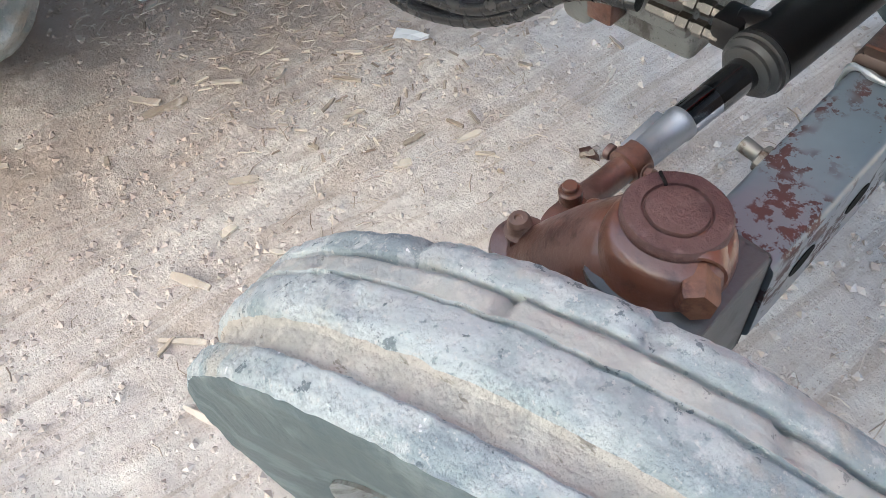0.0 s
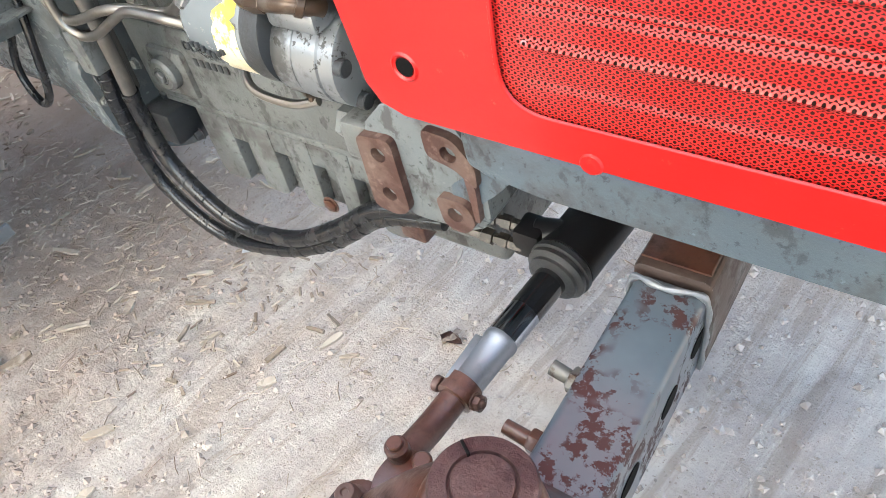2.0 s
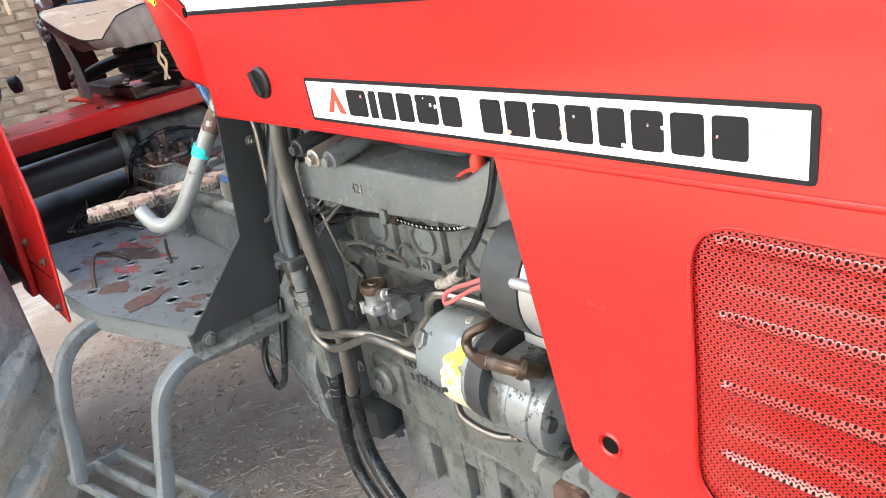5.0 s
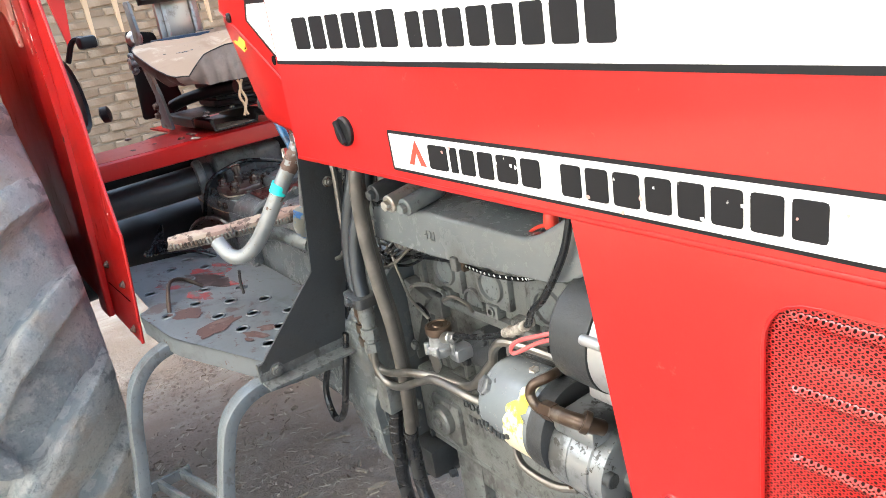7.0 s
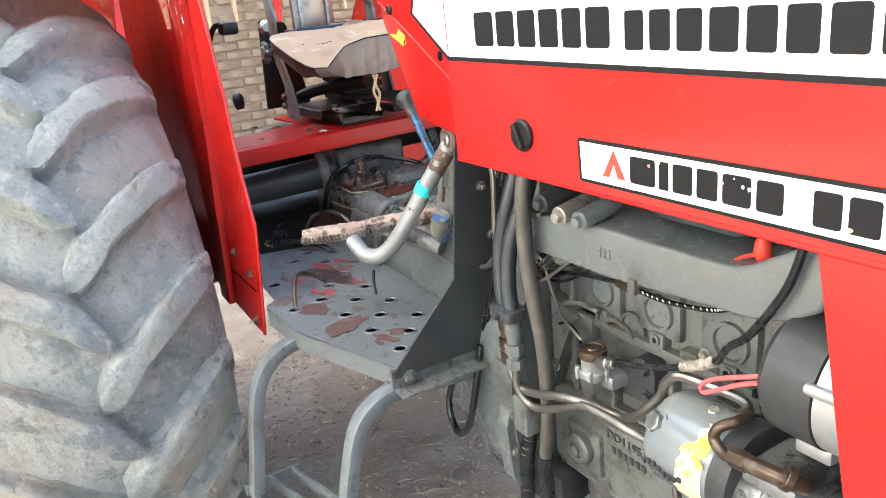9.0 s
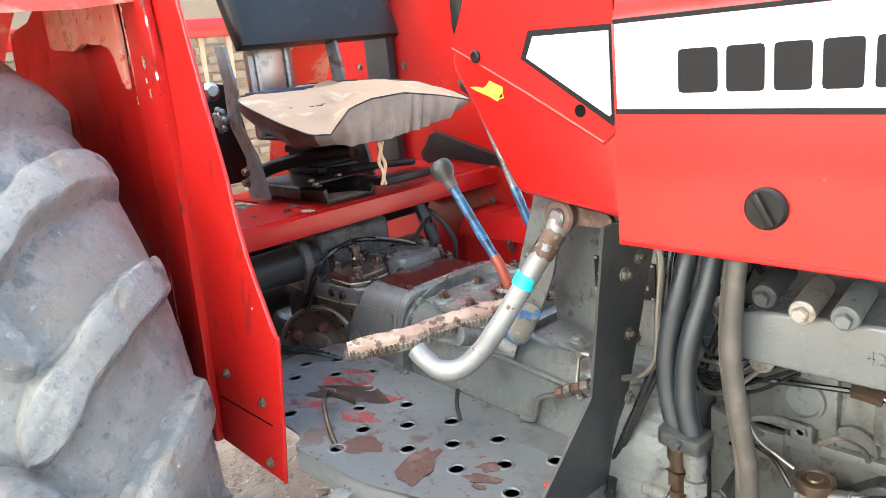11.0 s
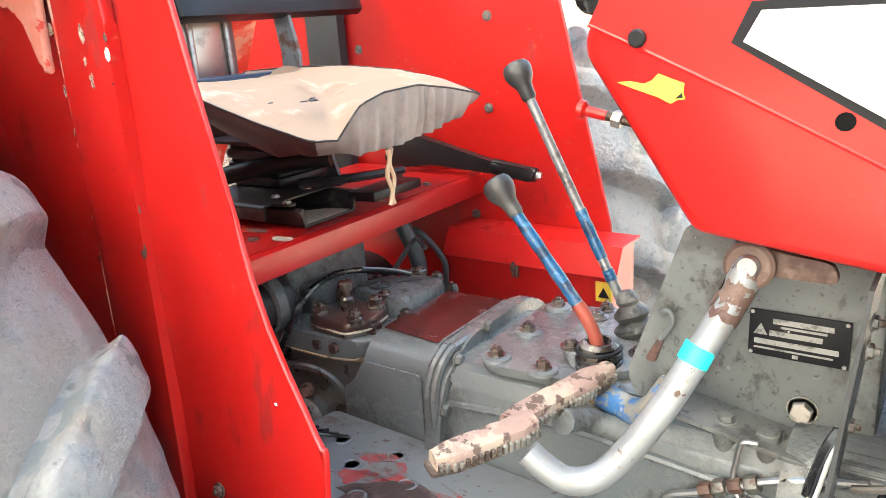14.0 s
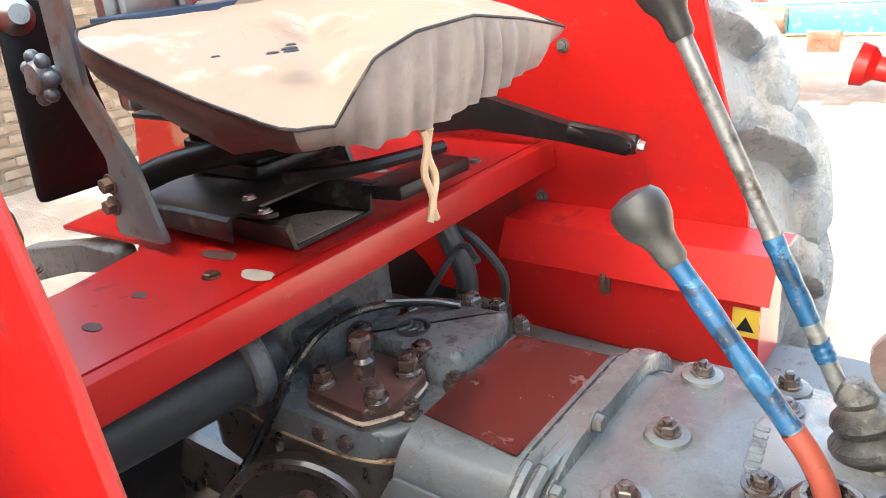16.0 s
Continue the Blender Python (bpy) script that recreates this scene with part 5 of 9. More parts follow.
part("terminal_stud", bm, ALU, ALT)
bm = bm_()
tube(bm, [(-0.120, -0.21, 0.990), (-0.129, -0.224, 0.987), (-0.175, -0.226, 0.965), (-0.192, -0.226, 0.952), (-0.195, -0.226, 0.943), (-0.186, -0.226, 0.944), (-0.150, -0.225, 0.968), (-0.129, -0.224, 0.979), (-0.118, -0.21, 0.980)], 0.0027, 8)
k = Mat("pink_red_wire", (0.50, 0.10, 0.10), 0.45)
part("red_wire", bm, k.done(), ALT, "faded red wire loop")

# hose and cables along the engine
bm = bm_()
tube(bm, [(-0.390, -0.170, 0.873), (-0.376, -0.175, 0.884), (-0.339, -0.175, 0.893), (-0.292, -0.175, 0.910), (-0.264, -0.175, 0.924)], 0.0044, 10)
part("fuel_hose", bm, HOSE, LIFT, "black rubber fuel hose")
bm = bm_()
tube(bm, [(-0.266, -0.175, 0.923), (-0.240, -0.176, 0.936), (-0.214, -0.180, 0.953)], lambda t: 0.0068 + 0.0010 * math.sin(t * 31) + 0.0008 * math.sin(t * 57), 10)
k = Mat("dusty_tape", (0.34, 0.31, 0.27), 0.7)
k.spots(60, 0.45, 0.6, (0.16, 0.14, 0.12), detail=6)
part("hose_wrap", bm, k.bump(k.noise(200, 4), 0.002, 0.7).done(), LIFT, "hose joint wrapped in dusty tape")
bm = bm_()
tube(bm, [(-0.216, -0.180, 0.952), (-0.206, -0.184, 0.960), (-0.189, -0.192, 0.984), (-0.158, -0.200, 1.012), (-0.130, -0.203, 1.052), (-0.110, -0.203, 1.092), (-0.090, -0.203, 1.162)], 0.0046, 10)
part("fuel_hose", bm, HOSE, LIFT, "black rubber fuel hose")
bm = bm_()
tube(bm, [(-0.621, -0.135, 0.935), (-0.55, -0.13, 0.952), (-0.502, -0.128, 0.962), (-0.411, -0.125, 0.973)], 0.0035, 8)
part("cable", bm, HOSE, BLOCK)
bm = bm_()
tube(bm, [(-0.422, -0.127, 0.974), (-0.408, -0.128, 0.974), (-0.392, -0.127, 0.971)], 0.009, 6)
part("cable_clip", bm, PIPE_BROWN, BLOCK)
bm = bm_()
tube(bm, [(-0.40, -0.127, 0.972), (-0.338, -0.128, 0.971), (-0.266, -0.13, 0.983), (-0.226, -0.13, 1.000), (-0.18, -0.135, 1.03)], 0.0034, 8)
CB = part("cable", bm, HOSE, BLOCK)
cw = smooth_path([(-0.39, -0.1305, 0.973), (-0.338, -0.1315, 0.9725), (-0.266, -0.1335, 0.9845), (-0.24, -0.1335, 0.9935)], 12)
for p in cw[::2]:
    bm = bm_()
    tube(bm, [p + Vector((-0.0012, 0, 0.0016)), p + Vector((0.0012, -0.0004, -0.0008))], 0.0010, 5, 2)
    part("cable_stripe", bm, DECAL, CB)
bm = bm_()
tube(bm, [(-0.590, -0.150, 0.985), (-0.576, -0.160, 0.982), (-0.550, -0.160, 0.980), (-0.534, -0.160, 0.945), (-0.512, -0.160, 0.902), (-0.486, -0.160, 0.886), (-0.468, -0.160, 0.877)], 0.0024, 8)
part("fuel_pipe", bm, PIPE, BLOCK)
for j in range(6):
    bm = bm_()
    a = 0.012 * j
    tube(bm, [(-0.61, -0.14, 0.93 + a * 0.6), (-0.55, -0.15 - 0.004 * j, 0.945 + a * 0.5), (-0.52, -0.14, 0.95 + a), (-0.48, -0.12, 0.975 + a * 0.5)], 0.0025, 6)
    part("loose_wire", bm, HOSE, BLOCK)

for j, path in enumerate((
    [(-0.60, -0.13, 1.00), (-0.57, -0.15, 0.985), (-0.545, -0.145, 0.99), (-0.52, -0.13, 1.01)],
    [(-0.60, -0.15, 0.965), (-0.57, -0.165, 0.945), (-0.54, -0.16, 0.955), (-0.51, -0.14, 0.985)],
    [(-0.565, -0.13, 0.88), (-0.53, -0.14, 0.91), (-0.50, -0.13, 0.915), (-0.47, -0.125, 0.91)],
    [(-0.56, -0.125, 0.86), (-0.53, -0.135, 0.875), (-0.50, -0.14, 0.868), (-0.475, -0.15, 0.845)],
    [(-0.45, -0.14, 0.905), (-0.43, -0.135, 0.915), (-0.41, -0.125, 0.905), (-0.405, -0.12, 0.89)],
    [(-0.585, -0.14, 1.10), (-0.57, -0.16, 1.06), (-0.548, -0.16, 1.03), (-0.54, -0.15, 0.99)],
)):
    bm = bm_()
    tube(bm, path, 0.0026 + 0.0006 * (j % 3), 6)
    part("thin_pipe", bm, (HOSE, PIPE, GREY_DIRTY)[j % 3], BLOCK)
# cast webs and bolt bosses on the block side
for x0, z0, x1, z1 in ((-0.56, 0.845, -0.50, 0.885), (-0.35, 0.745, -0.34, 0.865), (-0.465, 0.745, -0.455, 0.80), (-0.33, 0.885, -0.30, 0.90), (-0.50, 0.745, -0.36, 0.752)):
    bm = bm_()
    box(bm, (x0, -0.112, z0), (x1, -0.088, z1), 0.004)
    part("cast_web", bm, GREY_DIRTY, BLOCK)

# hydraulic hoses beside the shield
SET = thing_part("hose_set", (-0.56, -0.2, 0.7))
bm = bm_()
tube(bm, [(-0.585, -0.15, 1.16), (-0.592, -0.18, 1.08), (-0.600, -0.198, 1.01), (-0.595, -0.207, 0.95), (-0.580, -0.212, 0.905)], 0.0125, 14)
part("hose", bm, HOSE_BLUE, SET, "blue-grey rubber hose")
bm = bm_()
tube(bm, [(-0.555, -0.15, 1.16), (-0.563, -0.175, 1.08), (-0.573, -0.20, 1.01), (-0.570, -0.212, 0.95), (-0.556, -0.218, 0.905)], 0.0125, 14)
part("hose", bm, HOSE_BLUE, SET, "blue-grey rubber hose")
bm = bm_()
slab(bm, round_poly([(-0.598, -0.235), (-0.598, -0.195), (-0.538, -0.200), (-0.538, -0.240)], 0.012, 3), "z", 0.900, 0.918, 0.002)
hex_bolt(bm, (-0.568, -0.237, 0.909), (0, -1, 0), 0.012, 0.008)
part("hose_clamp", bm, GREY_DARK, SET)
for k_, (x, y) in enumerate(((-0.580, -0.213), (-0.556, -0.219))):
    bm = bm_()
    m2 = along((x, y, 0.906), (0.04, -0.03, -1))
    lathe(bm, [(0.012, -0.004), (0.0135, 0.0), (0.0135, 0.030), (0.011, 0.034), (0.011, 0.044), (0.0, 0.044)], m2, 16)
    lathe(bm, [(0.0145, 0.046), (0.0145, 0.062), (0.011, 0.064), (0.0, 0.064)], m2, 6)
    lathe(bm, [(0.010, 0.064), (0.010, 0.070), (0.0135, 0.071), (0.0135, 0.086), (0.009, 0.088), (0.0, 0.088)], m2, 6)
    part("hose_fitting", bm, PIPE_BROWN if k_ == 0 else GREY, SET)
bm = bm_()
tube(bm, [(-0.577, -0.216, 0.83), (-0.570, -0.217, 0.800), (-0.548, -0.217, 0.786), (-0.518, -0.216, 0.788), (-0.452, -0.214, 0.811), (-0.410, -0.203, 0.815), (-0.369, -0.187, 0.808), (-0.342, -0.184, 0.818), (-0.318, -0.180, 0.844), (-0.300, -0.175, 0.868)], 0.0066, 12)
part("steel_pipe", bm, PIPE, SET, "bent steel hydraulic pipe")
bm = bm_()
tube(bm, [(-0.553, -0.222, 0.825), (-0.550, -0.222, 0.785), (-0.530, -0.216, 0.763), (-0.495, -0.214, 0.770), (-0.440, -0.212, 0.800), (-0.407, -0.210, 0.815), (-0.361, -0.208, 0.817), (-0.327, -0.206, 0.815), (-0.295, -0.190, 0.803)], 0.0066, 12)
part("steel_pipe", bm, PIPE, SET, "bent steel hydraulic pipe")
bm = bm_()
tube(bm, [(-0.512, -0.19, 1.18), (-0.508, -0.217, 1.12), (-0.512, -0.219, 1.03), (-0.503, -0.217, 0.95), (-0.495, -0.212, 0.88), (-0.500, -0.205, 0.79), (-0.512, -0.200, 0.72), (-0.525, -0.197, 0.66)], 0.0102, 14, 8)
part("upper_hose", bm, HOSE_DUSTY, SET, "dusty grey-brown hose")
bm = bm_()
tube(bm, [(-0.524, -0.176, 1.18), (-0.520, -0.203, 1.12), (-0.525, -0.204, 1.03), (-0.517, -0.202, 0.95), (-0.509, -0.197, 0.88), (-0.514, -0.190, 0.79), (-0.524, -0.185, 0.72), (-0.534, -0.183, 0.66)], 0.0088, 14, 8)
part("upper_hose", bm, HOSE_DUSTY, SET, "dusty grey-brown hose")
bm = bm_()
tube(bm, [(-0.524, -0.197, 0.665), (-0.531, -0.195, 0.63), (-0.509, -0.198, 0.53), (-0.412, -0.20, 0.452), (-0.291, -0.195, 0.461), (-0.199, -0.18, 0.508), (-0.127, -0.165, 0.558), (-0.03, -0.150, 0.578)], 0.0128, 14, 8)
part("loop_hose", bm, HOSE, SET, "glossy black hose hanging in a loop")
loop = [(-0.548, -0.205, 0.745), (-0.552, -0.202, 0.70), (-0.573, -0.20, 0.621), (-0.569, -0.20, 0.486), (-0.467, -0.20, 0.406), (-0.329, -0.195, 0.423), (-0.22, -0.18, 0.471), (-0.12, -0.165, 0.546), (-0.03, -0.150, 0.562)]
bm = bm_()
tube(bm, loop, 0.0125, 14, 8)
LOOP = part("loop_hose", bm, HOSE, SET, "black hose in a spiral wrap")


def wrap(path, r, turns, parent):
    """Spiral guard wound round a hose, turn by turn."""
    pts = smooth_path(path, 10)
    n = len(pts)
    step = n / turns
    for k in range(turns):
        i = int(k * step)
        if i + 2 >= n:
            break
        p = pts[i]
        d = (pts[min(i + 2, n - 1)] - pts[max(i - 2, 0)]).normalized()
        u = d.orthogonal().normalized()
        w = d.cross(u)
        ring = [p + d * 0.010 * (j / 14) + (u * math.cos(j * 0.4488) + w * math.sin(j * 0.4488)) * r for j in range(15)]
        bm = bm_()
        tube(bm, ring, 0.0009, 5, soft=False)
        part("guard_turn", bm, HOSE, parent)


wrap(loop, 0.0125, 34, SET)
wrap([(-0.509, -0.198, 0.53), (-0.412, -0.20, 0.452), (-0.291, -0.195, 0.461), (-0.199, -0.18, 0.508), (-0.127, -0.165, 0.558)], 0.0125, 14, SET)
bm = bm_()
box(bm, (-0.57, -0.222, 0.70), (-0.535, -0.185, 0.765), 0.004)
part("hose_bracket", bm, GREY_DIRTY, SET)

# black cables between shield and hoses
for j, (dx, dy, r) in enumerate(((0.0, 0.0, 0.0045), (0.009, 0.004, 0.0036), (-0.007, 0.006, 0.0036), (0.004, 0.012, 0.0042))):
    bm = bm_()
    tube(bm, [(-0.606 + dx, -0.165 + dy, 1.15), (-0.608 + dx, -0.180 + dy, 1.10), (-0.610 + dx * 0.8, -0.186 + dy, 1.05), (-0.620 + dx * 0.7, -0.190 + dy, 0.985), (-0.654 + dx * 0.5, -0.190 + dy, 0.903), (-0.690 + dx * 0.5, -0.188 + dy, 0.82), (-0.710 + dx * 0.4, -0.175 + dy, 0.77)], r, 8, 8)
    part("black_cable", bm, HOSE, SET, "black cable")
bm = bm_()
tube(bm, [(-0.622, -0.19, 1.135), (-0.612, -0.199, 1.133), (-0.605, -0.200, 1.107), (-0.611, -0.200, 1.044), (-0.615, -0.200, 0.990), (-0.635, -0.200, 0.962), (-0.665, -0.196, 0.948)], 0.0042, 8, 8)
part("thin_pipe", bm, PIPE, SET, "thin bent grey pipe")
for j, path in enumerate((
    [(-0.53, -0.12, 1.12), (-0.545, -0.12, 1.08), (-0.565, -0.12, 1.035), (-0.585, -0.125, 0.98), (-0.60, -0.14, 0.93)],
    [(-0.57, -0.13, 1.15), (-0.562, -0.12, 1.11), (-0.56, -0.115, 1.07), (-0.60, -0.12, 1.04), (-0.63, -0.12, 1.03)],
    [(-0.60, -0.13, 1.15), (-0.58, -0.12, 1.12), (-0.55, -0.11, 1.11), (-0.535, -0.10, 1.08)],
    [(-0.64, -0.12, 1.02), (-0.61, -0.125, 1.035), (-0.58, -0.12, 1.06), (-0.555, -0.11, 1.065)],
)):
    bm = bm_()
    tube(bm, path, 0.0034 if j else 0.0055, 8, 8)
    part("black_cable", bm, HOSE, SET, "black cable")

# bell housing
bm = bm_()
slab(bm, round_poly([(-0.170, 0.52), (-0.198, 0.64), (-0.202, 0.78), (-0.178, 0.88), (-0.12, 0.935), (0.12, 0.945), (0.20, 0.90), (0.24, 0.80), (0.225, 0.55), (0.12, 0.47), (-0.10, 0.47)], 0.05, 6), "x", -0.735, -0.60, 0.030, 5)
slab(bm, round_poly([(-0.205, 0.56), (-0.215, 0.70), (-0.17, 0.72), (-0.12, 0.60), (-0.15, 0.52)], 0.02, 3), "x", -0.635, -0.605, 0.005)
BELL = part("bell_housing", bm, GREY_TRANS, tractor, "oily grey bell housing", smooth=40)
for y, z in ((-0.195, 0.70), (-0.198, 0.63), (-0.175, 0.565), (-0.13, 0.515), (-0.192, 0.80)):
    bm = bm_()
    disc_bar(bm, (-0.64, y, z), (-0.606, y - 0.002, z), 0.011, 14)
    hex_bolt(bm, (-0.606, y - 0.002, z), (1, -0.1, 0), 0.014, 0.008, 0.003)
    part("flange_bolt", bm, GREY_DIRTY, BELL)


# ---- tractor: shield, platform, console, gearbox ----
bm = bm_()
poly = [(-0.226, 1.152), (-0.240, 0.935), (-0.362, 0.803), (-0.366, 0.772), (-0.19, 0.758), (-0.168, 0.87), (-0.125, 1.06), (-0.10, 1.15)]
slab(bm, poly, "x", -0.684, -0.680)
bmesh.ops.transform(bm, matrix=Matrix.Translation((-0.68, 0, 0.95)) @ Matrix.Rotation(radians(5), 4, "Y") @ Matrix.Translation((0.68, 0, -0.95)), verts=bm.verts)
SHIELD = part("side_shield", bm, GREY_DARK, tractor, "dark grey sheet-metal side shield", smooth=0)
bm = bm_()
slab(bm, [(-0.368, 0.806), (-0.368, 0.752), (-0.192, 0.736), (-0.188, 0.790)], "x", -0.702, -0.694)
slab(bm, [(-0.73, -0.366), (-0.66, -0.366), (-0.66, -0.19), (-0.73, -0.19)], "z", 0.770, 0.774)
part("shield_flange", bm, GREY, SHIELD, smooth=0)
for x, y, z, m_ in ((-0.655, -0.183, 1.081, BOLT_OLD), (-0.665, -0.165, 0.995, BOLT_OLD), (-0.672, -0.158, 0.90, BOLT_OLD), (-0.690, -0.205, 0.778, GREY_DARK), (-0.656, -0.150, 1.095, BOLT_OLD)):
    bm = bm_()
    hex_bolt(bm, (x - 0.012, y, z), (1, -0.05, 0), 0.0125, 0.006, 0.005)
    part("shield_bolt", bm, m_, SHIELD)
bm = bm_()
hex_bolt(bm, (-0.694, -0.336, 0.786), (1, -0.1, 0), 0.018, 0.008, 0.003)
part("platform_bolt", bm, GREY, SHIELD)
bm = bm_()
tube(bm, [(-0.74, -0.19, 0.78), (-0.79, -0.215, 0.66), (-0.76, -0.225, 0.605), (-0.715, -0.225, 0.63), (-0.69, -0.215, 0.72), (-0.685, -0.20, 0.80)], 0.0065, 10)
part("breather_hose", bm, HOSE, SHIELD, "black breather hose loop")


def floor_z(x, y):
    return 0.799 - 0.10 * (y + 0.22) - 0.035 * (x + 0.87)


HOLES = [(-1.306, -0.206), (-1.214, -0.197), (-1.248, -0.250), (-1.157, -0.246), (-1.192, -0.305), (-1.102, -0.307), (-1.060, -0.240), (-1.003, -0.287),
         (-0.965, -0.229), (-1.038, -0.346), (-0.944, -0.336), (-0.910, -0.279), (-0.874, -0.219), (-0.854, -0.325), (-0.817, -0.268), (-0.775, -0.208), (-0.761, -0.315),
         (-1.163, -0.399), (-1.284, -0.313), (-1.328, -0.262), (-1.015, -0.410)]


def platform():
    out = round_poly([(-0.70, -0.352), (-0.915, -0.440), (-1.065, -0.452), (-1.085, -0.425), (-1.38, -0.410), (-1.38, -0.142), (-0.70, -0.136)], [0.004, 0.03, 0.01, 0.01, 0.01, 0.01, 0.01], 3)
    bm = bm_()
    loops = [[bm.verts.new((x, y, floor_z(x, y))) for x, y in out]]
    for cx, cy in HOLES:
        loops.append([bm.verts.new((cx + 0.0105 * math.cos(0.4488 * j), cy + 0.0105 * math.sin(0.4488 * j), floor_z(cx, cy))) for j in range(14)])
    e = [bm.edges.new((v[i], v[(i + 1) % len(v)])) for v in loops for i in range(len(v))]
    bmesh.ops.triangle_fill(bm, use_beauty=True, edges=e)
    got = bmesh.ops.extrude_face_region(bm, geom=bm.faces[:])
    bmesh.ops.translate(bm, vec=(0, 0, -0.004), verts=[g for g in got["geom"] if isinstance(g, bmesh.types.BMVert)])
    P = part("foot_platform", bm, GREY_PLAT, tractor, "grey punched foot platform with worn paint", smooth=30)
    # folded skirt along the outer edge
    bm = bm_()
    edge = out[:16]
    for a, b in zip(edge, edge[1:]):
        za, zb = floor_z(*a), floor_z(*b)
        v = [bm.verts.new(q) for q in ((*a, za - 0.001), (*b, zb - 0.001), (*b, zb - 0.038), (*a, za - 0.038))]
        bm.faces.new(v)
    bmesh.ops.remove_doubles(bm, verts=bm.verts, dist=0.0005)
    bmesh.ops.solidify(bm, geom=bm.faces[:], thickness=0.003)
    part("skirt", bm, GREY_PLAT, P, smooth=50)
    for cx, cy in HOLES:
        bm = bm_()
        lathe(bm, [(0.0100, -0.0005), (0.0112, 0.0022), (0.0135, 0.0016), (0.0150, -0.0005)], Matrix.Translation((cx, cy, floor_z(cx, cy))), 18)
        part("hole_rim", bm, GREY_PLAT, P)
    return P


PLATFORM = platform()


def patch(cx, cy, rx, ry, turn, mat, seed, name, lift=0.0006):
    """A patch of bare metal or older paint with a ragged outline."""
    pts = []
    for j in range(26):
        a = 2 * math.pi * j / 26
        r = 1 + 0.45 * noise.fractal(Vector((math.cos(a) * 1.6, math.sin(a) * 1.6, seed)), 1.0, 2.0, 3)
        u, v = rx * r * math.cos(a), ry * r * math.sin(a)
        x, y = cx + u * math.cos(turn) - v * math.sin(turn), cy + u * math.sin(turn) + v * math.cos(turn)
        pts.append((x, y, floor_z(x, y) + lift))
    bm = bm_()
    bm.faces.new([bm.verts.new(p) for p in pts])
    got = bmesh.ops.extrude_face_region(bm, geom=bm.faces[:])
    bmesh.ops.translate(bm, vec=(0, 0, 0.0004), verts=[g for g in got["geom"] if isinstance(g, bmesh.types.BMVert)])
    bmesh.ops.triangulate(bm, faces=bm.faces[:])
    return part(name, bm, mat, PLATFORM, smooth=0)


k = Mat("brown_bare_patch", (0.085, 0.042, 0.034), 0.7)
k.spots(40, 0.5, 0.64, (0.15, 0.10, 0.085), top=0.7, detail=8)
k.spots(90, 0.60, 0.66, (0.035, 0.018, 0.015), top=0.8)
PATCH = k.done()
k = Mat("old_red_patch", (0.26, 0.034, 0.033), 0.65)
k.spots(30, 0.44, 0.54, (0.125, 0.125, 0.122), detail=9)
k.spots(50, 0.54, 0.62, (0.085, 0.042, 0.036), top=0.8, detail=8)
OLDRED = k.done()
k = Mat("dark_oil_stain", (0.045, 0.030, 0.026), 0.45)
k.spots(45, 0.5, 0.62, (0.11, 0.075, 0.065), top=0.8, detail=8)
STAIN = k.done()
for j, (cx, cy, rx, ry, tn) in enumerate(((-1.18, -0.235, 0.055, 0.030, 0.4), (-1.11, -0.238, 0.045, 0.022, 0.7), (-1.048, -0.187, 0.035, 0.010, 0.35), (-1.236, -0.216, 0.030, 0.016, 0.5), (-1.082, -0.325, 0.040, 0.022, 0.3), (-1.175, -0.345, 0.035, 0.024, 0.9), (-1.20, -0.27, 0.05, 0.022, 0.1))):
    patch(cx, cy, rx, ry, tn, OLDRED, 40 + j * 2.3, "old_paint_patch", 0.0003)
for j, (cx, cy, rx, ry, tn) in enumerate(((-1.155, -0.275, 0.060, 0.030, 0.4), (-1.19, -0.31, 0.030, 0.018, 1.2))):
    patch(cx, cy, rx, ry, tn, STAIN, 90 + j * 4.7, "oil_stain", 0.0009)
for j, (cx, cy, rx, ry, tn) in enumerate(((-0.998, -0.376, 0.036, 0.024, 0.95), (-0.897, -0.356, 0.054, 0.021, -1.08), (-0.827, -0.287, 0.018, 0.012, 1.0), (-0.812, -0.318, 0.024, 0.012, 0.6), (-0.80, -0.335, 0.010, 0.006, 0.3))):
    patch(cx, cy, rx, ry, tn, PATCH, j * 3.1, "bare_patch")
patch(-0.74, -0.262, 0.012, 0.005, 1.2, RED_INK, 77.0, "paint_dab")
bm = bm_()
tube(bm, [(-1.12, -0.30, floor_z(-1.12, -0.30) + 0.004), (-1.135, -0.335, 0.845), (-1.10, -0.37, 0.858), (-1.06, -0.392, 0.835), (-1.02, -0.405, 0.815), (-1.00, -0.405, 0.809)], 0.0042, 8)
part("wire_hook", bm, PIPE_BROWN, PLATFORM, "bent rusty wire hook")

# legs and step below the platform
STEP = thing_part("step_frame", (-0.82, -0.5, 0.5))


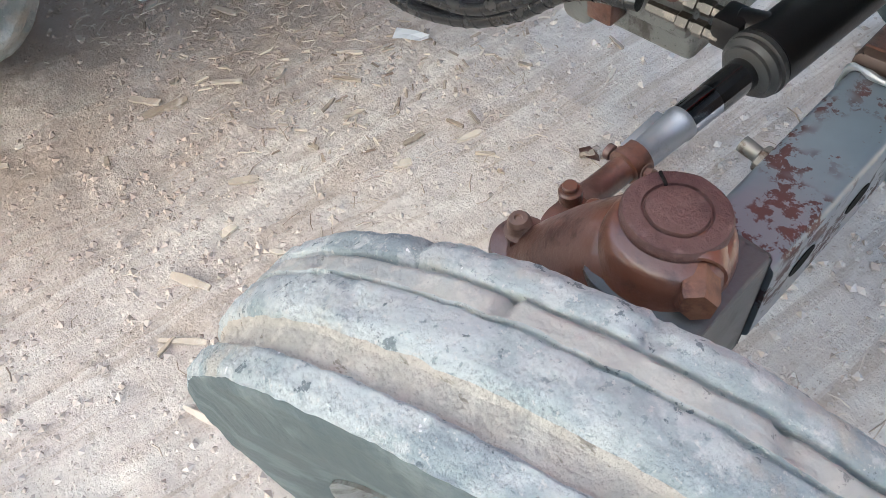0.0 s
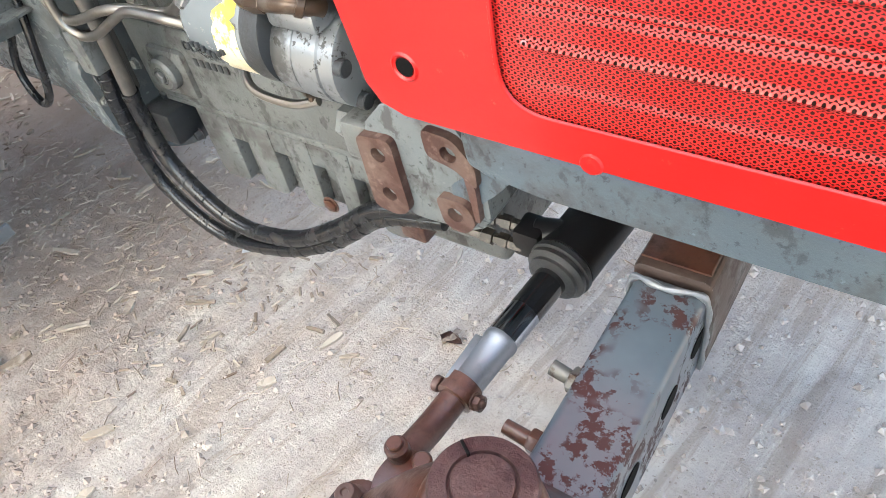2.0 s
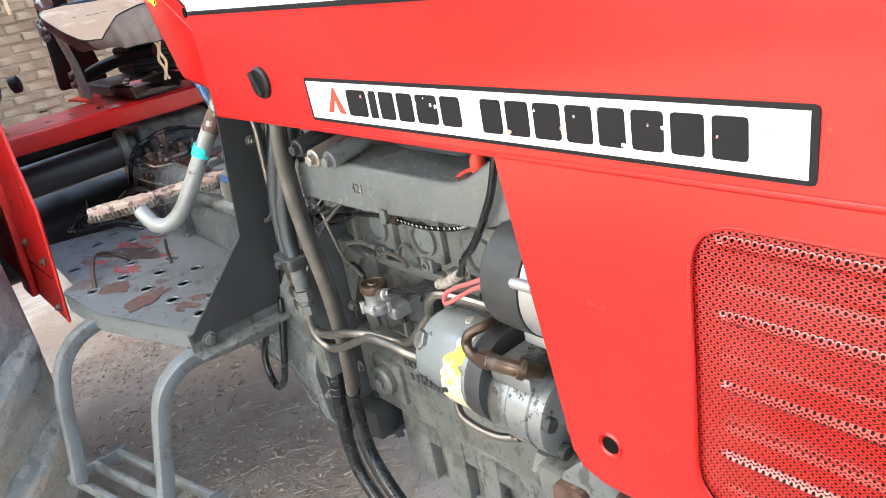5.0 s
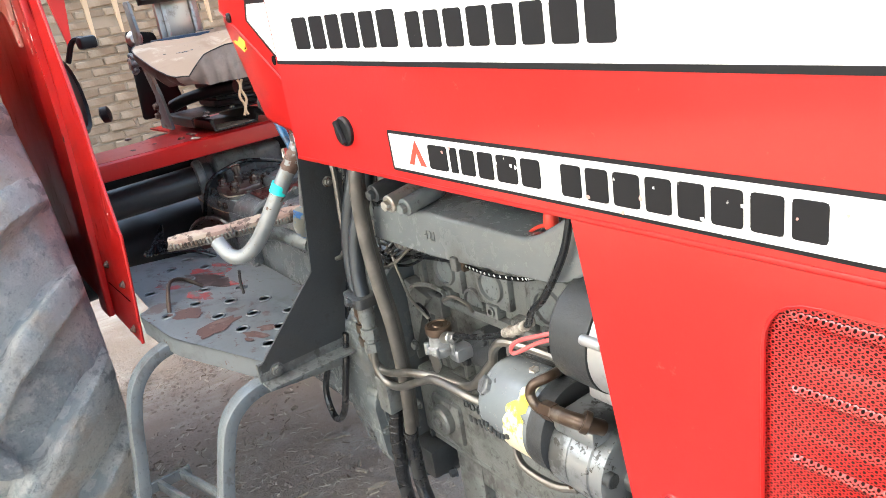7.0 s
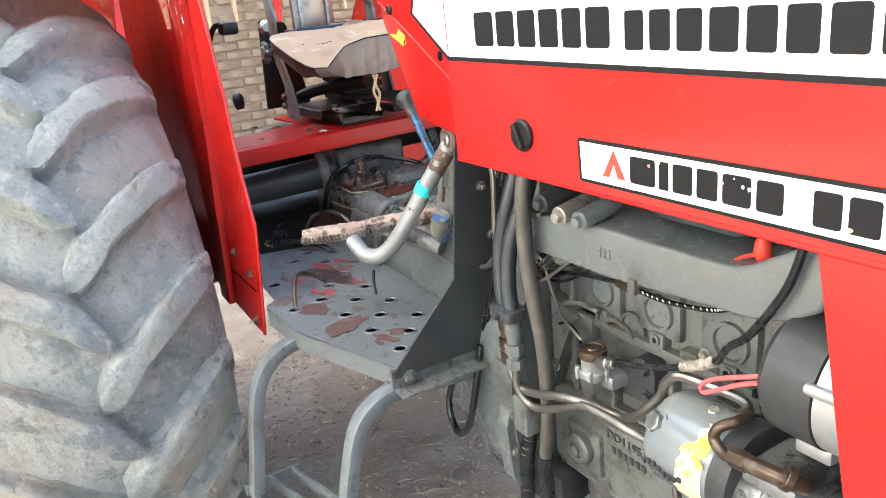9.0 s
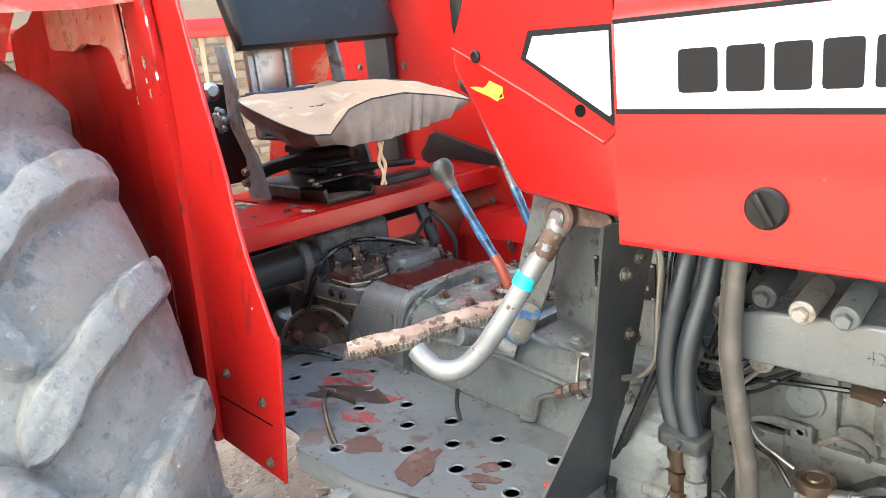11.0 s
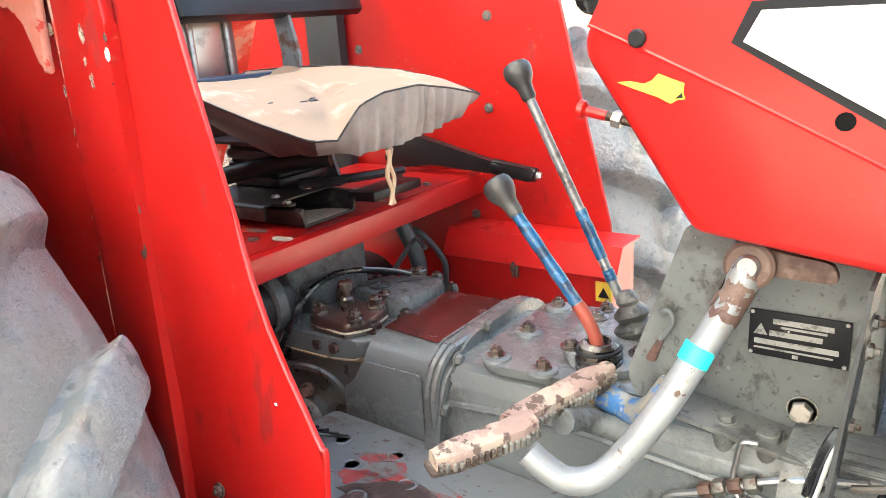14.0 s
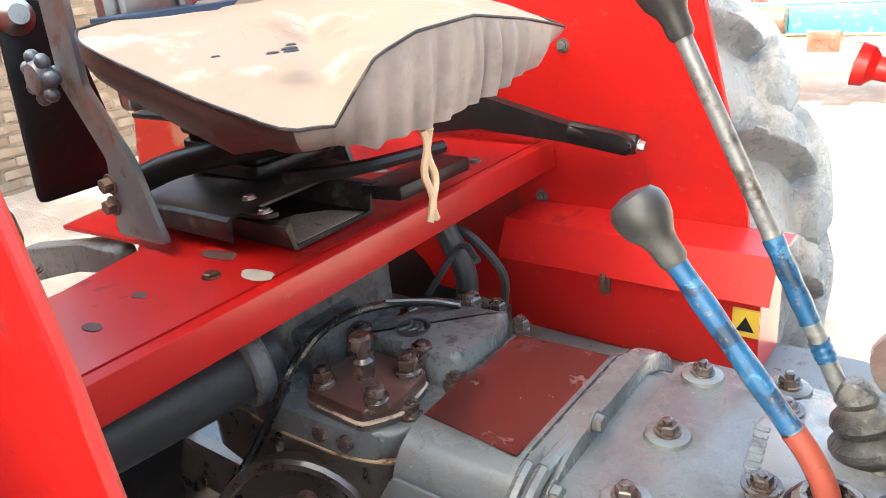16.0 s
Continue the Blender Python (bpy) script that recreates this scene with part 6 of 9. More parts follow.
def leg(pts, name="step_leg"):
    """A bent flat-sided tube."""
    path = smooth_path(pts, 6)
    bm = bm_()
    sec = round_poly([(-0.016, -0.012), (0.016, -0.012), (0.016, 0.012), (-0.016, 0.012)], 0.006, 2)
    rings = []
    n = len(path)
    for k, p in enumerate(path):
        d = (path[min(k + 1, n - 1)] - path[max(k - 1, 0)]).normalized()
        u = Vector((1, 0, 0))
        u = (u - d * u.dot(d)).normalized()
        w = d.cross(u)
        rings.append([bm.verts.new(p + u * a + w * b) for a, b in sec])
    m = len(sec)
    for a, b in zip(rings, rings[1:]):
        for j in range(m):
            bm.faces.new((a[j], a[(j + 1) % m], b[(j + 1) % m], b[j]))
    bm.faces.new(rings[0])
    bm.faces.new(rings[-1][::-1])
    return part(name, bm, GREY_LEG, STEP, smooth=50)



leg([(-0.955, -0.38, 0.787), (-0.955, -0.430, 0.789), (-0.95, -0.478, 0.778), (-0.95, -0.515, 0.742), (-0.95, -0.536, 0.68), (-0.95, -0.550, 0.60), (-0.95, -0.566, 0.515)])
leg([(-0.715, -0.30, 0.752), (-0.71, -0.358, 0.762), (-0.70, -0.405, 0.757), (-0.70, -0.438, 0.725), (-0.70, -0.460, 0.66), (-0.70, -0.478, 0.59), (-0.70, -0.505, 0.487)])
for s in range(3):
    y = 0.045 * s
    bm = bm_()
    slab(bm, [(-0.992, -0.576 + y), (-0.700, -0.509 + y), (-0.702, -0.500 + y), (-0.994, -0.567 + y)], "z", 0.486, 0.510, 0.0015)
    part("tread_bar", bm, GREY_LEG, STEP)
for x, y in ((-0.994, -0.580), (-0.698, -0.514)):
    bm = bm_()
    box(bm, (x - 0.004, y, 0.487), (x + 0.004, y + 0.118, 0.509), 0.001)
    part("end_bar", bm, GREY_LEG, STEP)

# console on the gearbox
bm = bm_()
slab(bm, [(-0.87, 0.935), (-0.872, 1.0), (-0.835, 1.16), (-0.66, 1.16), (-0.66, 0.895)], "y", -0.074, 0.12, 0.006)
CONSOLE = part("console_box", bm, GREY, tractor, "grey console box behind the engine")
bm = bm_()
box(bm, (-0.789, -0.0775, 1.008), (-0.690, -0.0745, 1.061), 0.001)
PL = part("data_plate", bm, INK, CONSOLE, "black data plate with silver bars")
for x0, x1, z0, z1, m_ in ((-0.765, -0.706, 1.047, 1.053, PLATE_BAR), (-0.757, -0.712, 1.0425, 1.0450, PLATE_BAR), (-0.768, -0.716, 1.033, 1.039, PLATE_BAR), (-0.783, -0.700, 1.022, 1.028, PLATE_BAR), (-0.783, -0.705, 1.0165, 1.0185, PLATE_BAR), (-0.744, -0.738, 1.0105, 1.0145, PLATE_BAR)):
    bm = bm_()
    box(bm, (x0, -0.0782, z0), (x1, -0.0776, z1))
    part("silver_bar", bm, m_, PL, smooth=0)
flat([(-0.784, 1.033), (-0.770, 1.033), (-0.777, 1.046)], -0.0776, PLATE_BAR, PL, "silver_mark")
for x in (-0.786, -0.694):
    for z in (1.011, 1.058):
        bm = bm_()
        lathe(bm, [(0.0025, 0), (0.002, 0.0015), (0, 0.002)], along((x, -0.0776, z), (0, -1, 0)), 8)
        part("rivet", bm, STEEL, PL)
bm = bm_()
hex_bolt(bm, (-0.730, -0.075, 0.951), (0, -1, 0), 0.021, 0.010)
lathe(bm, [(0.016, 0), (0.016, 0.002), (0, 0.002)], along((-0.730, -0.075, 0.951), (0, -1, 0)), 20)
part("console_bolt", bm, BOLT, CONSOLE)
bm = bm_()
slab(bm, [(-0.86, 0.946), (-0.69, 0.918), (-0.69, 0.912), (-0.86, 0.940)], "y", -0.135, -0.05, 0.001)
box(bm, (-0.712, -0.137, 0.885), (-0.690, -0.131, 0.918), 0.001)
part("console_bracket", bm, GREY, CONSOLE)
for x in (-0.80, -0.755):
    bm = bm_()
    hex_bolt(bm, (x, -0.11, 0.936 - (x + 0.8) * 0.16), (0, 0, 1), 0.015, 0.008)
    disc_bar(bm, (x, -0.11, 0.86), (x, -0.11, 0.936), 0.013, 14)
    part("bracket_bolt", bm, GREY_DIRTY, CONSOLE)
# pedal bracket plate and pivot
bm = bm_()
slab(bm, round_poly([(-0.785, 1.165), (-0.842, 1.165), (-0.905, 0.985), (-0.895, 0.955), (-0.86, 0.955), (-0.82, 1.04)], 0.008, 3), "y", -0.135, -0.130, 0.001)
part("pedal_bracket", bm, GREY, CONSOLE, "grey pedal bracket plate")
bm = bm_()
tube(bm, [(-0.866, -0.140, 1.066), (-0.856, -0.144, 1.070), (-0.851, -0.144, 1.060), (-0.858, -0.143, 1.044), (-0.866, -0.140, 1.034)], 0.0028, 8)
part("bracket_hook", bm, GREY_LIGHT, CONSOLE)
bm = bm_()
slab(bm, round_poly([(-0.884, 1.005), (-0.868, 1.036), (-0.862, 1.034), (-0.872, 1.003)], 0.004, 2), "y", -0.138, -0.1352, 0.001)
part("bracket_clip", bm, RUST, CONSOLE)

# brake pedal: curved silver bar with a worn pad
PEDAL = thing_part("brake_pedal", (-0.85, -0.25, 0.95))
bm = bm_()
arm = [(-0.774, -0.165, 1.140), (-0.778, -0.175, 1.118), (-0.792, -0.195, 1.085), (-0.810, -0.215, 1.045), (-0.835, -0.238, 0.995), (-0.858, -0.255, 0.958), (-0.880, -0.275, 0.935), (-0.905, -0.290, 0.932), (-0.930, -0.296, 0.945), (-0.945, -0.298, 0.957)]
tube(bm, arm, lambda t: 0.0155 if t < 0.1 else 0.0145, 14, 6)
part("pedal_arm", bm, SILVER, PEDAL, "silver-painted curved pedal arm")
bm = bm_()
tube(bm, [(-0.8025, -0.2065, 1.066), (-0.8085, -0.2135, 1.050)], 0.0158, 14, soft=False)
part("tape_band", bm, CYAN, PEDAL, "cyan tape band")
bm = bm_()
n, rows = 18, []
for i in range(9):
    c = Vector((-0.777, -0.173, 1.121)).lerp(Vector((-0.790, -0.192, 1.090)), i / 8)
    d = Vector((-0.013, -0.019, -0.031)).normalized()
    u = d.cross(Vector((0, 1, 0))).normalized()
    w = d.cross(u)
    rows.append([bm.verts.new(c + d * 0.007 * noise.noise(Vector((j * 0.9, 4.0, 0))) + (u * math.cos(j * 0.349) + w * math.sin(j * 0.349)) * 0.0159) for j in range(n)])
for i in range(8):
    for j in range(n):
        q = rows[i][j].co * 85
        if noise.noise(q) > -0.18:
            bm.faces.new((rows[i][j], rows[i][(j + 1) % n], rows[i + 1][(j + 1) % n], rows[i + 1][j]))
bmesh.ops.delete(bm, geom=[v for v in bm.verts if not v.link_faces], context="VERTS")
part("worn_patch", bm, RUST_PALE, PEDAL, "brown patch worn through the silver paint")
bm = bm_()
lathe(bm, [(0.022, 0), (0.0235, 0.003), (0.0235, 0.010), (0.020, 0.013), (0.013, 0.0135), (0.013, 0.012), (0.0, 0.012)], along((-0.771, -0.163, 1.141), (0, -1, 0.05)), 28)
part("pivot_boss", bm, RUST_PALE, PEDAL, "dull steel pivot boss")
bm = bm_()
lathe(bm, [(0.0115, 0), (0.0115, 0.003), (0.009, 0.006), (0, 0.006)], along((-0.771, -0.175, 1.142), (0, -1, 0.05)), 20)
part("pivot_pin", bm, STEEL, PEDAL, "bright pivot pin end")
bm = bm_()
slab(bm, round_poly([(-0.775, 1.157), (-0.70, 1.148), (-0.695, 1.128), (-0.77, 1.128)], 0.008, 2), "y", -0.160, -0.15, 0.002)
part("pivot_link", bm, RUST_PALE, PEDAL)


k = Mat("worn_pad_rubber", (0.29, 0.200, 0.170), 0.85, spec=0.25)
k.spots(22, 0.50, 0.60, (0.36, 0.29, 0.235), detail=8)
k.spots(12, 0.56, 0.66, (0.29, 0.125, 0.115), top=0.7)
k.spots(48, 0.54, 0.60, (0.075, 0.050, 0.042), top=0.85, detail=8)
PAD = k.bump(k.noise(90, 6), 0.004, 0.8).done()
k = Mat("grimy_pad_steel", (0.26, 0.25, 0.22), 0.5, 0.4)
k.spots(25, 0.48, 0.60, (0.07, 0.05, 0.04), 0.7, detail=8)
PAD_STEEL = k.done()


def pedal_pad(a, b, w, lean):
    """A steel plate with a worn rubber tread whose front edge is cut into teeth, from a to b."""
    a, b = Vector(a), Vector(b)
    d = b - a
    L = d.length
    along_ = d.normalized()
    side = along_.cross(Vector((0, 0, 1))).normalized()
    up = side.cross(along_).normalized()
    m = Matrix((along_, side, up)).transposed().to_4x4()
    m.translation = a
    m = m @ Matrix.Rotation(lean, 4, "X")

    def put(bm):
        bmesh.ops.transform(bm, matrix=m, verts=bm.verts)
        return bm

    bm = bm_()
    n, rows = 30, []
    for i in range(n + 1):
        t = i / n
        taper = 1 - 0.42 * max(0.0, abs(t - 0.5) - 0.32) / 0.18
        row = []
        for s, h in ((-1.0, -0.004), (-1.0, 0.006), (-0.72, 0.012), (-0.2, 0.0135), (0.3, 0.0135), (0.78, 0.0115), (1.0, 0.005), (1.0, -0.004)):
            wear = 0.0022 * noise.noise(Vector((t * L * 90, s * 2.5, w * 70)))
            row.append(bm.verts.new((t * L, s * w * taper + 0.0015 * noise.noise(Vector((t * 14, s, 3.0))), h + (wear if h > 0 else 0))))
        rows.append(row)
    for r, s in zip(rows, rows[1:]):
        for j in range(7):
            bm.faces.new((r[j], r[j + 1], s[j + 1], s[j]))
        bm.faces.new((r[7], r[0], s[0], s[7]))
    bm.faces.new(rows[0][::-1])
    bm.faces.new(rows[-1])
    P = part("pedal_pad", put(bm), PAD, PEDAL, "worn cream and pink rubber pedal pad", smooth=40)
    bm = bm_()
    slab(bm, round_poly([(-0.006, -w * 0.75), (L * 0.2, -w * 1.06), (L * 0.8, -w * 1.06), (L + 0.004, -w * 0.75), (L + 0.004, w * 0.75), (L * 0.8, w * 1.06), (L * 0.2, w * 1.06), (-0.006, w * 0.75)], 0.004, 2), "z", -0.0095, -0.0042, 0.0008)
    part("pad_plate", put(bm), PAD_STEEL, PEDAL, "grimy steel plate under the pad")
    count = int(L / 0.0068)
    for i in range(count):
        t = (i + 0.5) / count
        taper = 1 - 0.42 * max(0.0, abs(t - 0.5) - 0.32) / 0.18
        bm = bm_()
        box(bm, (t * L - 0.0022, w * taper - 0.001, -0.006), (t * L + 0.0022, w * taper + 0.0042, 0.0055), 0.0008, 1)
        link("pad_tooth", mesh_of("pad_tooth", put(bm), PAD_STEEL, 30), P)


pedal_pad((-1.014, -0.368, 0.962), (-0.957, -0.262, 0.966), 0.0150, -0.25)
pedal_pad((-0.990, -0.268, 0.958), (-0.940, -0.105, 0.962), 0.016, -0.25)
bm = bm_()
tube(bm, [(-0.90, -0.135, 0.905), (-0.93, -0.15, 0.915), (-0.945, -0.17, 0.93), (-0.95, -0.21, 0.945)], 0.015, 12)
part("second_arm", bm, GREY_LIGHT, PEDAL)
bm = bm_()
tube(bm, [(-0.845, -0.160, 0.99), (-0.868, -0.155, 0.955), (-0.90, -0.13, 0.932), (-0.945, -0.115, 0.935)], 0.0165, 12)
k = Mat("tape_wrapped_steel", (0.21, 0.20, 0.17), 0.35, coat=0.2)
k.spots(26, 0.50, 0.55, (0.03, 0.12, 0.30), 0.35, detail=5)
k.spots(40, 0.60, 0.68, (0.55, 0.55, 0.52), 0.3)
k.spots(26, 0.60, 0.66, (0.10, 0.07, 0.05), 0.6)
part("wrapped_arm", bm, k.done(), PEDAL, "steel pedal arm wrapped in blue and tan tape")
bm = bm_()
tube(bm, [(-0.945, -0.115, 0.9352), (-0.958, -0.112, 0.937)], 0.0172, 12, soft=False)
k = Mat("yellow_brown_tape", (0.45, 0.33, 0.14), 0.5)
k.spots(60, 0.5, 0.65, (0.2, 0.15, 0.1))
part("tape_end", bm, k.done(), PEDAL)
bm = bm_()
tube(bm, [(-0.862, -0.30, 0.918), (-0.865, -0.302, 0.895), (-0.86, -0.303, 0.872)], 0.003, 6)
part("frayed_string", bm, BLACK, PEDAL)

# brake rods near the shield
RODS = thing_part("brake_rods", (-0.76, -0.1, 0.87))
bm = bm_()
tube(bm, [(-0.655, -0.147, 0.925), (-0.689, -0.146, 0.917), (-0.74, -0.145, 0.900), (-0.785, -0.145, 0.876)], 0.0045, 8)
part("rod", bm, STEEL, RODS)
bm = bm_()
tube(bm, [(-0.785, -0.145, 0.874), (-0.82, -0.145, 0.858), (-0.848, -0.145, 0.845), (-0.858, -0.145, 0.832), (-0.862, -0.145, 0.812), (-0.870, -0.145, 0.801), (-0.895, -0.143, 0.795)], 0.0045, 8)
part("rod", bm, STEEL, RODS)
for j, (a, z, d) in enumerate(((-0.755, 0.892, 0.0105), (-0.772, 0.884, 0.0085), (-0.788, 0.876, 0.0100), (-0.803, 0.868, 0.0090))):
    bm = bm_()
    lathe(bm, [(d * 0.9, 0), (d, 0.002), (d, 0.012), (d * 0.9, 0.014)], along((a, -0.145, z), (-1, 0, -0.48)), 6)
    part("adjuster_nut", bm, RUST_PALE if j % 2 else BOLT_OLD, RODS, "rusty rod adjuster nut")
bm = bm_()
tube(bm, [(-0.760, -0.137, 0.934), (-0.776, -0.138, 0.930), (-0.781, -0.139, 0.905), (-0.782, -0.142, 0.882), (-0.772, -0.150, 0.868), (-0.764, -0.150, 0.874)], 0.0030, 8)
part("rod_hook", bm, STEEL, RODS, "bent wire hook holding the rod")
for j, mat in enumerate((DECAL, HOSE_BLUE, HOSE, DECAL)):
    bm = bm_()
    tube(bm, [(-0.680 - 0.003 * j, -0.150 + 0.004 * j, 0.975), (-0.690 - 0.003 * j, -0.157 + 0.004 * j, 0.95), (-0.698 - 0.004 * j, -0.160 + 0.004 * j, 0.91), (-0.710 - 0.004 * j, -0.160 + 0.003 * j, 0.855), (-0.722 - 0.004 * j, -0.158, 0.80)], 0.0024 if j != 2 else 0.006, 6)
    part("loose_wire", bm, mat, RODS)
# gearbox
k = Mat("oily_bolt_head", (0.050, 0.034, 0.028), 0.26, coat=0.5)
k.spots(60, 0.5, 0.7, (0.13, 0.11, 0.10), 0.4, top=0.7)
OILY = k.done()
bm = bm_()
slab(bm, round_poly([(-0.125, 0.52), (-0.135, 0.80), (-0.132, 0.890), (-0.108, 0.925), (0.12, 0.925), (0.16, 0.895), (0.175, 0.80), (0.165, 0.52)], 0.02, 3), "x", -1.17, -0.70, 0.01)
GEAR = part("gearbox_housing", bm, GREY_TRANS, tractor, "grey cast gearbox housing", smooth=40)
bm = bm_()
slab(bm, round_poly([(-0.150, 0.55), (-0.160, 0.80), (-0.135, 0.905), (-0.06, 0.945), (0.12, 0.945), (0.18, 0.905), (0.20, 0.80), (0.19, 0.55)], 0.025, 3), "x", -1.195, -1.170, 0.004)
part("rear_flange", bm, GREY_TRANS, GEAR, smooth=40)
bm = bm_()
tube(bm, [(-1.165, -0.131, 0.872), (-1.0, -0.131, 0.885), (-0.85, -0.131, 0.876), (-0.70, -0.131, 0.86)], 0.006, 8)
part("casting_seam", bm, GREY_TRANS, GEAR)
bm = bm_()
slab(bm, round_poly([(-1.142, 0.132), (-1.146, -0.05), (-1.122, -0.116), (-0.90, -0.100), (-0.90, 0.135)], [0.02, 0.03, 0.03, 0.01, 0.01], 4), "z", 0.925, 0.937, 0.003)
part("gearbox_lid", bm, GREY_TRANS, GEAR, "grey gearbox lid")
for x, y in ((-1.110, 0.0), (-1.108, -0.092), (-1.034, -0.098), (-1.115, 0.105), (-0.95, -0.098), (-1.04, 0.12)):
    bm = bm_()
    lathe(bm, [(0.021, 0.0), (0.0195, 0.004), (0.016, 0.0055), (0.0, 0.0055)], Matrix.Translation((x, y, 0.9365)), 20)
    part("bolt_boss", bm, GREY_TRANS, GEAR)
    bm = bm_()
    hex_bolt(bm, (x, y, 0.942), (0, 0, 1), 0.016, 0.010, 0.004)
    part("lid_bolt", bm, OILY, GEAR)
for y, z in ((-0.140, 0.865), (-0.155, 0.80), (-0.155, 0.72), (-0.10, 0.925), (-0.02, 0.945)):
    bm = bm_()
    hex_bolt(bm, (-1.17, y, z), (1, 0, 0), 0.015, 0.010)
    part("housing_bolt", bm, GREY_DIRTY, GEAR)
# flat floor beyond the gearbox
bm = bm_()
slab(bm, [(-0.75, 0.16), (-1.42, 0.16), (-1.42, 0.43), (-0.75, 0.43)], "z", 0.801, 0.806)
FLOOR2 = part("floor_plate", bm, GREY_PLAT, tractor, "grey floor plate")
for x, y in ((-1.16, 0.21), (-1.08, 0.2), (-1.02, 0.26), (-0.94, 0.22), (-0.87, 0.27)):
    bm = bm_()
    lathe(bm, [(0.0, 0), (0.012, 0), (0.012, 0.0008), (0, 0.0008)], Matrix.Translation((x, y, 0.8062)), 14)
    part("floor_hole", bm, DARK, FLOOR2)


# ---- tractor: levers, rear axle, seat, fenders, wheels ----
LEV = thing_part("gear_levers", (-1.0, 0.0, 0.94))


k = Mat("worn_lever_grey", (0.20, 0.21, 0.215), 0.42, 0.4)
k.spots(40, 0.5, 0.64, (0.09, 0.08, 0.07), 0.5)
k.spots(18, 0.56, 0.66, (0.32, 0.32, 0.31), 0.35)
LEVER_GREY = k.done()
k = Mat("dusty_knob_rubber", (0.030, 0.031, 0.032), 0.42)
k.spots(25, 0.46, 0.66, (0.10, 0.10, 0.097), 0.6, top=0.7)
KNOB = k.done()
k = Mat("dusty_boot_rubber", (0.045, 0.045, 0.043), 0.34, coat=0.2)
k.spots(25, 0.44, 0.60, (0.17, 0.17, 0.16), 0.5, top=0.75, detail=7)
k.spots(60, 0.52, 0.60, (0.02, 0.02, 0.02), 0.3, top=0.8, detail=7)
BOOT = k.bump(k.noise(60, 6, 0.7), 0.006, 0.8).done()


def lever(path, knob_at, knob_way, name, tape):
    bm = bm_()
    tube(bm, path, 0.0072, 12, 6)
    part(name, bm, LEVER_GREY, LEV)
    bm = bm_()
    lathe(bm, [(0.0085, -0.026), (0.0105, -0.022), (0.0110, -0.010), (0.0125, -0.004), (0.0180, 0.005), (0.0205, 0.014), (0.0200, 0.023), (0.0160, 0.029), (0.006, 0.032), (0.0, 0.032)], along(knob_at, knob_way), 24)
    part("lever_knob", bm, KNOB, LEV, "black rubber gear knob")
    for a, b in tape:
        bm = bm_()
        n = 14
        pts = [Vector(a).lerp(Vector(b), j / n) for j in range(n + 1)]
        tube(bm, pts, lambda t: 0.0083 + 0.0004 * math.sin(t * 70), 12, soft=False)
        part("tape_wrap", bm, BLUE, LEV, "bright blue tape wrap")


A0, A1 = Vector((-0.985, 0.045, 0.99)), Vector((-1.136, 0.055, 1.290))
lever([A0, A0.lerp(A1, 0.5), A1], A1, A1 - A0, "gear_lever", [(A0.lerp(A1, 0.10), A0.lerp(A1, 0.15)), (A0.lerp(A1, 0.20), A0.lerp(A1, 0.42))])
B0, B1 = Vector((-0.990, -0.065, 1.012)), Vector((-1.098, -0.066, 1.155))
lever([Vector((-0.970, -0.063, 0.945)), Vector((-0.973, -0.064, 0.972)), B0, B0.lerp(B1, 0.5), B1], B1, B1 - B0, "range_lever", [(B0.lerp(B1, 0.10), B1)])
bm = bm_()
tube(bm, [(-0.970, -0.063, 0.945), (-0.9725, -0.064, 0.970), (-0.979, -0.065, 0.992), B0, B0.lerp(B1, 0.09)], 0.0090, 12, 5)
k = Mat("orange_red_paint", (0.28, 0.055, 0.035), 0.5)
k.spots(60, 0.50, 0.60, (0.16, 0.05, 0.035), 0.6, top=0.8, detail=6)
part("lever_foot", bm, k.done(), LEV, "orange-red painted lever foot")
k = Mat("black_grease", (0.020, 0.017, 0.014), 0.22, 0.3, coat=0.4)
k.spots(40, 0.50, 0.58, (0.15, 0.14, 0.125), 0.25, detail=8)
OILY_SOCKET = k.bump(k.noise(90, 5), 0.004, 0.8).done()
# rubber boots
bm = bm_()
lathe(bm, [(0.030, 0.0), (0.034, 0.006), (0.026, 0.014), (0.031, 0.022), (0.030, 0.028), (0.020, 0.036), (0.025, 0.044), (0.023, 0.050), (0.014, 0.058), (0.017, 0.064), (0.012, 0.074), (0.0085, 0.078)], along((-0.955, 0.040, 0.935), (-0.35, 0.05, 1)), 24)
part("lever_boot", bm, BOOT, LEV, "ribbed black rubber boot")
bm = bm_()
lathe(bm, [(0.036, 0.0), (0.036, 0.016), (0.031, 0.020), (0.033, 0.028), (0.029, 0.032), (0.030, 0.040), (0.024, 0.046), (0.019, 0.046), (0.017, 0.036), (0.0, 0.036)], along((-0.972, -0.062, 0.940), (0, 0, 1)) @ Matrix.Scale(0.84, 4), 24)
part("lever_socket", bm, OILY_SOCKET, LEV, "oily lever socket with a coil")
bm = bm_()
coil = [(-0.972 + 0.028 * math.cos(a), -0.062 + 0.028 * math.sin(a), 0.948 + 0.0018 * a) for a in np.linspace(0, 13, 60)]
tube(bm, coil, 0.0028, 6, soft=False)
part("coil_spring", bm, BLACK, LEV)
bm = bm_()
slab(bm, round_poly([(-1.034, -0.053), (-1.050, 0.063), (-0.999, 0.112), (-0.928, 0.080), (-0.922, -0.068), (-0.965, -0.095)], 0.028, 5), "z", 0.937, 0.950, 0.003)
BASE = part("lever_base", bm, paint_grey("grey_lid_paint", (0.17, 0.185, 0.195), (0.05, 0.038, 0.03), 0.6, rough=0.28, coat=0.5), LEV, "pale grey lever base plate with cast figures")
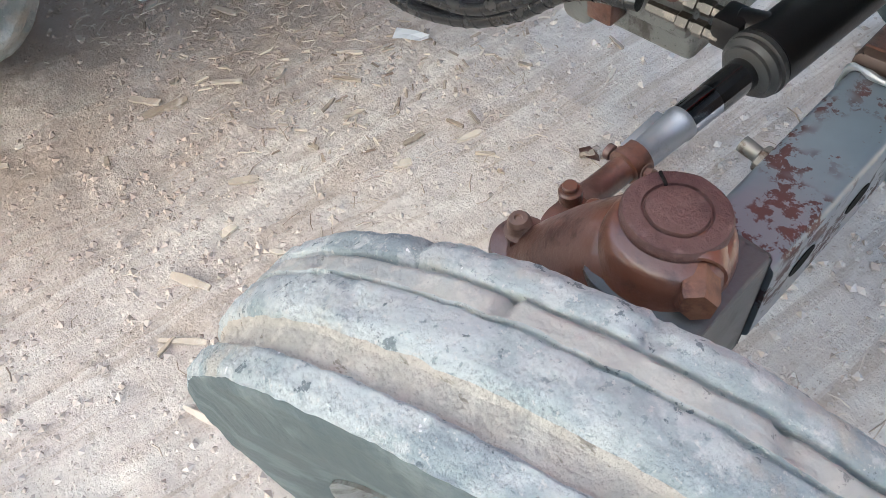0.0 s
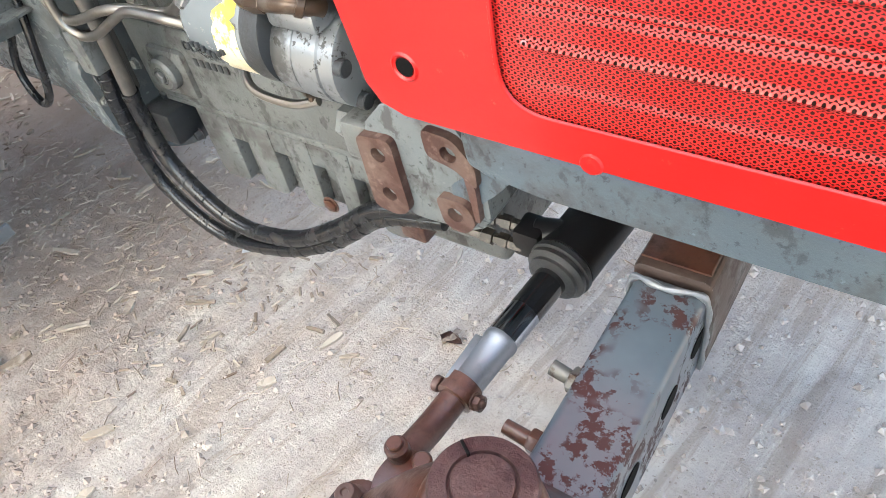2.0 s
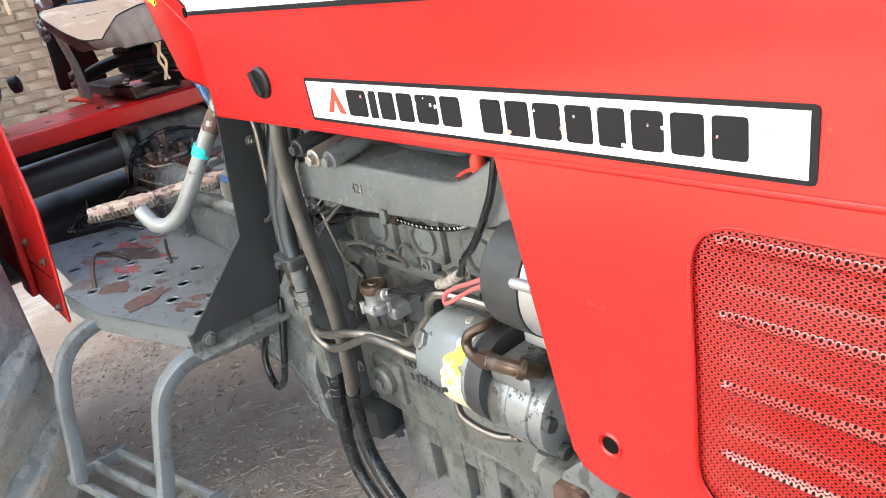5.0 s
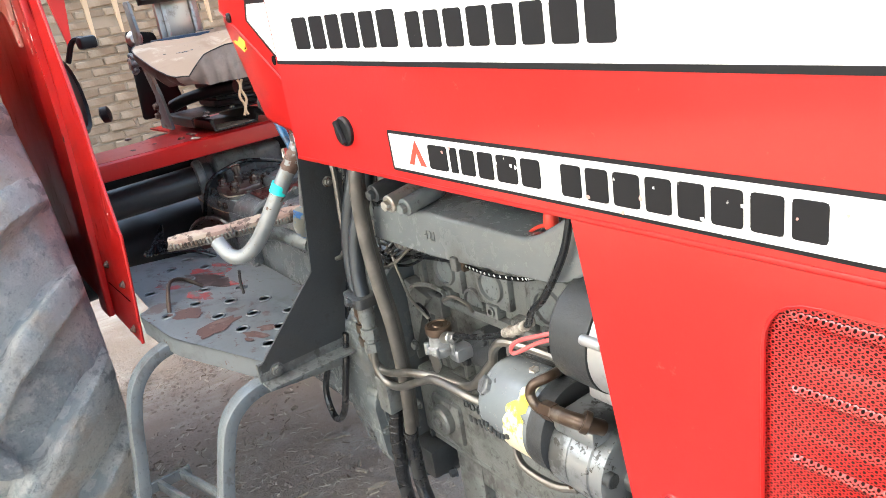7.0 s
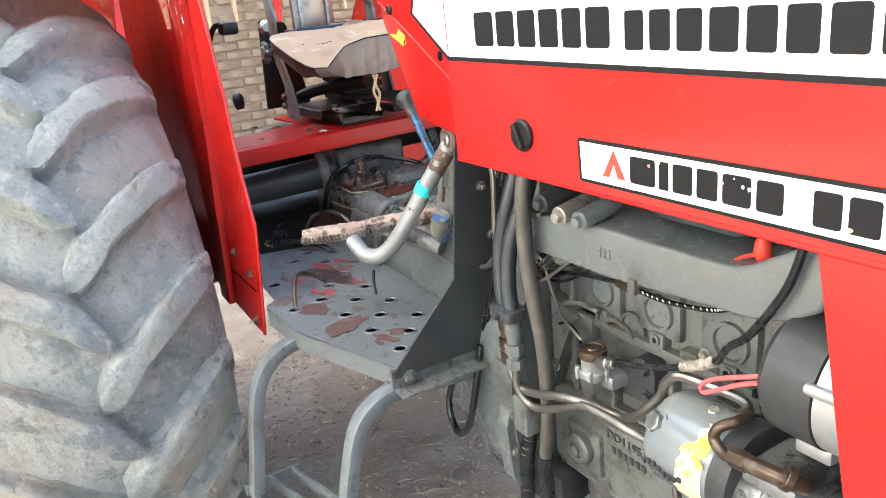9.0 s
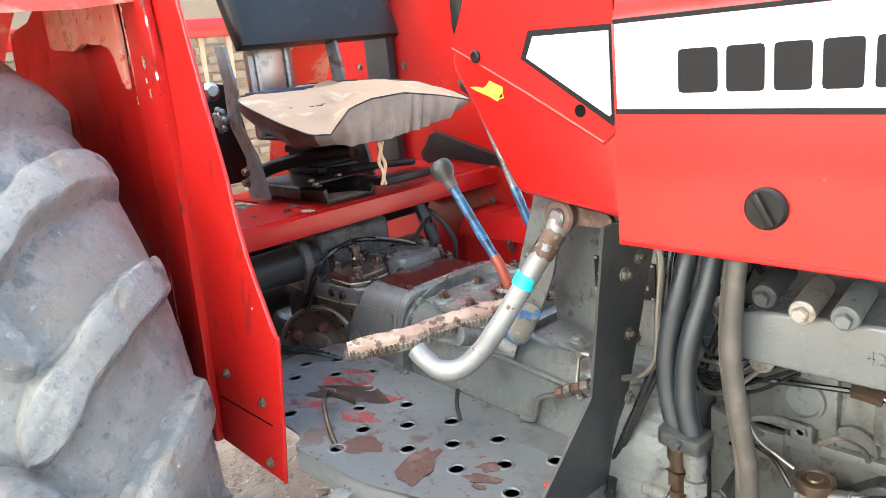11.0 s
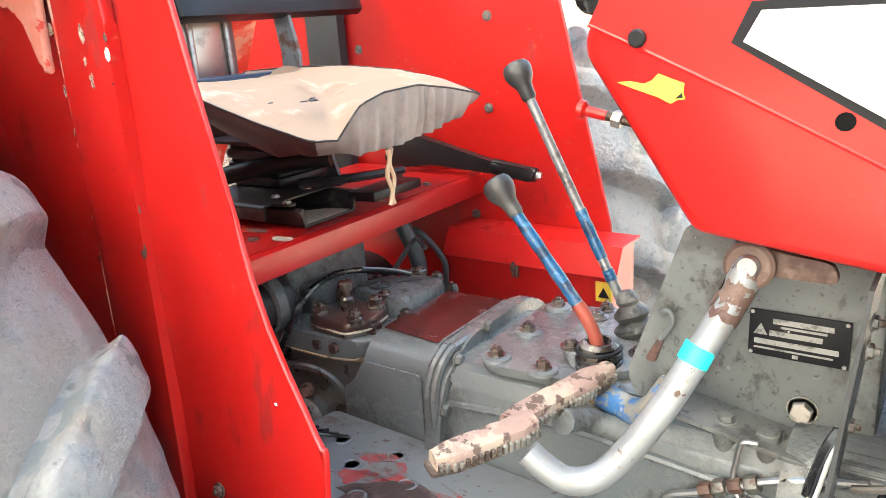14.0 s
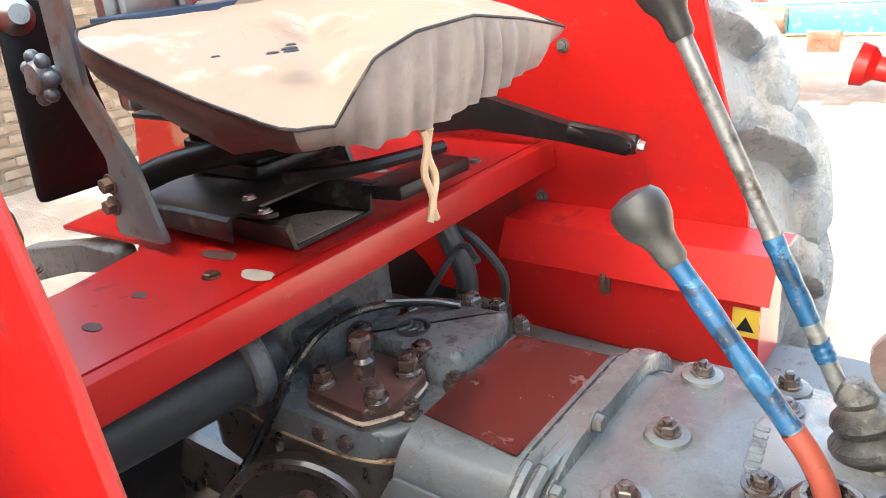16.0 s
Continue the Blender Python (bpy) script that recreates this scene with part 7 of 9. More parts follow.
for x, y in ((-1.022, -0.040), (-0.934, -0.020), (-0.938, 0.050), (-1.030, 0.066)):
    bm = bm_()
    lathe(bm, [(0.015, 0.0), (0.015, 0.003), (0.0, 0.003)], Matrix.Translation((x, y, 0.9498)), 18)
    hex_bolt(bm, (x, y, 0.9525), (0, 0, 1), 0.0145, 0.008, 0.002)
    part("base_bolt", bm, OILY, LEV)
for j in range(6):
    bm = bm_()
    box(bm, (-0.006, -0.0032, 0), (0.006, 0.0032, 0.0012), 0.0006, 1)
    bmesh.ops.transform(bm, matrix=Matrix.Translation((-1.034 - 0.0012 * j, -0.022 + 0.0105 * j, 0.950)), verts=bm.verts)
    part("cast_mark", bm, GREY_LIGHT, LEV)

# inspection cover over the coupling
bm = bm_()
outer = [(-0.132, 0.79), (-0.132, 0.885), (-0.115, 0.918), (-0.085, 0.934), (0.10, 0.934), (0.13, 0.918), (0.15, 0.885), (0.15, 0.79)]
outer = round_poly(outer, 0.02, 3)
inner = [(y * 0.96 + 0.001, z - 0.006) for y, z in outer]
slab(bm, outer + inner[::-1], "x", -1.325, -1.205)
COVER = part("coupling_cover", bm, GREY_TRANS, tractor, "bent grey cover with brown worn top", smooth=35)
bm = bm_()
slab(bm, round_poly([(-1.21, 0.775), (-1.362, 0.79), (-1.362, 0.852), (-1.340, 0.866), (-1.318, 0.905), (-1.21, 0.905)], 0.008, 2), "y", -0.1365, -0.1325, 0.001)
part("cover_flap", bm, GREY_TRANS, COVER, smooth=35)
bm = bm_()
slab(bm, [(-1.322, -0.075), (-1.326, 0.0), (-1.321, 0.10), (-1.211, 0.104), (-1.210, 0.02), (-1.212, -0.085), (-1.26, -0.080)], "z", 0.9345, 0.9352)
k = Mat("brown_primer", (0.050, 0.012, 0.010), 0.24, coat=0.6)
k.spots(9, 0.50, 0.72, (0.10, 0.046, 0.040), 0.4, top=0.8)
k.spots(34, 0.60, 0.72, (0.24, 0.17, 0.155), 0.6, top=0.55)
k.spots(50, 0.55, 0.7, (0.035, 0.014, 0.012), top=0.7)
part("worn_top", bm, k.done(), COVER, smooth=0)
bm = bm_()
rimp = [(y * 1.02, z + 0.006) for y, z in outer]
slab(bm, rimp + [(y, z - 0.004) for y, z in outer][::-1], "x", -1.208, -1.203)
part("cover_lip", bm, GREY_TRANS, COVER)
for s in range(2):
    bm = bm_()
    sec = [(y * (1.03 + 0.05 * s) - 0.002, z + 0.004 * s) for y, z in outer]
    tube(bm, [(-1.197 + 0.016 * s, y, z) for y, z in sec], 0.007, 8, 3)
    part("housing_rib", bm, GREY_TRANS, COVER)

# hydraulic lift cover and rear housing
k = Mat("oil_soaked_casting", (0.050, 0.042, 0.036), 0.3, coat=0.5)
k.spots(7, 0.45, 0.66, (0.085, 0.088, 0.084), 0.4)
k.spots(30, 0.5, 0.68, (0.018, 0.011, 0.009), 0.22, top=0.9)
OILCAST = k.bump(k.noise(110, 4), 0.0008, 0.4).done()
bm = bm_()
slab(bm, round_poly([(-0.13, 0.50), (-0.135, 0.76), (-0.11, 0.80), (0.17, 0.80), (0.205, 0.76), (0.20, 0.50)], 0.02, 3), "x", -1.95, -1.30, 0.012)
REAR = part("rear_axle_housing", bm, OILCAST, tractor, "oily grey rear axle housing")
edge = [(-1.66, -0.10), (-1.50, -0.118), (-1.40, -0.116), (-1.345, -0.098), (-1.328, -0.05), (-1.326, 0.12), (-1.36, 0.15), (-1.66, 0.15)]
bm = bm_()
slab(bm, round_poly(edge, 0.025, 4), "z", 0.70, 0.8805, 0.003, 1)
part("case_top", bm, OILCAST, REAR, "oil-stained case below the lift cover", smooth=40)
bm = bm_()
slab(bm, round_poly([(x + (0.0015 if x > -1.4 else -0.0005), y - 0.0018) for x, y in edge], 0.025, 4), "z", 0.8808, 0.8832)
k = Mat("tan_gasket", (0.42, 0.32, 0.2), 0.8)
k.spots(30, 0.48, 0.6, (0.09, 0.06, 0.04))
part("gasket_edge", bm, k.done(), REAR, "tan gasket edge")
bm = bm_()
slab(bm, round_poly(edge, 0.025, 4), "z", 0.8836, 0.916, 0.007, 3)
LIFTC = part("lift_cover", bm, GREY_TRANS, tractor, "grey cast hydraulic lift cover with oily bolts", smooth=40)
bm = bm_()
slab(bm, round_poly([(-1.47, -0.005), (-1.455, 0.055), (-1.43, 0.10), (-1.345, 0.125), (-1.333, 0.07), (-1.336, 0.005), (-1.375, -0.012), (-1.40, 0.008), (-1.43, 0.0)], 0.012, 3), "z", 0.912, 0.951, 0.012, 3)
PADS = part("emblem_pad", bm, GREY_LIGHT, LIFTC, "raised grey pad with a round emblem", smooth=45)
bm = bm_()
box(bm, (-1.70, -0.075, 0.90), (-1.525, 0.13, 1.005), 0.018, 3)
part("lift_box", bm, GREY, LIFTC, "grey cast box behind the cover")
bm = bm_()
slab(bm, round_poly([(-1.535, -0.055), (-1.50, -0.055), (-1.49, -0.02), (-1.50, 0.03), (-1.535, 0.05)], 0.006, 2), "z", 0.90, 0.966, 0.006, 2)
part("box_web", bm, GREY_LIGHT, LIFTC)
bm = bm_()
slab(bm, round_poly([(-1.455, -0.105), (-1.375, -0.108), (-1.352, -0.075), (-1.362, -0.018), (-1.455, -0.012)], 0.008, 2), "z", 0.912, 0.924, 0.002)
part("valve_seat", bm, OILCAST, LIFTC)
bm = bm_()
slab(bm, round_poly([(-1.456, -0.107), (-1.373, -0.111), (-1.349, -0.076), (-1.36, -0.016), (-1.456, -0.010)], 0.008, 2), "z", 0.9243, 0.9262)
k = Mat("pale_paper_gasket", (0.50, 0.42, 0.33), 0.85)
k.spots(25, 0.46, 0.58, (0.10, 0.07, 0.055))
part("paper_gasket", bm, k.done(), LIFTC)
bm = bm_()
slab(bm, round_poly([(-1.457, -0.106), (-1.375, -0.109), (-1.351, -0.076), (-1.361, -0.017), (-1.457, -0.011)], 0.008, 2), "z", 0.9265, 0.942, 0.003, 2)
k = Mat("oily_brown_plate", (0.055, 0.028, 0.024), 0.28, coat=0.5)
k.spots(12, 0.5, 0.7, (0.12, 0.075, 0.065), 0.4, top=0.7)
part("valve_plate", bm, k.done(), LIFTC, "oily brown valve plate")
for x, y, z, d in ((-1.442, -0.090, 0.942, 0.019), (-1.376, -0.030, 0.942, 0.021), (-1.443, -0.028, 0.942, 0.017), (-1.370, -0.088, 0.942, 0.018), (-1.352, -0.062, 0.916, 0.018), (-1.340, 0.0, 0.916, 0.018), (-1.342, 0.138, 0.916, 0.017), (-1.385, 0.005, 0.936, 0.022), (-1.51, -0.098, 0.916, 0.018), (-1.487, 0.016, 0.925, 0.027), (-1.403, 0.121, 0.935, 0.028), (-1.470, 0.085, 0.925, 0.022), (-1.375, 0.140, 0.93, 0.018)):
    bm = bm_()
    disc_bar(bm, (x, y, z - 0.008), (x, y, z + 0.005), d * 0.72, 16)
    hex_bolt(bm, (x, y, z + 0.005), (0, 0, 1), d, d * 0.62, 0.004)
    part("cover_bolt", bm, OILY, LIFTC)
for x, y in ((-1.487, 0.016), (-1.403, 0.121)):
    bm = bm_()
    lathe(bm, [(0.024, -0.02), (0.022, 0.0), (0.0165, 0.004), (0.016, 0.012), (0.0, 0.012)], Matrix.Translation((x, y, 0.923)), 20)
    part("stud_boss", bm, OILCAST, LIFTC)
for x in (-1.43, -1.395):
    bm = bm_()
    disc_bar(bm, (x, -0.112, 0.901), (x, -0.121, 0.901), 0.009, 14)
    part("side_plug", bm, OILY, LIFTC)
bm = bm_()
lathe(bm, [(0.020, 0), (0.020, 0.0022), (0.0165, 0.0024), (0.0165, 0.0006), (0, 0.0006)], Matrix.Translation((-1.420, 0.034, 0.9512)), 28)
EMB = part("round_emblem", bm, GREY_DARK, PADS)
for j in range(3):
    bm = bm_()
    tube(bm, [(-1.431 + 0.011 * j, 0.022 + 0.004 * j, 0.9523), (-1.425 + 0.009 * j, 0.034, 0.9523), (-1.431 + 0.011 * j, 0.046 - 0.004 * j, 0.9523)], 0.0014, 5, 3)
    part("emblem_stroke", bm, GREY_LIGHT, EMB)
bm = bm_()
lathe(bm, [(0.010, 0), (0.012, 0.022), (0.008, 0.026), (0.008, 0.036), (0.013, 0.038), (0.013, 0.049), (0.009, 0.052), (0, 0.052)], Matrix.Translation((-1.412, -0.058, 0.940)), 14)
part("breather", bm, OILY, LIFTC)
bm = bm_()
tube(bm, [(-1.40, 0.10, 0.955), (-1.423, 0.082, 0.962), (-1.452, 0.035, 0.975), (-1.463, -0.018, 0.985), (-1.476, -0.06, 0.975), (-1.468, -0.105, 0.962), (-1.475, -0.128, 0.930), (-1.533, -0.132, 0.847), (-1.617, -0.135, 0.747)], 0.0055, 8, 6)
part("lift_cable", bm, HOSE, LIFTC, "black control cable")
bm = bm_()
tube(bm, [(-1.40, 0.096, 0.9565), (-1.425, 0.074, 0.967), (-1.452, 0.028, 0.981)], 0.0028, 6, 5)
part("cable_sheath", bm, PIPE, LIFTC)
for j in range(9):
    bm = bm_()
    box(bm, (-1.60 + 0.008 * j, -0.045, 1.0052), (-1.595 + 0.008 * j, -0.030, 1.0072), 0.0006)
    part("cast_mark", bm, GREY_DARK, LIFTC)
# round flange and dark cylinders beside the lift cover
bm = bm_()
lathe(bm, [(0.0, -0.03), (0.088, -0.03), (0.098, -0.01), (0.098, 0.010), (0.094, 0.014), (0.088, 0.014), (0.085, 0.0), (0.05, -0.006), (0.045, 0.020), (0.03, 0.028), (0.0, 0.03)], along((-1.455, -0.15, 0.775), (0.5, -1, 0.25)), 32)
FLG = part("brake_housing", bm, OILCAST, REAR, "round oily brake housing")
for j in range(5):
    a = j * 1.25
    bm = bm_()
    m2 = along((-1.455, -0.15, 0.775), (0.5, -1, 0.25))
    o = m2 @ Vector((0.055 * math.cos(a), 0.055 * math.sin(a), 0.010))
    hex_bolt(bm, o, (0.5, -1, 0.25), 0.017, 0.012)
    part("flange_bolt", bm, RUST, REAR)
bm = bm_()
disc_bar(bm, (-1.60, -0.40, 0.935), (-1.53, -0.08, 0.955), 0.040, 28)
part("lift_cylinder", bm, GREY_DARK, REAR, "dark grey cylinder below the seat plate")
bm = bm_()
lathe(bm, [(0.046, 0), (0.05, 0.004), (0.05, 0.02), (0.046, 0.024)], along((-1.54, -0.125, 0.953), (0.2, 1, 0.05)), 28)
part("cylinder_ring", bm, GREY, REAR)
bm = bm_()
disc_bar(bm, (-1.72, -0.36, 0.97), (-1.72, 0.40, 0.97), 0.035, 20)
disc_bar(bm, (-1.80, -0.62, 0.75), (-1.80, 0.66, 0.75), 0.10, 24)
part("cross_shaft", bm, BLACK, REAR)
bm = bm_()
tube(bm, [(-1.48, 0.20, 0.86), (-1.47, 0.21, 0.93), (-1.50, 0.20, 1.02)], 0.016, 12)
tube(bm, [(-1.44, 0.25, 0.87), (-1.43, 0.24, 0.93), (-1.46, 0.22, 0.985), (-1.50, 0.22, 1.0)], 0.006, 8)
tube(bm, [(-1.50, 0.16, 0.92), (-1.46, 0.19, 0.985), (-1.42, 0.17, 0.98)], 0.005, 8)
part("rear_pipe", bm, GREY_DARK, REAR)
for j in range(7):
    bm = bm_()
    tube(bm, [(-1.30 - 0.02 * j, -0.20, 0.815), (-1.33 - 0.02 * j, -0.24 - 0.012 * j, 0.835), (-1.40, -0.28 - 0.008 * j, 0.84), (-1.52, -0.25, 0.87)], 0.003, 6)
    part("loose_wire", bm, HOSE, REAR)

# seat plate
def seat_plate():
    bm = bm_()
    out = [(-1.46, -0.425), (-1.46, 0.425), (-1.80, 0.425), (-1.80, 0.12), (-1.86, 0.10), (-1.865, -0.044), (-1.845, -0.122), (-1.69, -0.112), (-1.664, -0.130), (-1.638, -0.231), (-1.62, -0.425)]
    slab(bm, out, "z", 1.066, 1.071)
    P = part("seat_plate", bm, RED_OLD, tractor, "worn red seat platform plate", smooth=30)
    bm = bm_()
    slab(bm, round_poly([(-1.456, 1.071), (-1.448, 1.066), (-1.446, 1.028), (-1.451, 1.026), (-1.4525, 1.060), (-1.46, 1.066)], 0.001, 2), "y", -0.425, 0.425)
    part("front_flange", bm, RED_OLD, P)
    k = Mat("pale_bare_patch", (0.40, 0.36, 0.29), 0.8)
    pale = k.done()
    for j, (cx, cy, rx, ry) in enumerate(((-1.478, -0.118, 0.022, 0.011), (-1.56, -0.10, 0.026, 0.010), (-1.55, -0.20, 0.010, 0.006), (-1.53, -0.26, 0.012, 0.007), (-1.50, 0.14, 0.02, 0.006), (-1.60, 0.2, 0.018, 0.008), (-1.52, -0.36, 0.02, 0.008))):
        pts = []
        for i in range(16):
            a = 2 * math.pi * i / 16
            r = 1 + 0.4 * noise.noise(Vector((math.cos(a), math.sin(a), j * 4.0)))
            pts.append((cx + rx * r * math.cos(a), cy + ry * r * math.sin(a)))
        bm = bm_()
        slab(bm, pts, "z", 1.0713, 1.0717)
        part("worn_patch", bm, pale if j in (0, 4, 5) else PATCH, P, smooth=0)
    for x, y in ((-1.52, -0.14), (-1.53, 0.17), (-1.49, 0.28), (-1.72, -0.22), (-1.60, 0.33)):
        bm = bm_()
        hex_bolt(bm, (x, y, 1.071), (0, 0, 1), 0.013, 0.005)
        part("plate_bolt", bm, RUST, P)


seat_plate()
SEAT = thing_part("driver_seat", (-1.55, 0.02, 1.07))
# rails, pan and struts below the cushion
k = Mat("scraped_black_steel", (0.014, 0.013, 0.013), 0.42, spec=0.3)
k.spots(14, 0.54, 0.63, (0.105, 0.095, 0.085), 0.7, top=0.8, detail=8)
k.spots(60, 0.55, 0.66, (0.06, 0.05, 0.045), 0.6, top=0.7)
SCRAPED = k.done()
bm = bm_()
slab(bm, round_poly([(-0.062, 1.104), (-0.068, 1.101), (-0.060, 1.073), (0.060, 1.073), (0.070, 1.104), (0.076, 1.104), (0.078, 1.108), (0.066, 1.107), (0.056, 1.077), (-0.056, 1.077), (-0.060, 1.106)], 0.002, 2), "x", -1.75, -1.484)
part("seat_rail", bm, SCRAPED, SEAT, "black pressed seat rail", smooth=35)
bm = bm_()
slab(bm, [(-1.57, -0.052), (-1.488, -0.050), (-1.487, 0.050), (-1.53, 0.040), (-1.56, 0.01)], "z", 1.0773, 1.0785)
part("dust_patch", bm, TYRE_DUST, SEAT, "dry dust lying in the rail", smooth=0)
bm = bm_()
slab(bm, round_poly([(-0.094, 1.086), (-0.096, 1.109), (-0.090, 1.113), (0.115, 1.113), (0.118, 1.110), (-0.089, 1.110), (-0.092, 1.086)], 0.0015, 2), "x", -1.735, -1.540)
SH = part("rail_cover", bm, SCRAPED, SEAT, "scraped black cover sheet over the rail", smooth=35)
bm = bm_()
slab(bm, round_poly([(-1.545, -0.078), (-1.505, -0.072), (-1.50, -0.058), (-1.545, -0.052)], 0.004, 2), "z", 1.109, 1.1135)
part("rail_tongue", bm, SCRAPED, SEAT)
for x, y in ((-1.515, -0.065), (-1.565, 0.03), (-1.57, -0.04)):
    bm = bm_()
    hex_bolt(bm, (x, y, 1.113), (0, 0, 1), 0.011, 0.005)
    part("rail_screw", bm, STEEL, SEAT)
bm = bm_()
tube(bm, [(-1.70, -0.085, 1.135), (-1.66, -0.055, 1.150), (-1.56, -0.005, 1.168), (-1.50, 0.03, 1.172)], 0.016, 12)
part("suspension_tube", bm, BLACK, SEAT, "black suspension tube")
bm = bm_()
tube(bm, [(-1.53, -0.02, 1.135), (-1.47, 0.03, 1.137), (-1.45, 0.16, 1.128)], 0.008, 8)
part("slide_handle", bm, BLACK, SEAT)
bm = bm_()
slab(bm, [(-1.50, 0.06), (-1.445, 0.07), (-1.44, 0.20), (-1.50, 0.20)], "z", 1.088, 1.106, 0.004)
part("slide_block", bm, BLACK, SEAT)
bm = bm_()
slab(bm, [(-1.66, -0.10), (-1.40, -0.10), (-1.38, 0.14), (-1.66, 0.14)], "z", 1.212, 1.218, 0.002)
part("seat_pan", bm, BLACK, SEAT, "dark steel pan under the cushion")
bm = bm_()
for j in range(4):
    slab(bm, round_poly([(-1.745, 0.0), (-1.60, 0.0), (-1.60, 0.13), (-1.745, 0.13)], 0.02, 3), "z", 1.116 + 0.024 * j, 1.134 + 0.024 * j, 0.006)
box(bm, (-1.735, 0.010, 1.112), (-1.61, 0.12, 1.212), 0.004)
part("suspension_bellows", bm, BLACK, SEAT, "black ribbed bellows under the seat")
k = Mat("scuffed_blue_grey_steel", (0.085, 0.105, 0.12), 0.38, coat=0.2)
k.spots(6, 0.45, 0.6, (0.16, 0.185, 0.20), 0.45)
k.spots(18, 0.55, 0.63, (0.10, 0.06, 0.045), 0.7)
k.spots(4, 0.56, 0.66, (0.13, 0.075, 0.055), 0.75, top=0.8)
STRUT = k.done()
for y in (-0.125, 0.165):
    bm = bm_()
    slab(bm, round_poly([(-1.70, 1.085), (-1.605, 1.085), (-1.633, 1.174), (-1.689, 1.252), (-1.680, 1.337), (-1.70, 1.42), (-1.742, 1.42), (-1.727, 1.337), (-1.735, 1.252), (-1.678, 1.174)], 0.008, 2), "y", y - 0.004, y + 0.004, 0.0015)
    part("side_strut", bm, STRUT, SEAT, "scuffed blue-grey steel side strut")
bm = bm_()
lathe(bm, [(0.010, -0.02), (0.010, 0), (0.012, 0.006), (0.020, 0.008), (0.022, 0.016), (0.016, 0.024), (0, 0.026)], along((-1.735, -0.131, 1.262), (0, -1, 0)), 14)
part("adjuster_knob", bm, STRUT, SEAT, "lobed adjuster knob")
for a in range(7):
    bm = bm_()
    o = Vector((-1.735 + 0.022 * math.cos(a * 0.9), -0.146, 1.262 + 0.022 * math.sin(a * 0.9)))
    bmesh.ops.create_uvsphere(bm, u_segments=8, v_segments=6, radius=0.0085, matrix=Matrix.Translation(o))
    part("knob_lobe", bm, STRUT, SEAT)
for x, z in ((-1.69, 1.12), (-1.685, 1.145)):
    bm = bm_()
    hex_bolt(bm, (x, -0.129, z), (0, -1, 0), 0.016, 0.011)
    part("strut_bolt", bm, RUST_PALE, SEAT)


def cushion():
    """A saddle-shaped pad: cloth on top, gathered skirt below a piped seam."""
    nx, cx, cy = 128, -1.502, 0.027
    ax, ay = 0.203, 0.222

    def rimpt(a):
        c, s = math.cos(a), math.sin(a)
        p = 2.5 + 4.0 * min(1.0, max(0.0, c * 1.6))
        k = (abs(c) ** p + abs(s) ** p) ** (-1 / p)
        x, y = (ax if c > 0 else 0.178) * k * c, ay * k * s
        x += 0.035 * max(0.0, -c) * max(0.0, -s)
        front = np.interp(y, (-0.19, -0.175, -0.155, -0.13, -0.08, 0.0, 0.085, 0.19), (1.238, 1.236, 1.258, 1.278, 1.289, 1.291, 1.277, 1.254))
        near = np.interp(x, (-0.19, -0.09, -0.03, 0.03, 0.085, 0.148, 0.18), (1.312, 1.310, 1.298, 1.281, 1.266, 1.250, 1.238))
        far = np.interp(x, (-0.19, 0.0, 0.18), (1.318, 1.295, 1.254))
        side = near if y < 0 else far
        w = min(1.0, max(0.0, (x / ax - 0.84) / 0.14))
        w = w * w * (3 - 2 * w)
        return x, y, float(front * w + side * (1 - w))

    bm = bm_()
    rings = []
    for f in (0.0, 0.18, 0.36, 0.54, 0.70, 0.84, 0.94, 1.0):
        ring = []
        for j in range(nx):
            x, y, z = rimpt(2 * math.pi * j / nx)
            top = 1.302 + 0.010 * max(0.0, y / ay) ** 2 - 0.006 * (x / ax) - 0.022 * max(0.0, x / ax) * max(0.0, -y / ay)
            zz = top + (z - top) * f**3.2 if f < 1 else z
            p = Vector((cx + x * f, cy + y * f, zz))
            p.z += (0.005 * noise.noise(p * 14) + 0.002 * noise.noise(p * 45)) * (1 - f * 0.5)
            ring.append(bm.verts.new(p))
            if f == 0.0:
                break
        rings.append(ring)
    for a, b in zip(rings, rings[1:]):
        for j in range(nx):
            k = (j + 1) % nx
            if len(a) == 1:
                bm.faces.new((a[0], b[j], b[k]))
            else:
                bm.faces.new((a[j], a[k], b[k], b[j]))
    part("cushion_top", bm, CLOTH, SEAT, "stained tan cloth seat top", smooth=60)
    bm = bm_()
    rows = []
    fine = 8 * nx
    for d in (0.0, 0.15, 0.35, 0.6, 0.85, 1.0):
        ring = []
        for j in range(fine):
            a = 2 * math.pi * j / fine
            x, y, z = rimpt(a)
            s = j / fine * 60
            pale = min(1.0, max(0.0, (x / ax - 0.7) / 0.2))
            fold = (0.55 + 0.9 * noise.noise(Vector((s * 0.31, 0, 0)))) * math.sin(s * 5.2 + 2.2 * noise.noise(Vector((s * 0.2, 3, 0))))
            corner = min(1.0, max(0.0, (x / ax - 0.55) / 0.2)) * min(1.0, max(0.0, (abs(y) / ay - 0.62) / 0.18))
            fold *= 1 - corner
            out = 1.0 + (0.022 * pale + 0.050 * (1 - pale)) * math.sin(d * math.pi) - (0.06 + 0.05 * (1 - pale) + 0.07 * corner) * d + 0.042 * fold * math.sqrt(d) * pale
            low = float(np.interp(y, (-0.22, -0.05, 0.05, 0.22), (1.206, 1.208, 1.218, 1.232))) + 0.010 * noise.noise(Vector((s * 0.35, 9, 0)))
            low = low * pale + (z - 0.046) * (1 - pale) + 0.012 * corner
            low = min(low, z - 0.022)
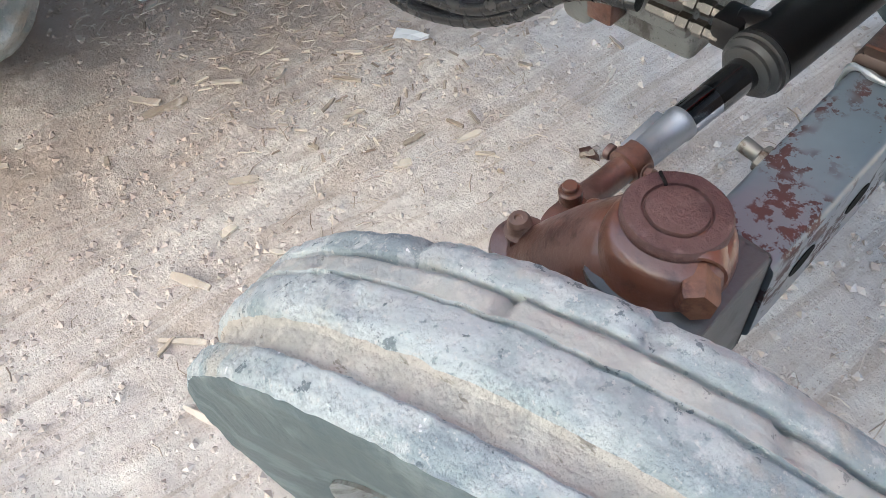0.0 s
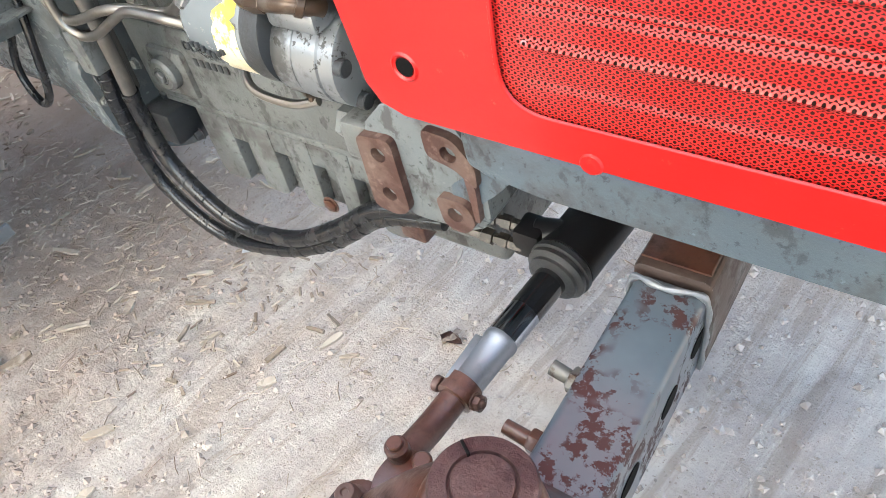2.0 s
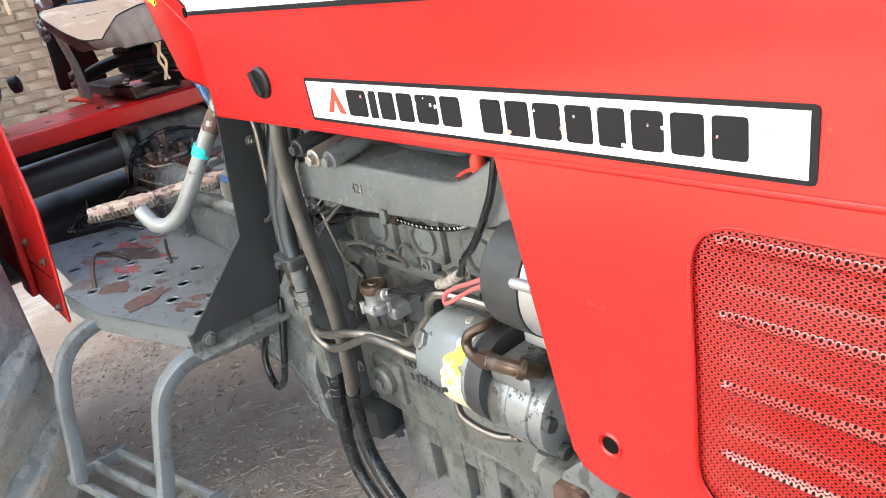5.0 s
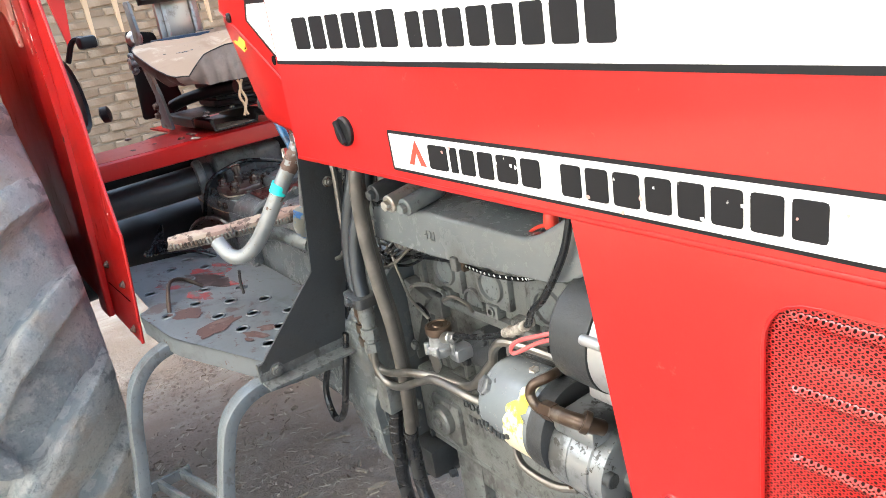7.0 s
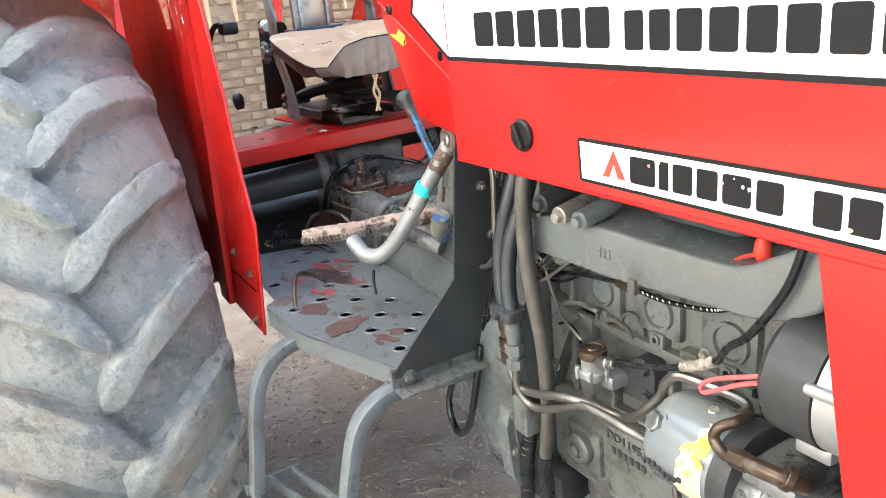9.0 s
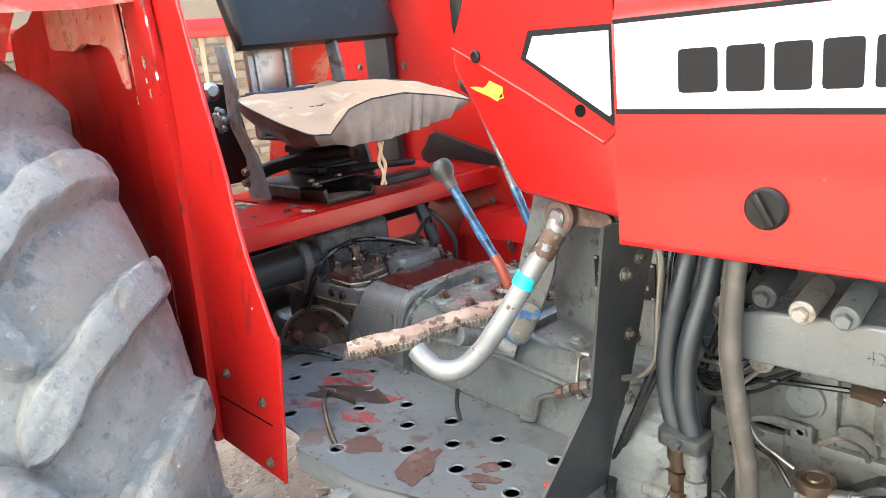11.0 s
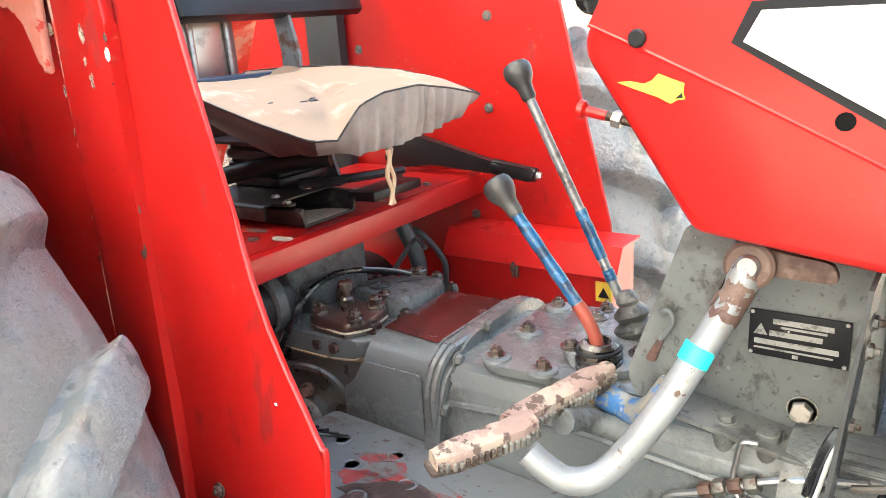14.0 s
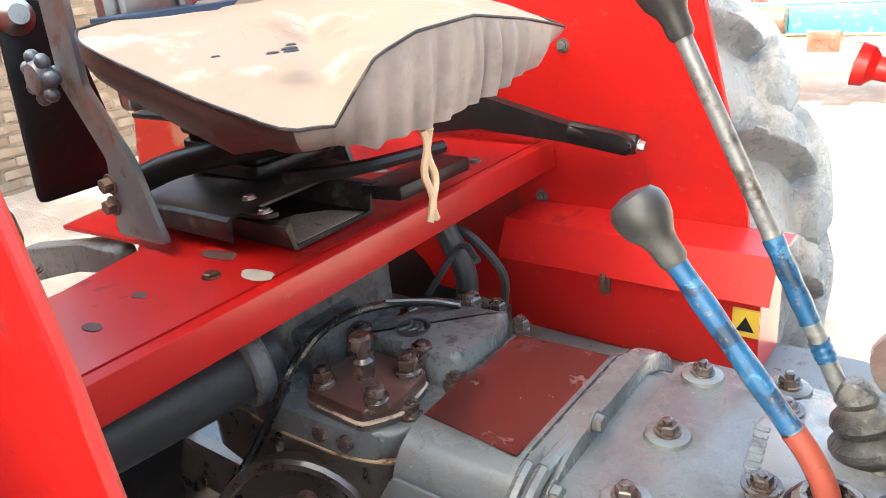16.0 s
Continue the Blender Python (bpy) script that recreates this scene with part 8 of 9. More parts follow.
            ring.append(bm.verts.new((cx + x * out, cy + y * out, z + (low - z) * d)))
        rows.append(ring)
    for a, b in zip(rows, rows[1:]):
        for j in range(fine):
            k = (j + 1) % fine
            f = bm.faces.new((a[j], a[k], b[k], b[j]))
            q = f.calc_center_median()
            # front panel grey, side panels the brown with shade in its colour
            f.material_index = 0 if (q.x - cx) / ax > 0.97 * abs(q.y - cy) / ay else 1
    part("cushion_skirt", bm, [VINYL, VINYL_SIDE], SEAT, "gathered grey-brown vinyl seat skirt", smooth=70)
    bm = bm_()
    pts = [Vector((cx + x * 1.003, cy + y * 1.003, z + 0.001)) for x, y, z in (rimpt(2 * math.pi * j / nx) for j in range(nx))]
    tube(bm, pts + pts[:1], 0.0015, 6, soft=False)
    part("seam_piping", bm, SCRAPED, SEAT, "dark seam piping")
    for j, (x, y) in enumerate(((-1.375, -0.118), (-1.362, -0.128), (-1.372, -0.138), (-1.395, -0.098), (-1.42, -0.155))):
        bm = bm_()
        lathe(bm, [(0.0075 - 0.0008 * j, 0), (0.006 - 0.0008 * j, 0.0012), (0, 0.0012)], Matrix.Translation((x, y, 1.2868)), 10)
        part("burn_hole", bm, BLACK, SEAT)
    bm = bm_()
    slab(bm, round_poly([(-1.70, -0.10), (-1.655, -0.10), (-1.64, -0.04), (-1.635, 0.05), (-1.66, 0.11), (-1.70, 0.11)], 0.012, 3), "z", 1.300, 1.3145, 0.002)
    k = Mat("dark_blue_foam", (0.03, 0.05, 0.09), 0.8)
    part("torn_opening", bm, k.done(), SEAT, "dark opening torn in the cover")
    bm = bm_()
    rows = []
    for i in range(9):
        t = i / 8
        lift = 0.026 * math.sin(math.pi * t) ** 0.7
        rows.append([bm.verts.new((-1.640 + 0.020 * t - q * 0.030, 0.035 + 0.085 * t, 1.303 + lift * g)) for q, g in ((-0.9, 0.0), (-0.4, 0.35), (0.0, 0.75), (0.35, 0.5))])
    for a, b in zip(rows, rows[1:]):
        for j in range(3):
            bm.faces.new((a[j], a[j + 1], b[j + 1], b[j]))
    bmesh.ops.solidify(bm, geom=bm.faces[:], thickness=0.002)
    part("torn_flap", bm, CLOTH, SEAT, "raised flap of torn tan cloth", smooth=60)
    for dy in (0.0, 0.007):
        bm = bm_()
        pts = [(-1.318, -0.035 + dy + 0.004 * math.sin(j * 1.3 + dy * 300), 1.205 - 0.0105 * j) for j in range(9)]
        tube(bm, pts, 0.0035, 6, 3)
        part("tie_cord", bm, ROPE, SEAT, "frayed tan tie cord")


cushion()
# backrest on a wide post
bm = bm_()
rows = []
for (x, z, t) in ((-1.735, 1.405, 0.020), (-1.730, 1.415, 0.045), (-1.745, 1.45, 0.055), (-1.775, 1.52, 0.055), (-1.81, 1.60, 0.05), (-1.835, 1.66, 0.03), (-1.84, 1.67, 0.012)):
    ring = []
    for j in range(40):
        a = 2 * math.pi * j / 40
        c, s = math.cos(a), math.sin(a)
        k_ = (abs(c) ** 3 + abs(s) ** 3) ** (-1 / 3)
        y = 0.225 * k_ * s
        curve = 0.05 * (y / 0.225) ** 2
        ring.append(bm.verts.new((x + t * k_ * c + curve, 0.118 + y, z)))
    rows.append(ring)
for a, b in zip(rows, rows[1:]):
    for j in range(40):
        bm.faces.new((a[j], a[(j + 1) % 40], b[(j + 1) % 40], b[j]))
bm.faces.new(rows[0][::-1])
bm.faces.new(rows[-1])
part("backrest", bm, BLACK, SEAT, "shiny black vinyl backrest", smooth=60)
bm = bm_()
slab(bm, round_poly([(-0.045, 1.20), (-0.045, 1.43), (0.075, 1.43), (0.075, 1.20)], 0.01, 2), "x", -1.775, -1.755, 0.003)
for y in (-0.03, 0.05):
    box(bm, (-1.756, y, 1.20), (-1.748, y + 0.012, 1.42), 0.003)
part("back_post", bm, STEEL, SEAT, "bare metal backrest post")


# fenders: flat side sheet, folded front edge, tyre cover
def fender(sign):
    y = MID + sign * 0.435 if sign < 0 else 0.432
    F = thing_part("fender", (-1.3, y, 0.8))
    if sign < 0:
        front = [(-1.108, 0.752), (-1.095, 0.965), (-1.108, 1.0), (-1.185, 1.148), (-1.250, 1.43), (-1.27, 1.56)]
    else:
        front = [(-1.172, 0.85), (-1.168, 0.958), (-1.180, 1.028), (-1.222, 1.20), (-1.268, 1.40), (-1.31, 1.56)]
    back = [(-1.75, 1.60), (-2.05, 1.5), (-2.2, 1.2), (-2.2, 0.80), (-1.36, 0.76)]
    bm = bm_()
    slab(bm, front + back, "y", y - 0.0015, y + 0.0015)
    S = part("fender_side", bm, RED_OLD, F, "red sheet-metal fender side with scratches", smooth=0)
    bm = bm_()
    tube(bm, [(a + 0.001, y, z) for a, z in front], 0.0035, 8, 4)
    part("rolled_edge", bm, RED_OLD, F)
    if sign < 0:
        # outer strip with a fold, set off towards the tyre
        bm = bm_()
        slab(bm, [(-1.345, 1.56), (-1.335, 1.40), (-1.335, 1.15), (-1.315, 0.95), (-1.300, 0.76), (-1.37, 0.76), (-1.40, 0.95), (-1.425, 1.15), (-1.43, 1.40), (-1.44, 1.56)], "y", y - 0.018, y - 0.003, 0.004)
        part("fender_rib", bm, RED_OLD, F, "folded red fender rib with chipped edge")
        bm = bm_()
        slab(bm, round_poly([(-1.80, 1.62), (-1.80, 1.44), (-1.66, 1.43), (-1.60, 1.442), (-1.555, 1.434), (-1.505, 1.432), (-1.468, 1.415), (-1.452, 1.36), (-1.440, 1.352), (-1.436, 1.44), (-1.44, 1.62)], 0.01, 2), "y", y - 0.030, y - 0.020, 0.004)
        k = Mat("salmon_faded_paint", (0.60, 0.22, 0.16), 0.55)
        k.spots(7, 0.45, 0.6, (0.62, 0.34, 0.27), 0.6)
        k.spots(12, 0.56, 0.64, (0.42, 0.24, 0.08), 0.8)
        k.spots(40, 0.58, 0.64, (0.55, 0.05, 0.03), 0.6)
        part("cover_flange", bm, k.done(), F, "sun-faded salmon flange with rust")
        rnd = random.Random(8)
        for j in range(16):
            z = 1.12 + 0.38 * rnd.random()
            x = -1.336 - 0.006 * rnd.random() if j % 2 else -1.424 - 0.006 * rnd.random()
            r = 0.002 + 0.004 * rnd.random()
            bm = bm_()
            lathe(bm, [(r, 0), (r * 0.8, 0.0008), (0, 0.0008)], along((x, y - 0.0182, z), (0, -1, 0)) @ Matrix.Scale(1.7, 4, (0, 1, 0)), 7)
            part("paint_chip", bm, PATCH if j % 3 else WHITE, F)
        k = Mat("scraped_edge", (0.50, 0.32, 0.25), 0.7)
        k.spots(60, 0.45, 0.6, (0.5, 0.05, 0.03))
        bm = bm_()
        tube(bm, [(-1.430, y - 0.018, 1.5), (-1.428, y - 0.0185, 1.35), (-1.424, y - 0.0185, 1.15), (-1.40, y - 0.0185, 0.95)], 0.0018, 5, 4)
        part("chipped_edge", bm, k.done(), F)
        for a, z in ((-1.264, 0.890), (-1.150, 0.872), (-1.142, 0.775)):
            bm = bm_()
            hex_bolt(bm, (a, y - 0.003, z), (0, -1, 0), 0.012, 0.006, 0.003)
            part("fender_bolt", bm, RUST_PALE, F)
        bm = bm_()
        box(bm, (-1.30, y - 0.0028, 0.8385), (-1.13, y - 0.0012, 0.8400))
        part("panel_seam", bm, DARK, F)
        for j, (a, z, r) in enumerate(((-1.230, 1.241, 0.0055), (-1.227, 1.248, 0.0045), (-1.16, 1.02, 0.002))):
            bm = bm_()
            lathe(bm, [(r, 0), (r * 0.8, 0.0008), (0, 0.0008)], along((a, y - 0.0016, z), (0, -1, 0)), 7)
            part("paint_chip", bm, WHITE, F)
        k = Mat("bare_chip", (0.42, 0.33, 0.26), 0.8)
        k.spots(200, 0.48, 0.60, (0.16, 0.075, 0.05), detail=6)
        bare = k.done()
        rng = random.Random(41)
        for a, z, r in ((-1.378, 1.393, 0.010), (-1.381, 1.366, 0.006), (-1.375, 1.345, 0.009), (-1.437, 1.400, 0.008), (-1.427, 1.239, 0.007), (-1.391, 1.252, 0.005), (-1.375, 1.202, 0.006), (-1.434, 1.335, 0.006), (-1.432, 1.290, 0.005), (-1.430, 1.195, 0.006)):
            bm = bm_()
            ring = []
            for j in range(11):
                t = j / 11 * 2 * math.pi
                q = r * rng.uniform(0.45, 1.0)
                ring.append((a + 0.55 * q * math.cos(t), z + 1.15 * q * math.sin(t)))
            slab(bm, ring, "y", y - 0.0192, y - 0.0178)
            part("paint_chip", bm, bare, F, "ragged bare chip in the paint")
    # cover over the tyre, following its curve
    bm = bm_()
    rows = []
    for j in range(20):
        a = radians(60 + 112 * j / 19)
        r = 0.84
        x, z = -1.79 + r * math.cos(a), 0.76 + r * math.sin(a)
        prof = [(0.0, 0.0), (0.10, 0.012), (0.30, 0.014), (0.40, 0.0), (0.415, -0.03)] if j else [(0.0, 0.0), (0.10, -0.01), (0.30, -0.012), (0.40, -0.02), (0.415, -0.045)]
        rows.append([bm.verts.new((x + math.cos(a) * h, y + sign * w, z + math.sin(a) * h)) for w, h in prof])
    for a, b in zip(rows, rows[1:]):
        for j in range(len(a) - 1):
            bm.faces.new((a[j], a[j + 1], b[j + 1], b[j]))
    bmesh.ops.solidify(bm, geom=bm.faces[:], thickness=0.003)
    k = Mat("sun_faded_red", (0.60, 0.10, 0.07), 0.6)
    k.spots(7, 0.50, 0.60, (0.62, 0.36, 0.27), 0.8)
    k.spots(20, 0.62, 0.68, (0.50, 0.30, 0.10), 0.8)
    part("tyre_cover", bm, k.done(), F, "sun-faded red tyre cover", smooth=60)
    # inner sheet behind the tyre
    if sign < 0:
        bm = bm_()
        slab(bm, [(-1.42, 1.56), (-1.42, 1.2), (-1.38, 0.9), (-1.36, 0.76), (-2.2, 0.8), (-2.2, 1.5)], "y", y + 0.004, y + 0.007)
        part("inner_sheet", bm, RED_OLD, F)
    else:
        for a, z in ((-1.430, 1.203), (-1.475, 0.975), (-1.424, 1.383), (-1.768, 1.33), (-1.966, 1.336), (-1.50, 1.47), (-1.768, 1.18)):
            bm = bm_()
            lathe(bm, [(0.0105, 0), (0.0105, 0.0015), (0, 0.0015)], along((a, y - 0.0016, z), (0, -1, 0)), 18)
            hex_bolt(bm, (a, y - 0.003, z), (0, -1, 0), 0.011, 0.005)
            part("fender_bolt", bm, BOLT_OLD, F)
        bm = bm_()
        slab(bm, [(-1.80, 1.0), (-1.80, 1.6), (-1.90, 1.6), (-1.90, 1.0)], "y", y - 0.03, y - 0.003, 0.003)
        part("back_upright", bm, GREY_DARK, F)
    return F


NEAR = fender(-1)
for ob in NEAR.children:
    for v in ob.data.vertices:
        if v.co.z < 1.2:
            v.co.y -= 0.085 * (1.2 - v.co.z)
fender(1)

# toolbox on the far fender
bm = bm_()
slab(bm, [(0.325, 0.806), (0.325, 0.925), (0.345, 0.960), (0.428, 0.960), (0.428, 0.806)], "x", -1.478, -1.118, 0.002)
TB = part("toolbox", bm, RED_OLD, tractor, "red sheet-metal toolbox with sloping lid", smooth=0)
bm = bm_()
slab(bm, [(0.314, 0.916), (0.318, 0.924), (0.343, 0.968), (0.428, 0.968), (0.428, 0.964), (0.346, 0.964), (0.322, 0.923), (0.318, 0.914)], "x", -1.488, -1.106)
part("toolbox_lid", bm, RED_OLD, TB, smooth=0)
bm = bm_()
tube(bm, [(-1.318, 0.312, 0.922), (-1.318, 0.308, 0.910), (-1.318, 0.316, 0.895)], 0.004, 6)
box(bm, (-1.326, 0.316, 0.888), (-1.310, 0.322, 0.915), 0.002)
part("toolbox_hasp", bm, RUST, TB)
bm = bm_()
box(bm, (-1.150, 0.3225, 0.866), (-1.118, 0.3245, 0.904))
WN = part("warning_label", bm, YELLOW, TB, "yellow warning label with a dark triangle", smooth=0)
flat([(-1.145, 0.874), (-1.123, 0.874), (-1.134, 0.894)], 0.3222, INK, WN, "warning_mark")

# hand brake lever
HB = thing_part("hand_brake", (-1.5, 0.38, 1.1))
bm = bm_()
slab(bm, round_poly([(-1.68, 1.10), (-1.62, 1.16), (-1.52, 1.135), (-1.40, 1.105), (-1.32, 1.095), (-1.30, 1.085), (-1.31, 1.065), (-1.40, 1.08), (-1.55, 1.09), (-1.66, 1.075)], 0.012, 3), "y", 0.375, 0.395, 0.005)
part("brake_lever", bm, BLACK, HB, "black hand brake lever")
bm = bm_()
disc_bar(bm, (-1.40, 0.385, 1.095), (-1.305, 0.395, 1.078), 0.014, 14)
part("lever_grip", bm, BLACK, HB)
bm = bm_()
hex_bolt(bm, (-1.304, 0.395, 1.078), (1, 0.1, -0.2), 0.013, 0.01)
part("grip_button", bm, STEEL, HB)


# rear wheels with chevron lugs
def lug_mesh(side):
    """One worn lug in the wheel's frame; side: +1 or -1 along the axle."""
    bm = bm_()
    n, rows = 40, []
    across = [(-1.55, -0.25), (-1.34, -0.02), (-1.21, 0.10), (-1.13, 0.48), (-1.07, 0.84), (-1.00, 0.95), (-0.84, 1.0), (-0.40, 1.02), (0.0, 1.03), (0.40, 1.02), (0.84, 0.98), (1.00, 0.92), (1.07, 0.80), (1.13, 0.45), (1.21, 0.10), (1.34, -0.02), (1.55, -0.25)]
    for i in range(n + 1):
        t = i / n
        y = side * (0.240 - 0.262 * t)
        ang = radians(-15.5 * t**0.92 + 1.6 * math.sin(t * math.pi))
        base = 0.700 - 0.102 * abs(y / 0.236) ** 2.6
        h = 0.048 * (1 - 0.30 * max(0.0, t - 0.8) / 0.2)
        w1 = 0.034 - 0.003 * t + 0.007 * math.exp(-((t - 0.86) / 0.10) ** 2)
        if t > 0.88:
            w1 *= 0.35 + 0.65 * math.sqrt(max(0.0, 1 - ((t - 0.88) / 0.125) ** 2))
        if t < 0.10:
            q = math.sqrt(max(0.0, 1 - ((0.10 - t) / 0.115) ** 2))
            h, w1 = h * (0.74 + 0.26 * q), w1 * (0.75 + 0.25 * q)
        row = []
        for f, k in across:
            w = w1 * f
            r = base + h * k
            v = Vector((y * 22, w * 30, side * 3.0))
            if k > 0:
                r += 0.0035 * noise.noise(v) + 0.0026 * noise.noise(v * 3.1) + 0.0014 * noise.noise(v * 7.7)
                bite = noise.noise(Vector((y * 40, w * 25, 5.0 + side)))
                if abs(f) > 0.9 and bite > 0.10:
                    r -= 0.032 * (bite - 0.10) * min(1.0, k)
                nick = noise.noise(Vector((y * 85, w * 60, 2.0 + side)))
                if nick > 0.38:
                    r -= 0.020 * (nick - 0.38)
            a = ang + w / 0.73 + 0.010 * noise.noise(Vector((y * 15, f * 0.7, 8.0))) + 0.006 * noise.noise(Vector((y * 50, f * 1.2, 3.0)))
            row.append(bm.verts.new((r * math.cos(a), y, r * math.sin(a))))
        rows.append(row)
    for a, b in zip(rows, rows[1:]):
        for j in range(len(across) - 1):
            bm.faces.new((a[j], a[j + 1], b[j + 1], b[j]))
    bm.faces.new(rows[0])
    bm.faces.new(rows[-1][::-1])
    return mesh_of("lug", bm, TYRE_R, 28)


LUG = {1: lug_mesh(1), -1: lug_mesh(-1)}


def rear_wheel(c, spin):
    W = thing_part("rear_wheel", c)
    bm = bm_()
    m = Matrix.Translation(c) @ Matrix.Rotation(radians(90), 4, "X")
    prof = [(0.39, 0.17), (0.43, 0.20), (0.50, 0.232), (0.555, 0.250), (0.590, 0.242), (0.632, 0.205), (0.668, 0.14), (0.692, 0.07), (0.698, 0.0), (0.692, -0.07), (0.668, -0.14), (0.632, -0.205), (0.590, -0.242), (0.555, -0.250), (0.50, -0.232), (0.43, -0.20), (0.39, -0.17)]
    prof = [(a[0] + (b[0] - a[0]) * s / 4, a[1] + (b[1] - a[1]) * s / 4) for a, b in zip(prof, prof[1:]) for s in range(4)] + prof[-1:]
    rings = []
    for r, h in prof:
        ring = []
        for j in range(240):
            a = 2 * math.pi * j / 240
            v = Vector((r * math.cos(a), r * math.sin(a), h))
            rr = r + 0.004 * noise.fractal(v * 9, 1.0, 2.0, 3) + 0.003 * noise.fractal(v * 38, 0.8, 2.0, 4)
            ring.append(bm.verts.new(m @ Vector((rr * math.cos(a), rr * math.sin(a), h))))
        rings.append(ring)
    for a, b in zip(rings, rings[1:]):
        for j in range(240):
            bm.faces.new((a[j], a[(j + 1) % 240], b[(j + 1) % 240], b[j]))
    part("tyre", bm, TYRE_R, W, "dusty grey rear tyre with deep chevron lugs", smooth=60)
    bm = bm_()
    lathe(bm, [(0.0, -0.06), (0.10, -0.06), (0.13, -0.03), (0.30, -0.02), (0.36, -0.12), (0.40, -0.18), (0.41, -0.20), (0.40, -0.17), (0.385, 0.0), (0.40, 0.17), (0.41, 0.20), (0.40, 0.18), (0.36, 0.10), (0.0, 0.06)], m, 48)
    part("rim", bm, GREY_LIGHT, W, "grey steel wheel rim")
    for j in range(20):
        for s in (1, -1):
            a = radians(18 * j + (9.0 if s < 0 else 0) + spin)
            link("lug", LUG[s], W, Matrix.Translation(c) @ Matrix.Rotation(-a, 4, "Y"))


rear_wheel((-1.785, -0.755, 0.745), 14.8)
rear_wheel((-1.865, 0.775, 0.745), 5.0)
# lamp with bracket on the near fender
bm = bm_()
lathe(bm, [(0.0, -0.05), (0.05, -0.05), (0.085, -0.02), (0.095, 0.0), (0.095, 0.008), (0.088, 0.012), (0.08, 0.006), (0.0, 0.004)], along((-1.62, -0.345, 1.22), (0.4, 0.9, 0.1)), 28)
LAMP = part("work_lamp", bm, BLACK, tractor, "black round work lamp on a bracket")
bm = bm_()
tube(bm, [(-1.62, -0.37, 1.08), (-1.60, -0.36, 1.14), (-1.61, -0.35, 1.20)], 0.012, 10)
part("lamp_bracket", bm, BLACK, LAMP)
bm = bm_()
tube(bm, [(-1.60, -0.33, 1.30), (-1.585, -0.31, 1.345), (-1.56, -0.29, 1.35)], 0.007, 8)
box(bm, (-1.58, -0.305, 1.325), (-1.53, -0.265, 1.355), 0.008)
part("lamp_switch", bm, BLACK, LAMP)
bm = bm_()
lathe(bm, [(0.012, 0), (0.02, 0.004), (0.02, 0.02), (0.012, 0.024), (0, 0.024)], along((-1.575, -0.30, 1.165), (0.4, 0.9, 0.1)), 16)
part("lamp_knob", bm, BLACK, LAMP)

# black plate behind the seat, with a cable stub
bm = bm_()
slab(bm, round_poly([(-0.118, 1.09), (-0.100, 1.345), (-0.02, 1.33), (0.02, 1.09)], 0.01, 2), "x", -1.905, -1.90, 0.001)
BP = part("black_plate", bm, BLACK, tractor, "black plate standing behind the seat")
bm = bm_()
lathe(bm, [(0.022, 0), (0.024, 0.004), (0.018, 0.012), (0.012, 0.03), (0, 0.03)], along((-1.90, -0.08, 1.32), (1, -0.2, 0.1)), 16)
part("plate_socket", bm, STEEL, BP)
# link arms below the seat plate
bm = bm_()
slab(bm, round_poly([(-1.98, 1.02), (-1.80, 1.055), (-1.72, 1.06), (-1.72, 1.03), (-1.82, 1.015), (-1.97, 0.97), (-2.0, 0.99)], 0.01, 2), "y", -0.13, -0.10, 0.004)
slab(bm, round_poly([(-1.90, 0.96), (-1.76, 1.03), (-1.70, 1.03), (-1.72, 0.99), (-1.86, 0.93)], 0.01, 2), "y", -0.25, -0.215, 0.004)
part("lift_arm", bm, GREY, REAR, "grey lift arms")
# clutch pedal pad on the far side
bm = bm_()
slab(bm, round_poly([(-0.990, 0.932), (-0.973, 0.958), (-0.930, 0.975), (-0.928, 0.950), (-0.972, 0.884), (-0.986, 0.904)], 0.006, 2), "y", 0.232, 0.250, 0.003)
k = Mat("pale_pad_rubber", (0.40, 0.31, 0.28), 0.85, spec=0.25)
k.spots(16, 0.48, 0.60, (0.32, 0.21, 0.19), top=0.8, detail=7)
CP = part("clutch_pedal", bm, k.bump(k.noise(90, 5), 0.003, 0.6).done(), tractor, "worn beige clutch pedal pad")
bm = bm_()
tube(bm, [(-0.978, 0.240, 0.962), (-0.950, 0.240, 0.985), (-0.924, 0.240, 1.003)], 0.006, 8)
part("pad_rim", bm, PAD_STEEL, CP)
for i in range(7):
    t = (i + 0.5) / 7
    bm = bm_()
    box(bm, (-0.991 + 0.017 * (1 - t), 0.233, 0.890 + 0.042 * t), (-0.984 + 0.017 * (1 - t), 0.249, 0.894 + 0.042 * t), 0.0008, 1)
    part("pad_tooth", bm, PAD_STEEL, CP)
bm = bm_()
tube(bm, [(-0.940, 0.246, 0.985), (-0.88, 0.24, 0.985), (-0.80, 0.22, 1.05), (-0.77, 0.2, 1.12)], 0.012, 12)
part("clutch_arm", bm, GREY_LIGHT, CP)


# ---- surroundings ----
k = Mat("sun_dried_brick", (0.225, 0.165, 0.118), 0.95, spec=0.2)
k.rnd((0.165, 0.115, 0.08), 0.7)
k.spots(5, 0.44, 0.66, (0.28, 0.22, 0.165), detail=8)
k.bump(k.noise(30, 6), 0.01, 0.7)
BRICK = k.done()
k = Mat("mud_mortar", (0.26, 0.205, 0.155), 0.95, spec=0.2)
k.spots(4, 0.4, 0.7, (0.21, 0.162, 0.12))
k.bump(k.noise(20, 6), 0.012, 0.6)
MORTAR = k.done()


def wall(name, lo, hi, label):
    bm = bm_()
    box(bm, lo, hi, 0.02)
    return tagged(part(name, bm, MORTAR, smooth=0), label, "wall", kind="structure")


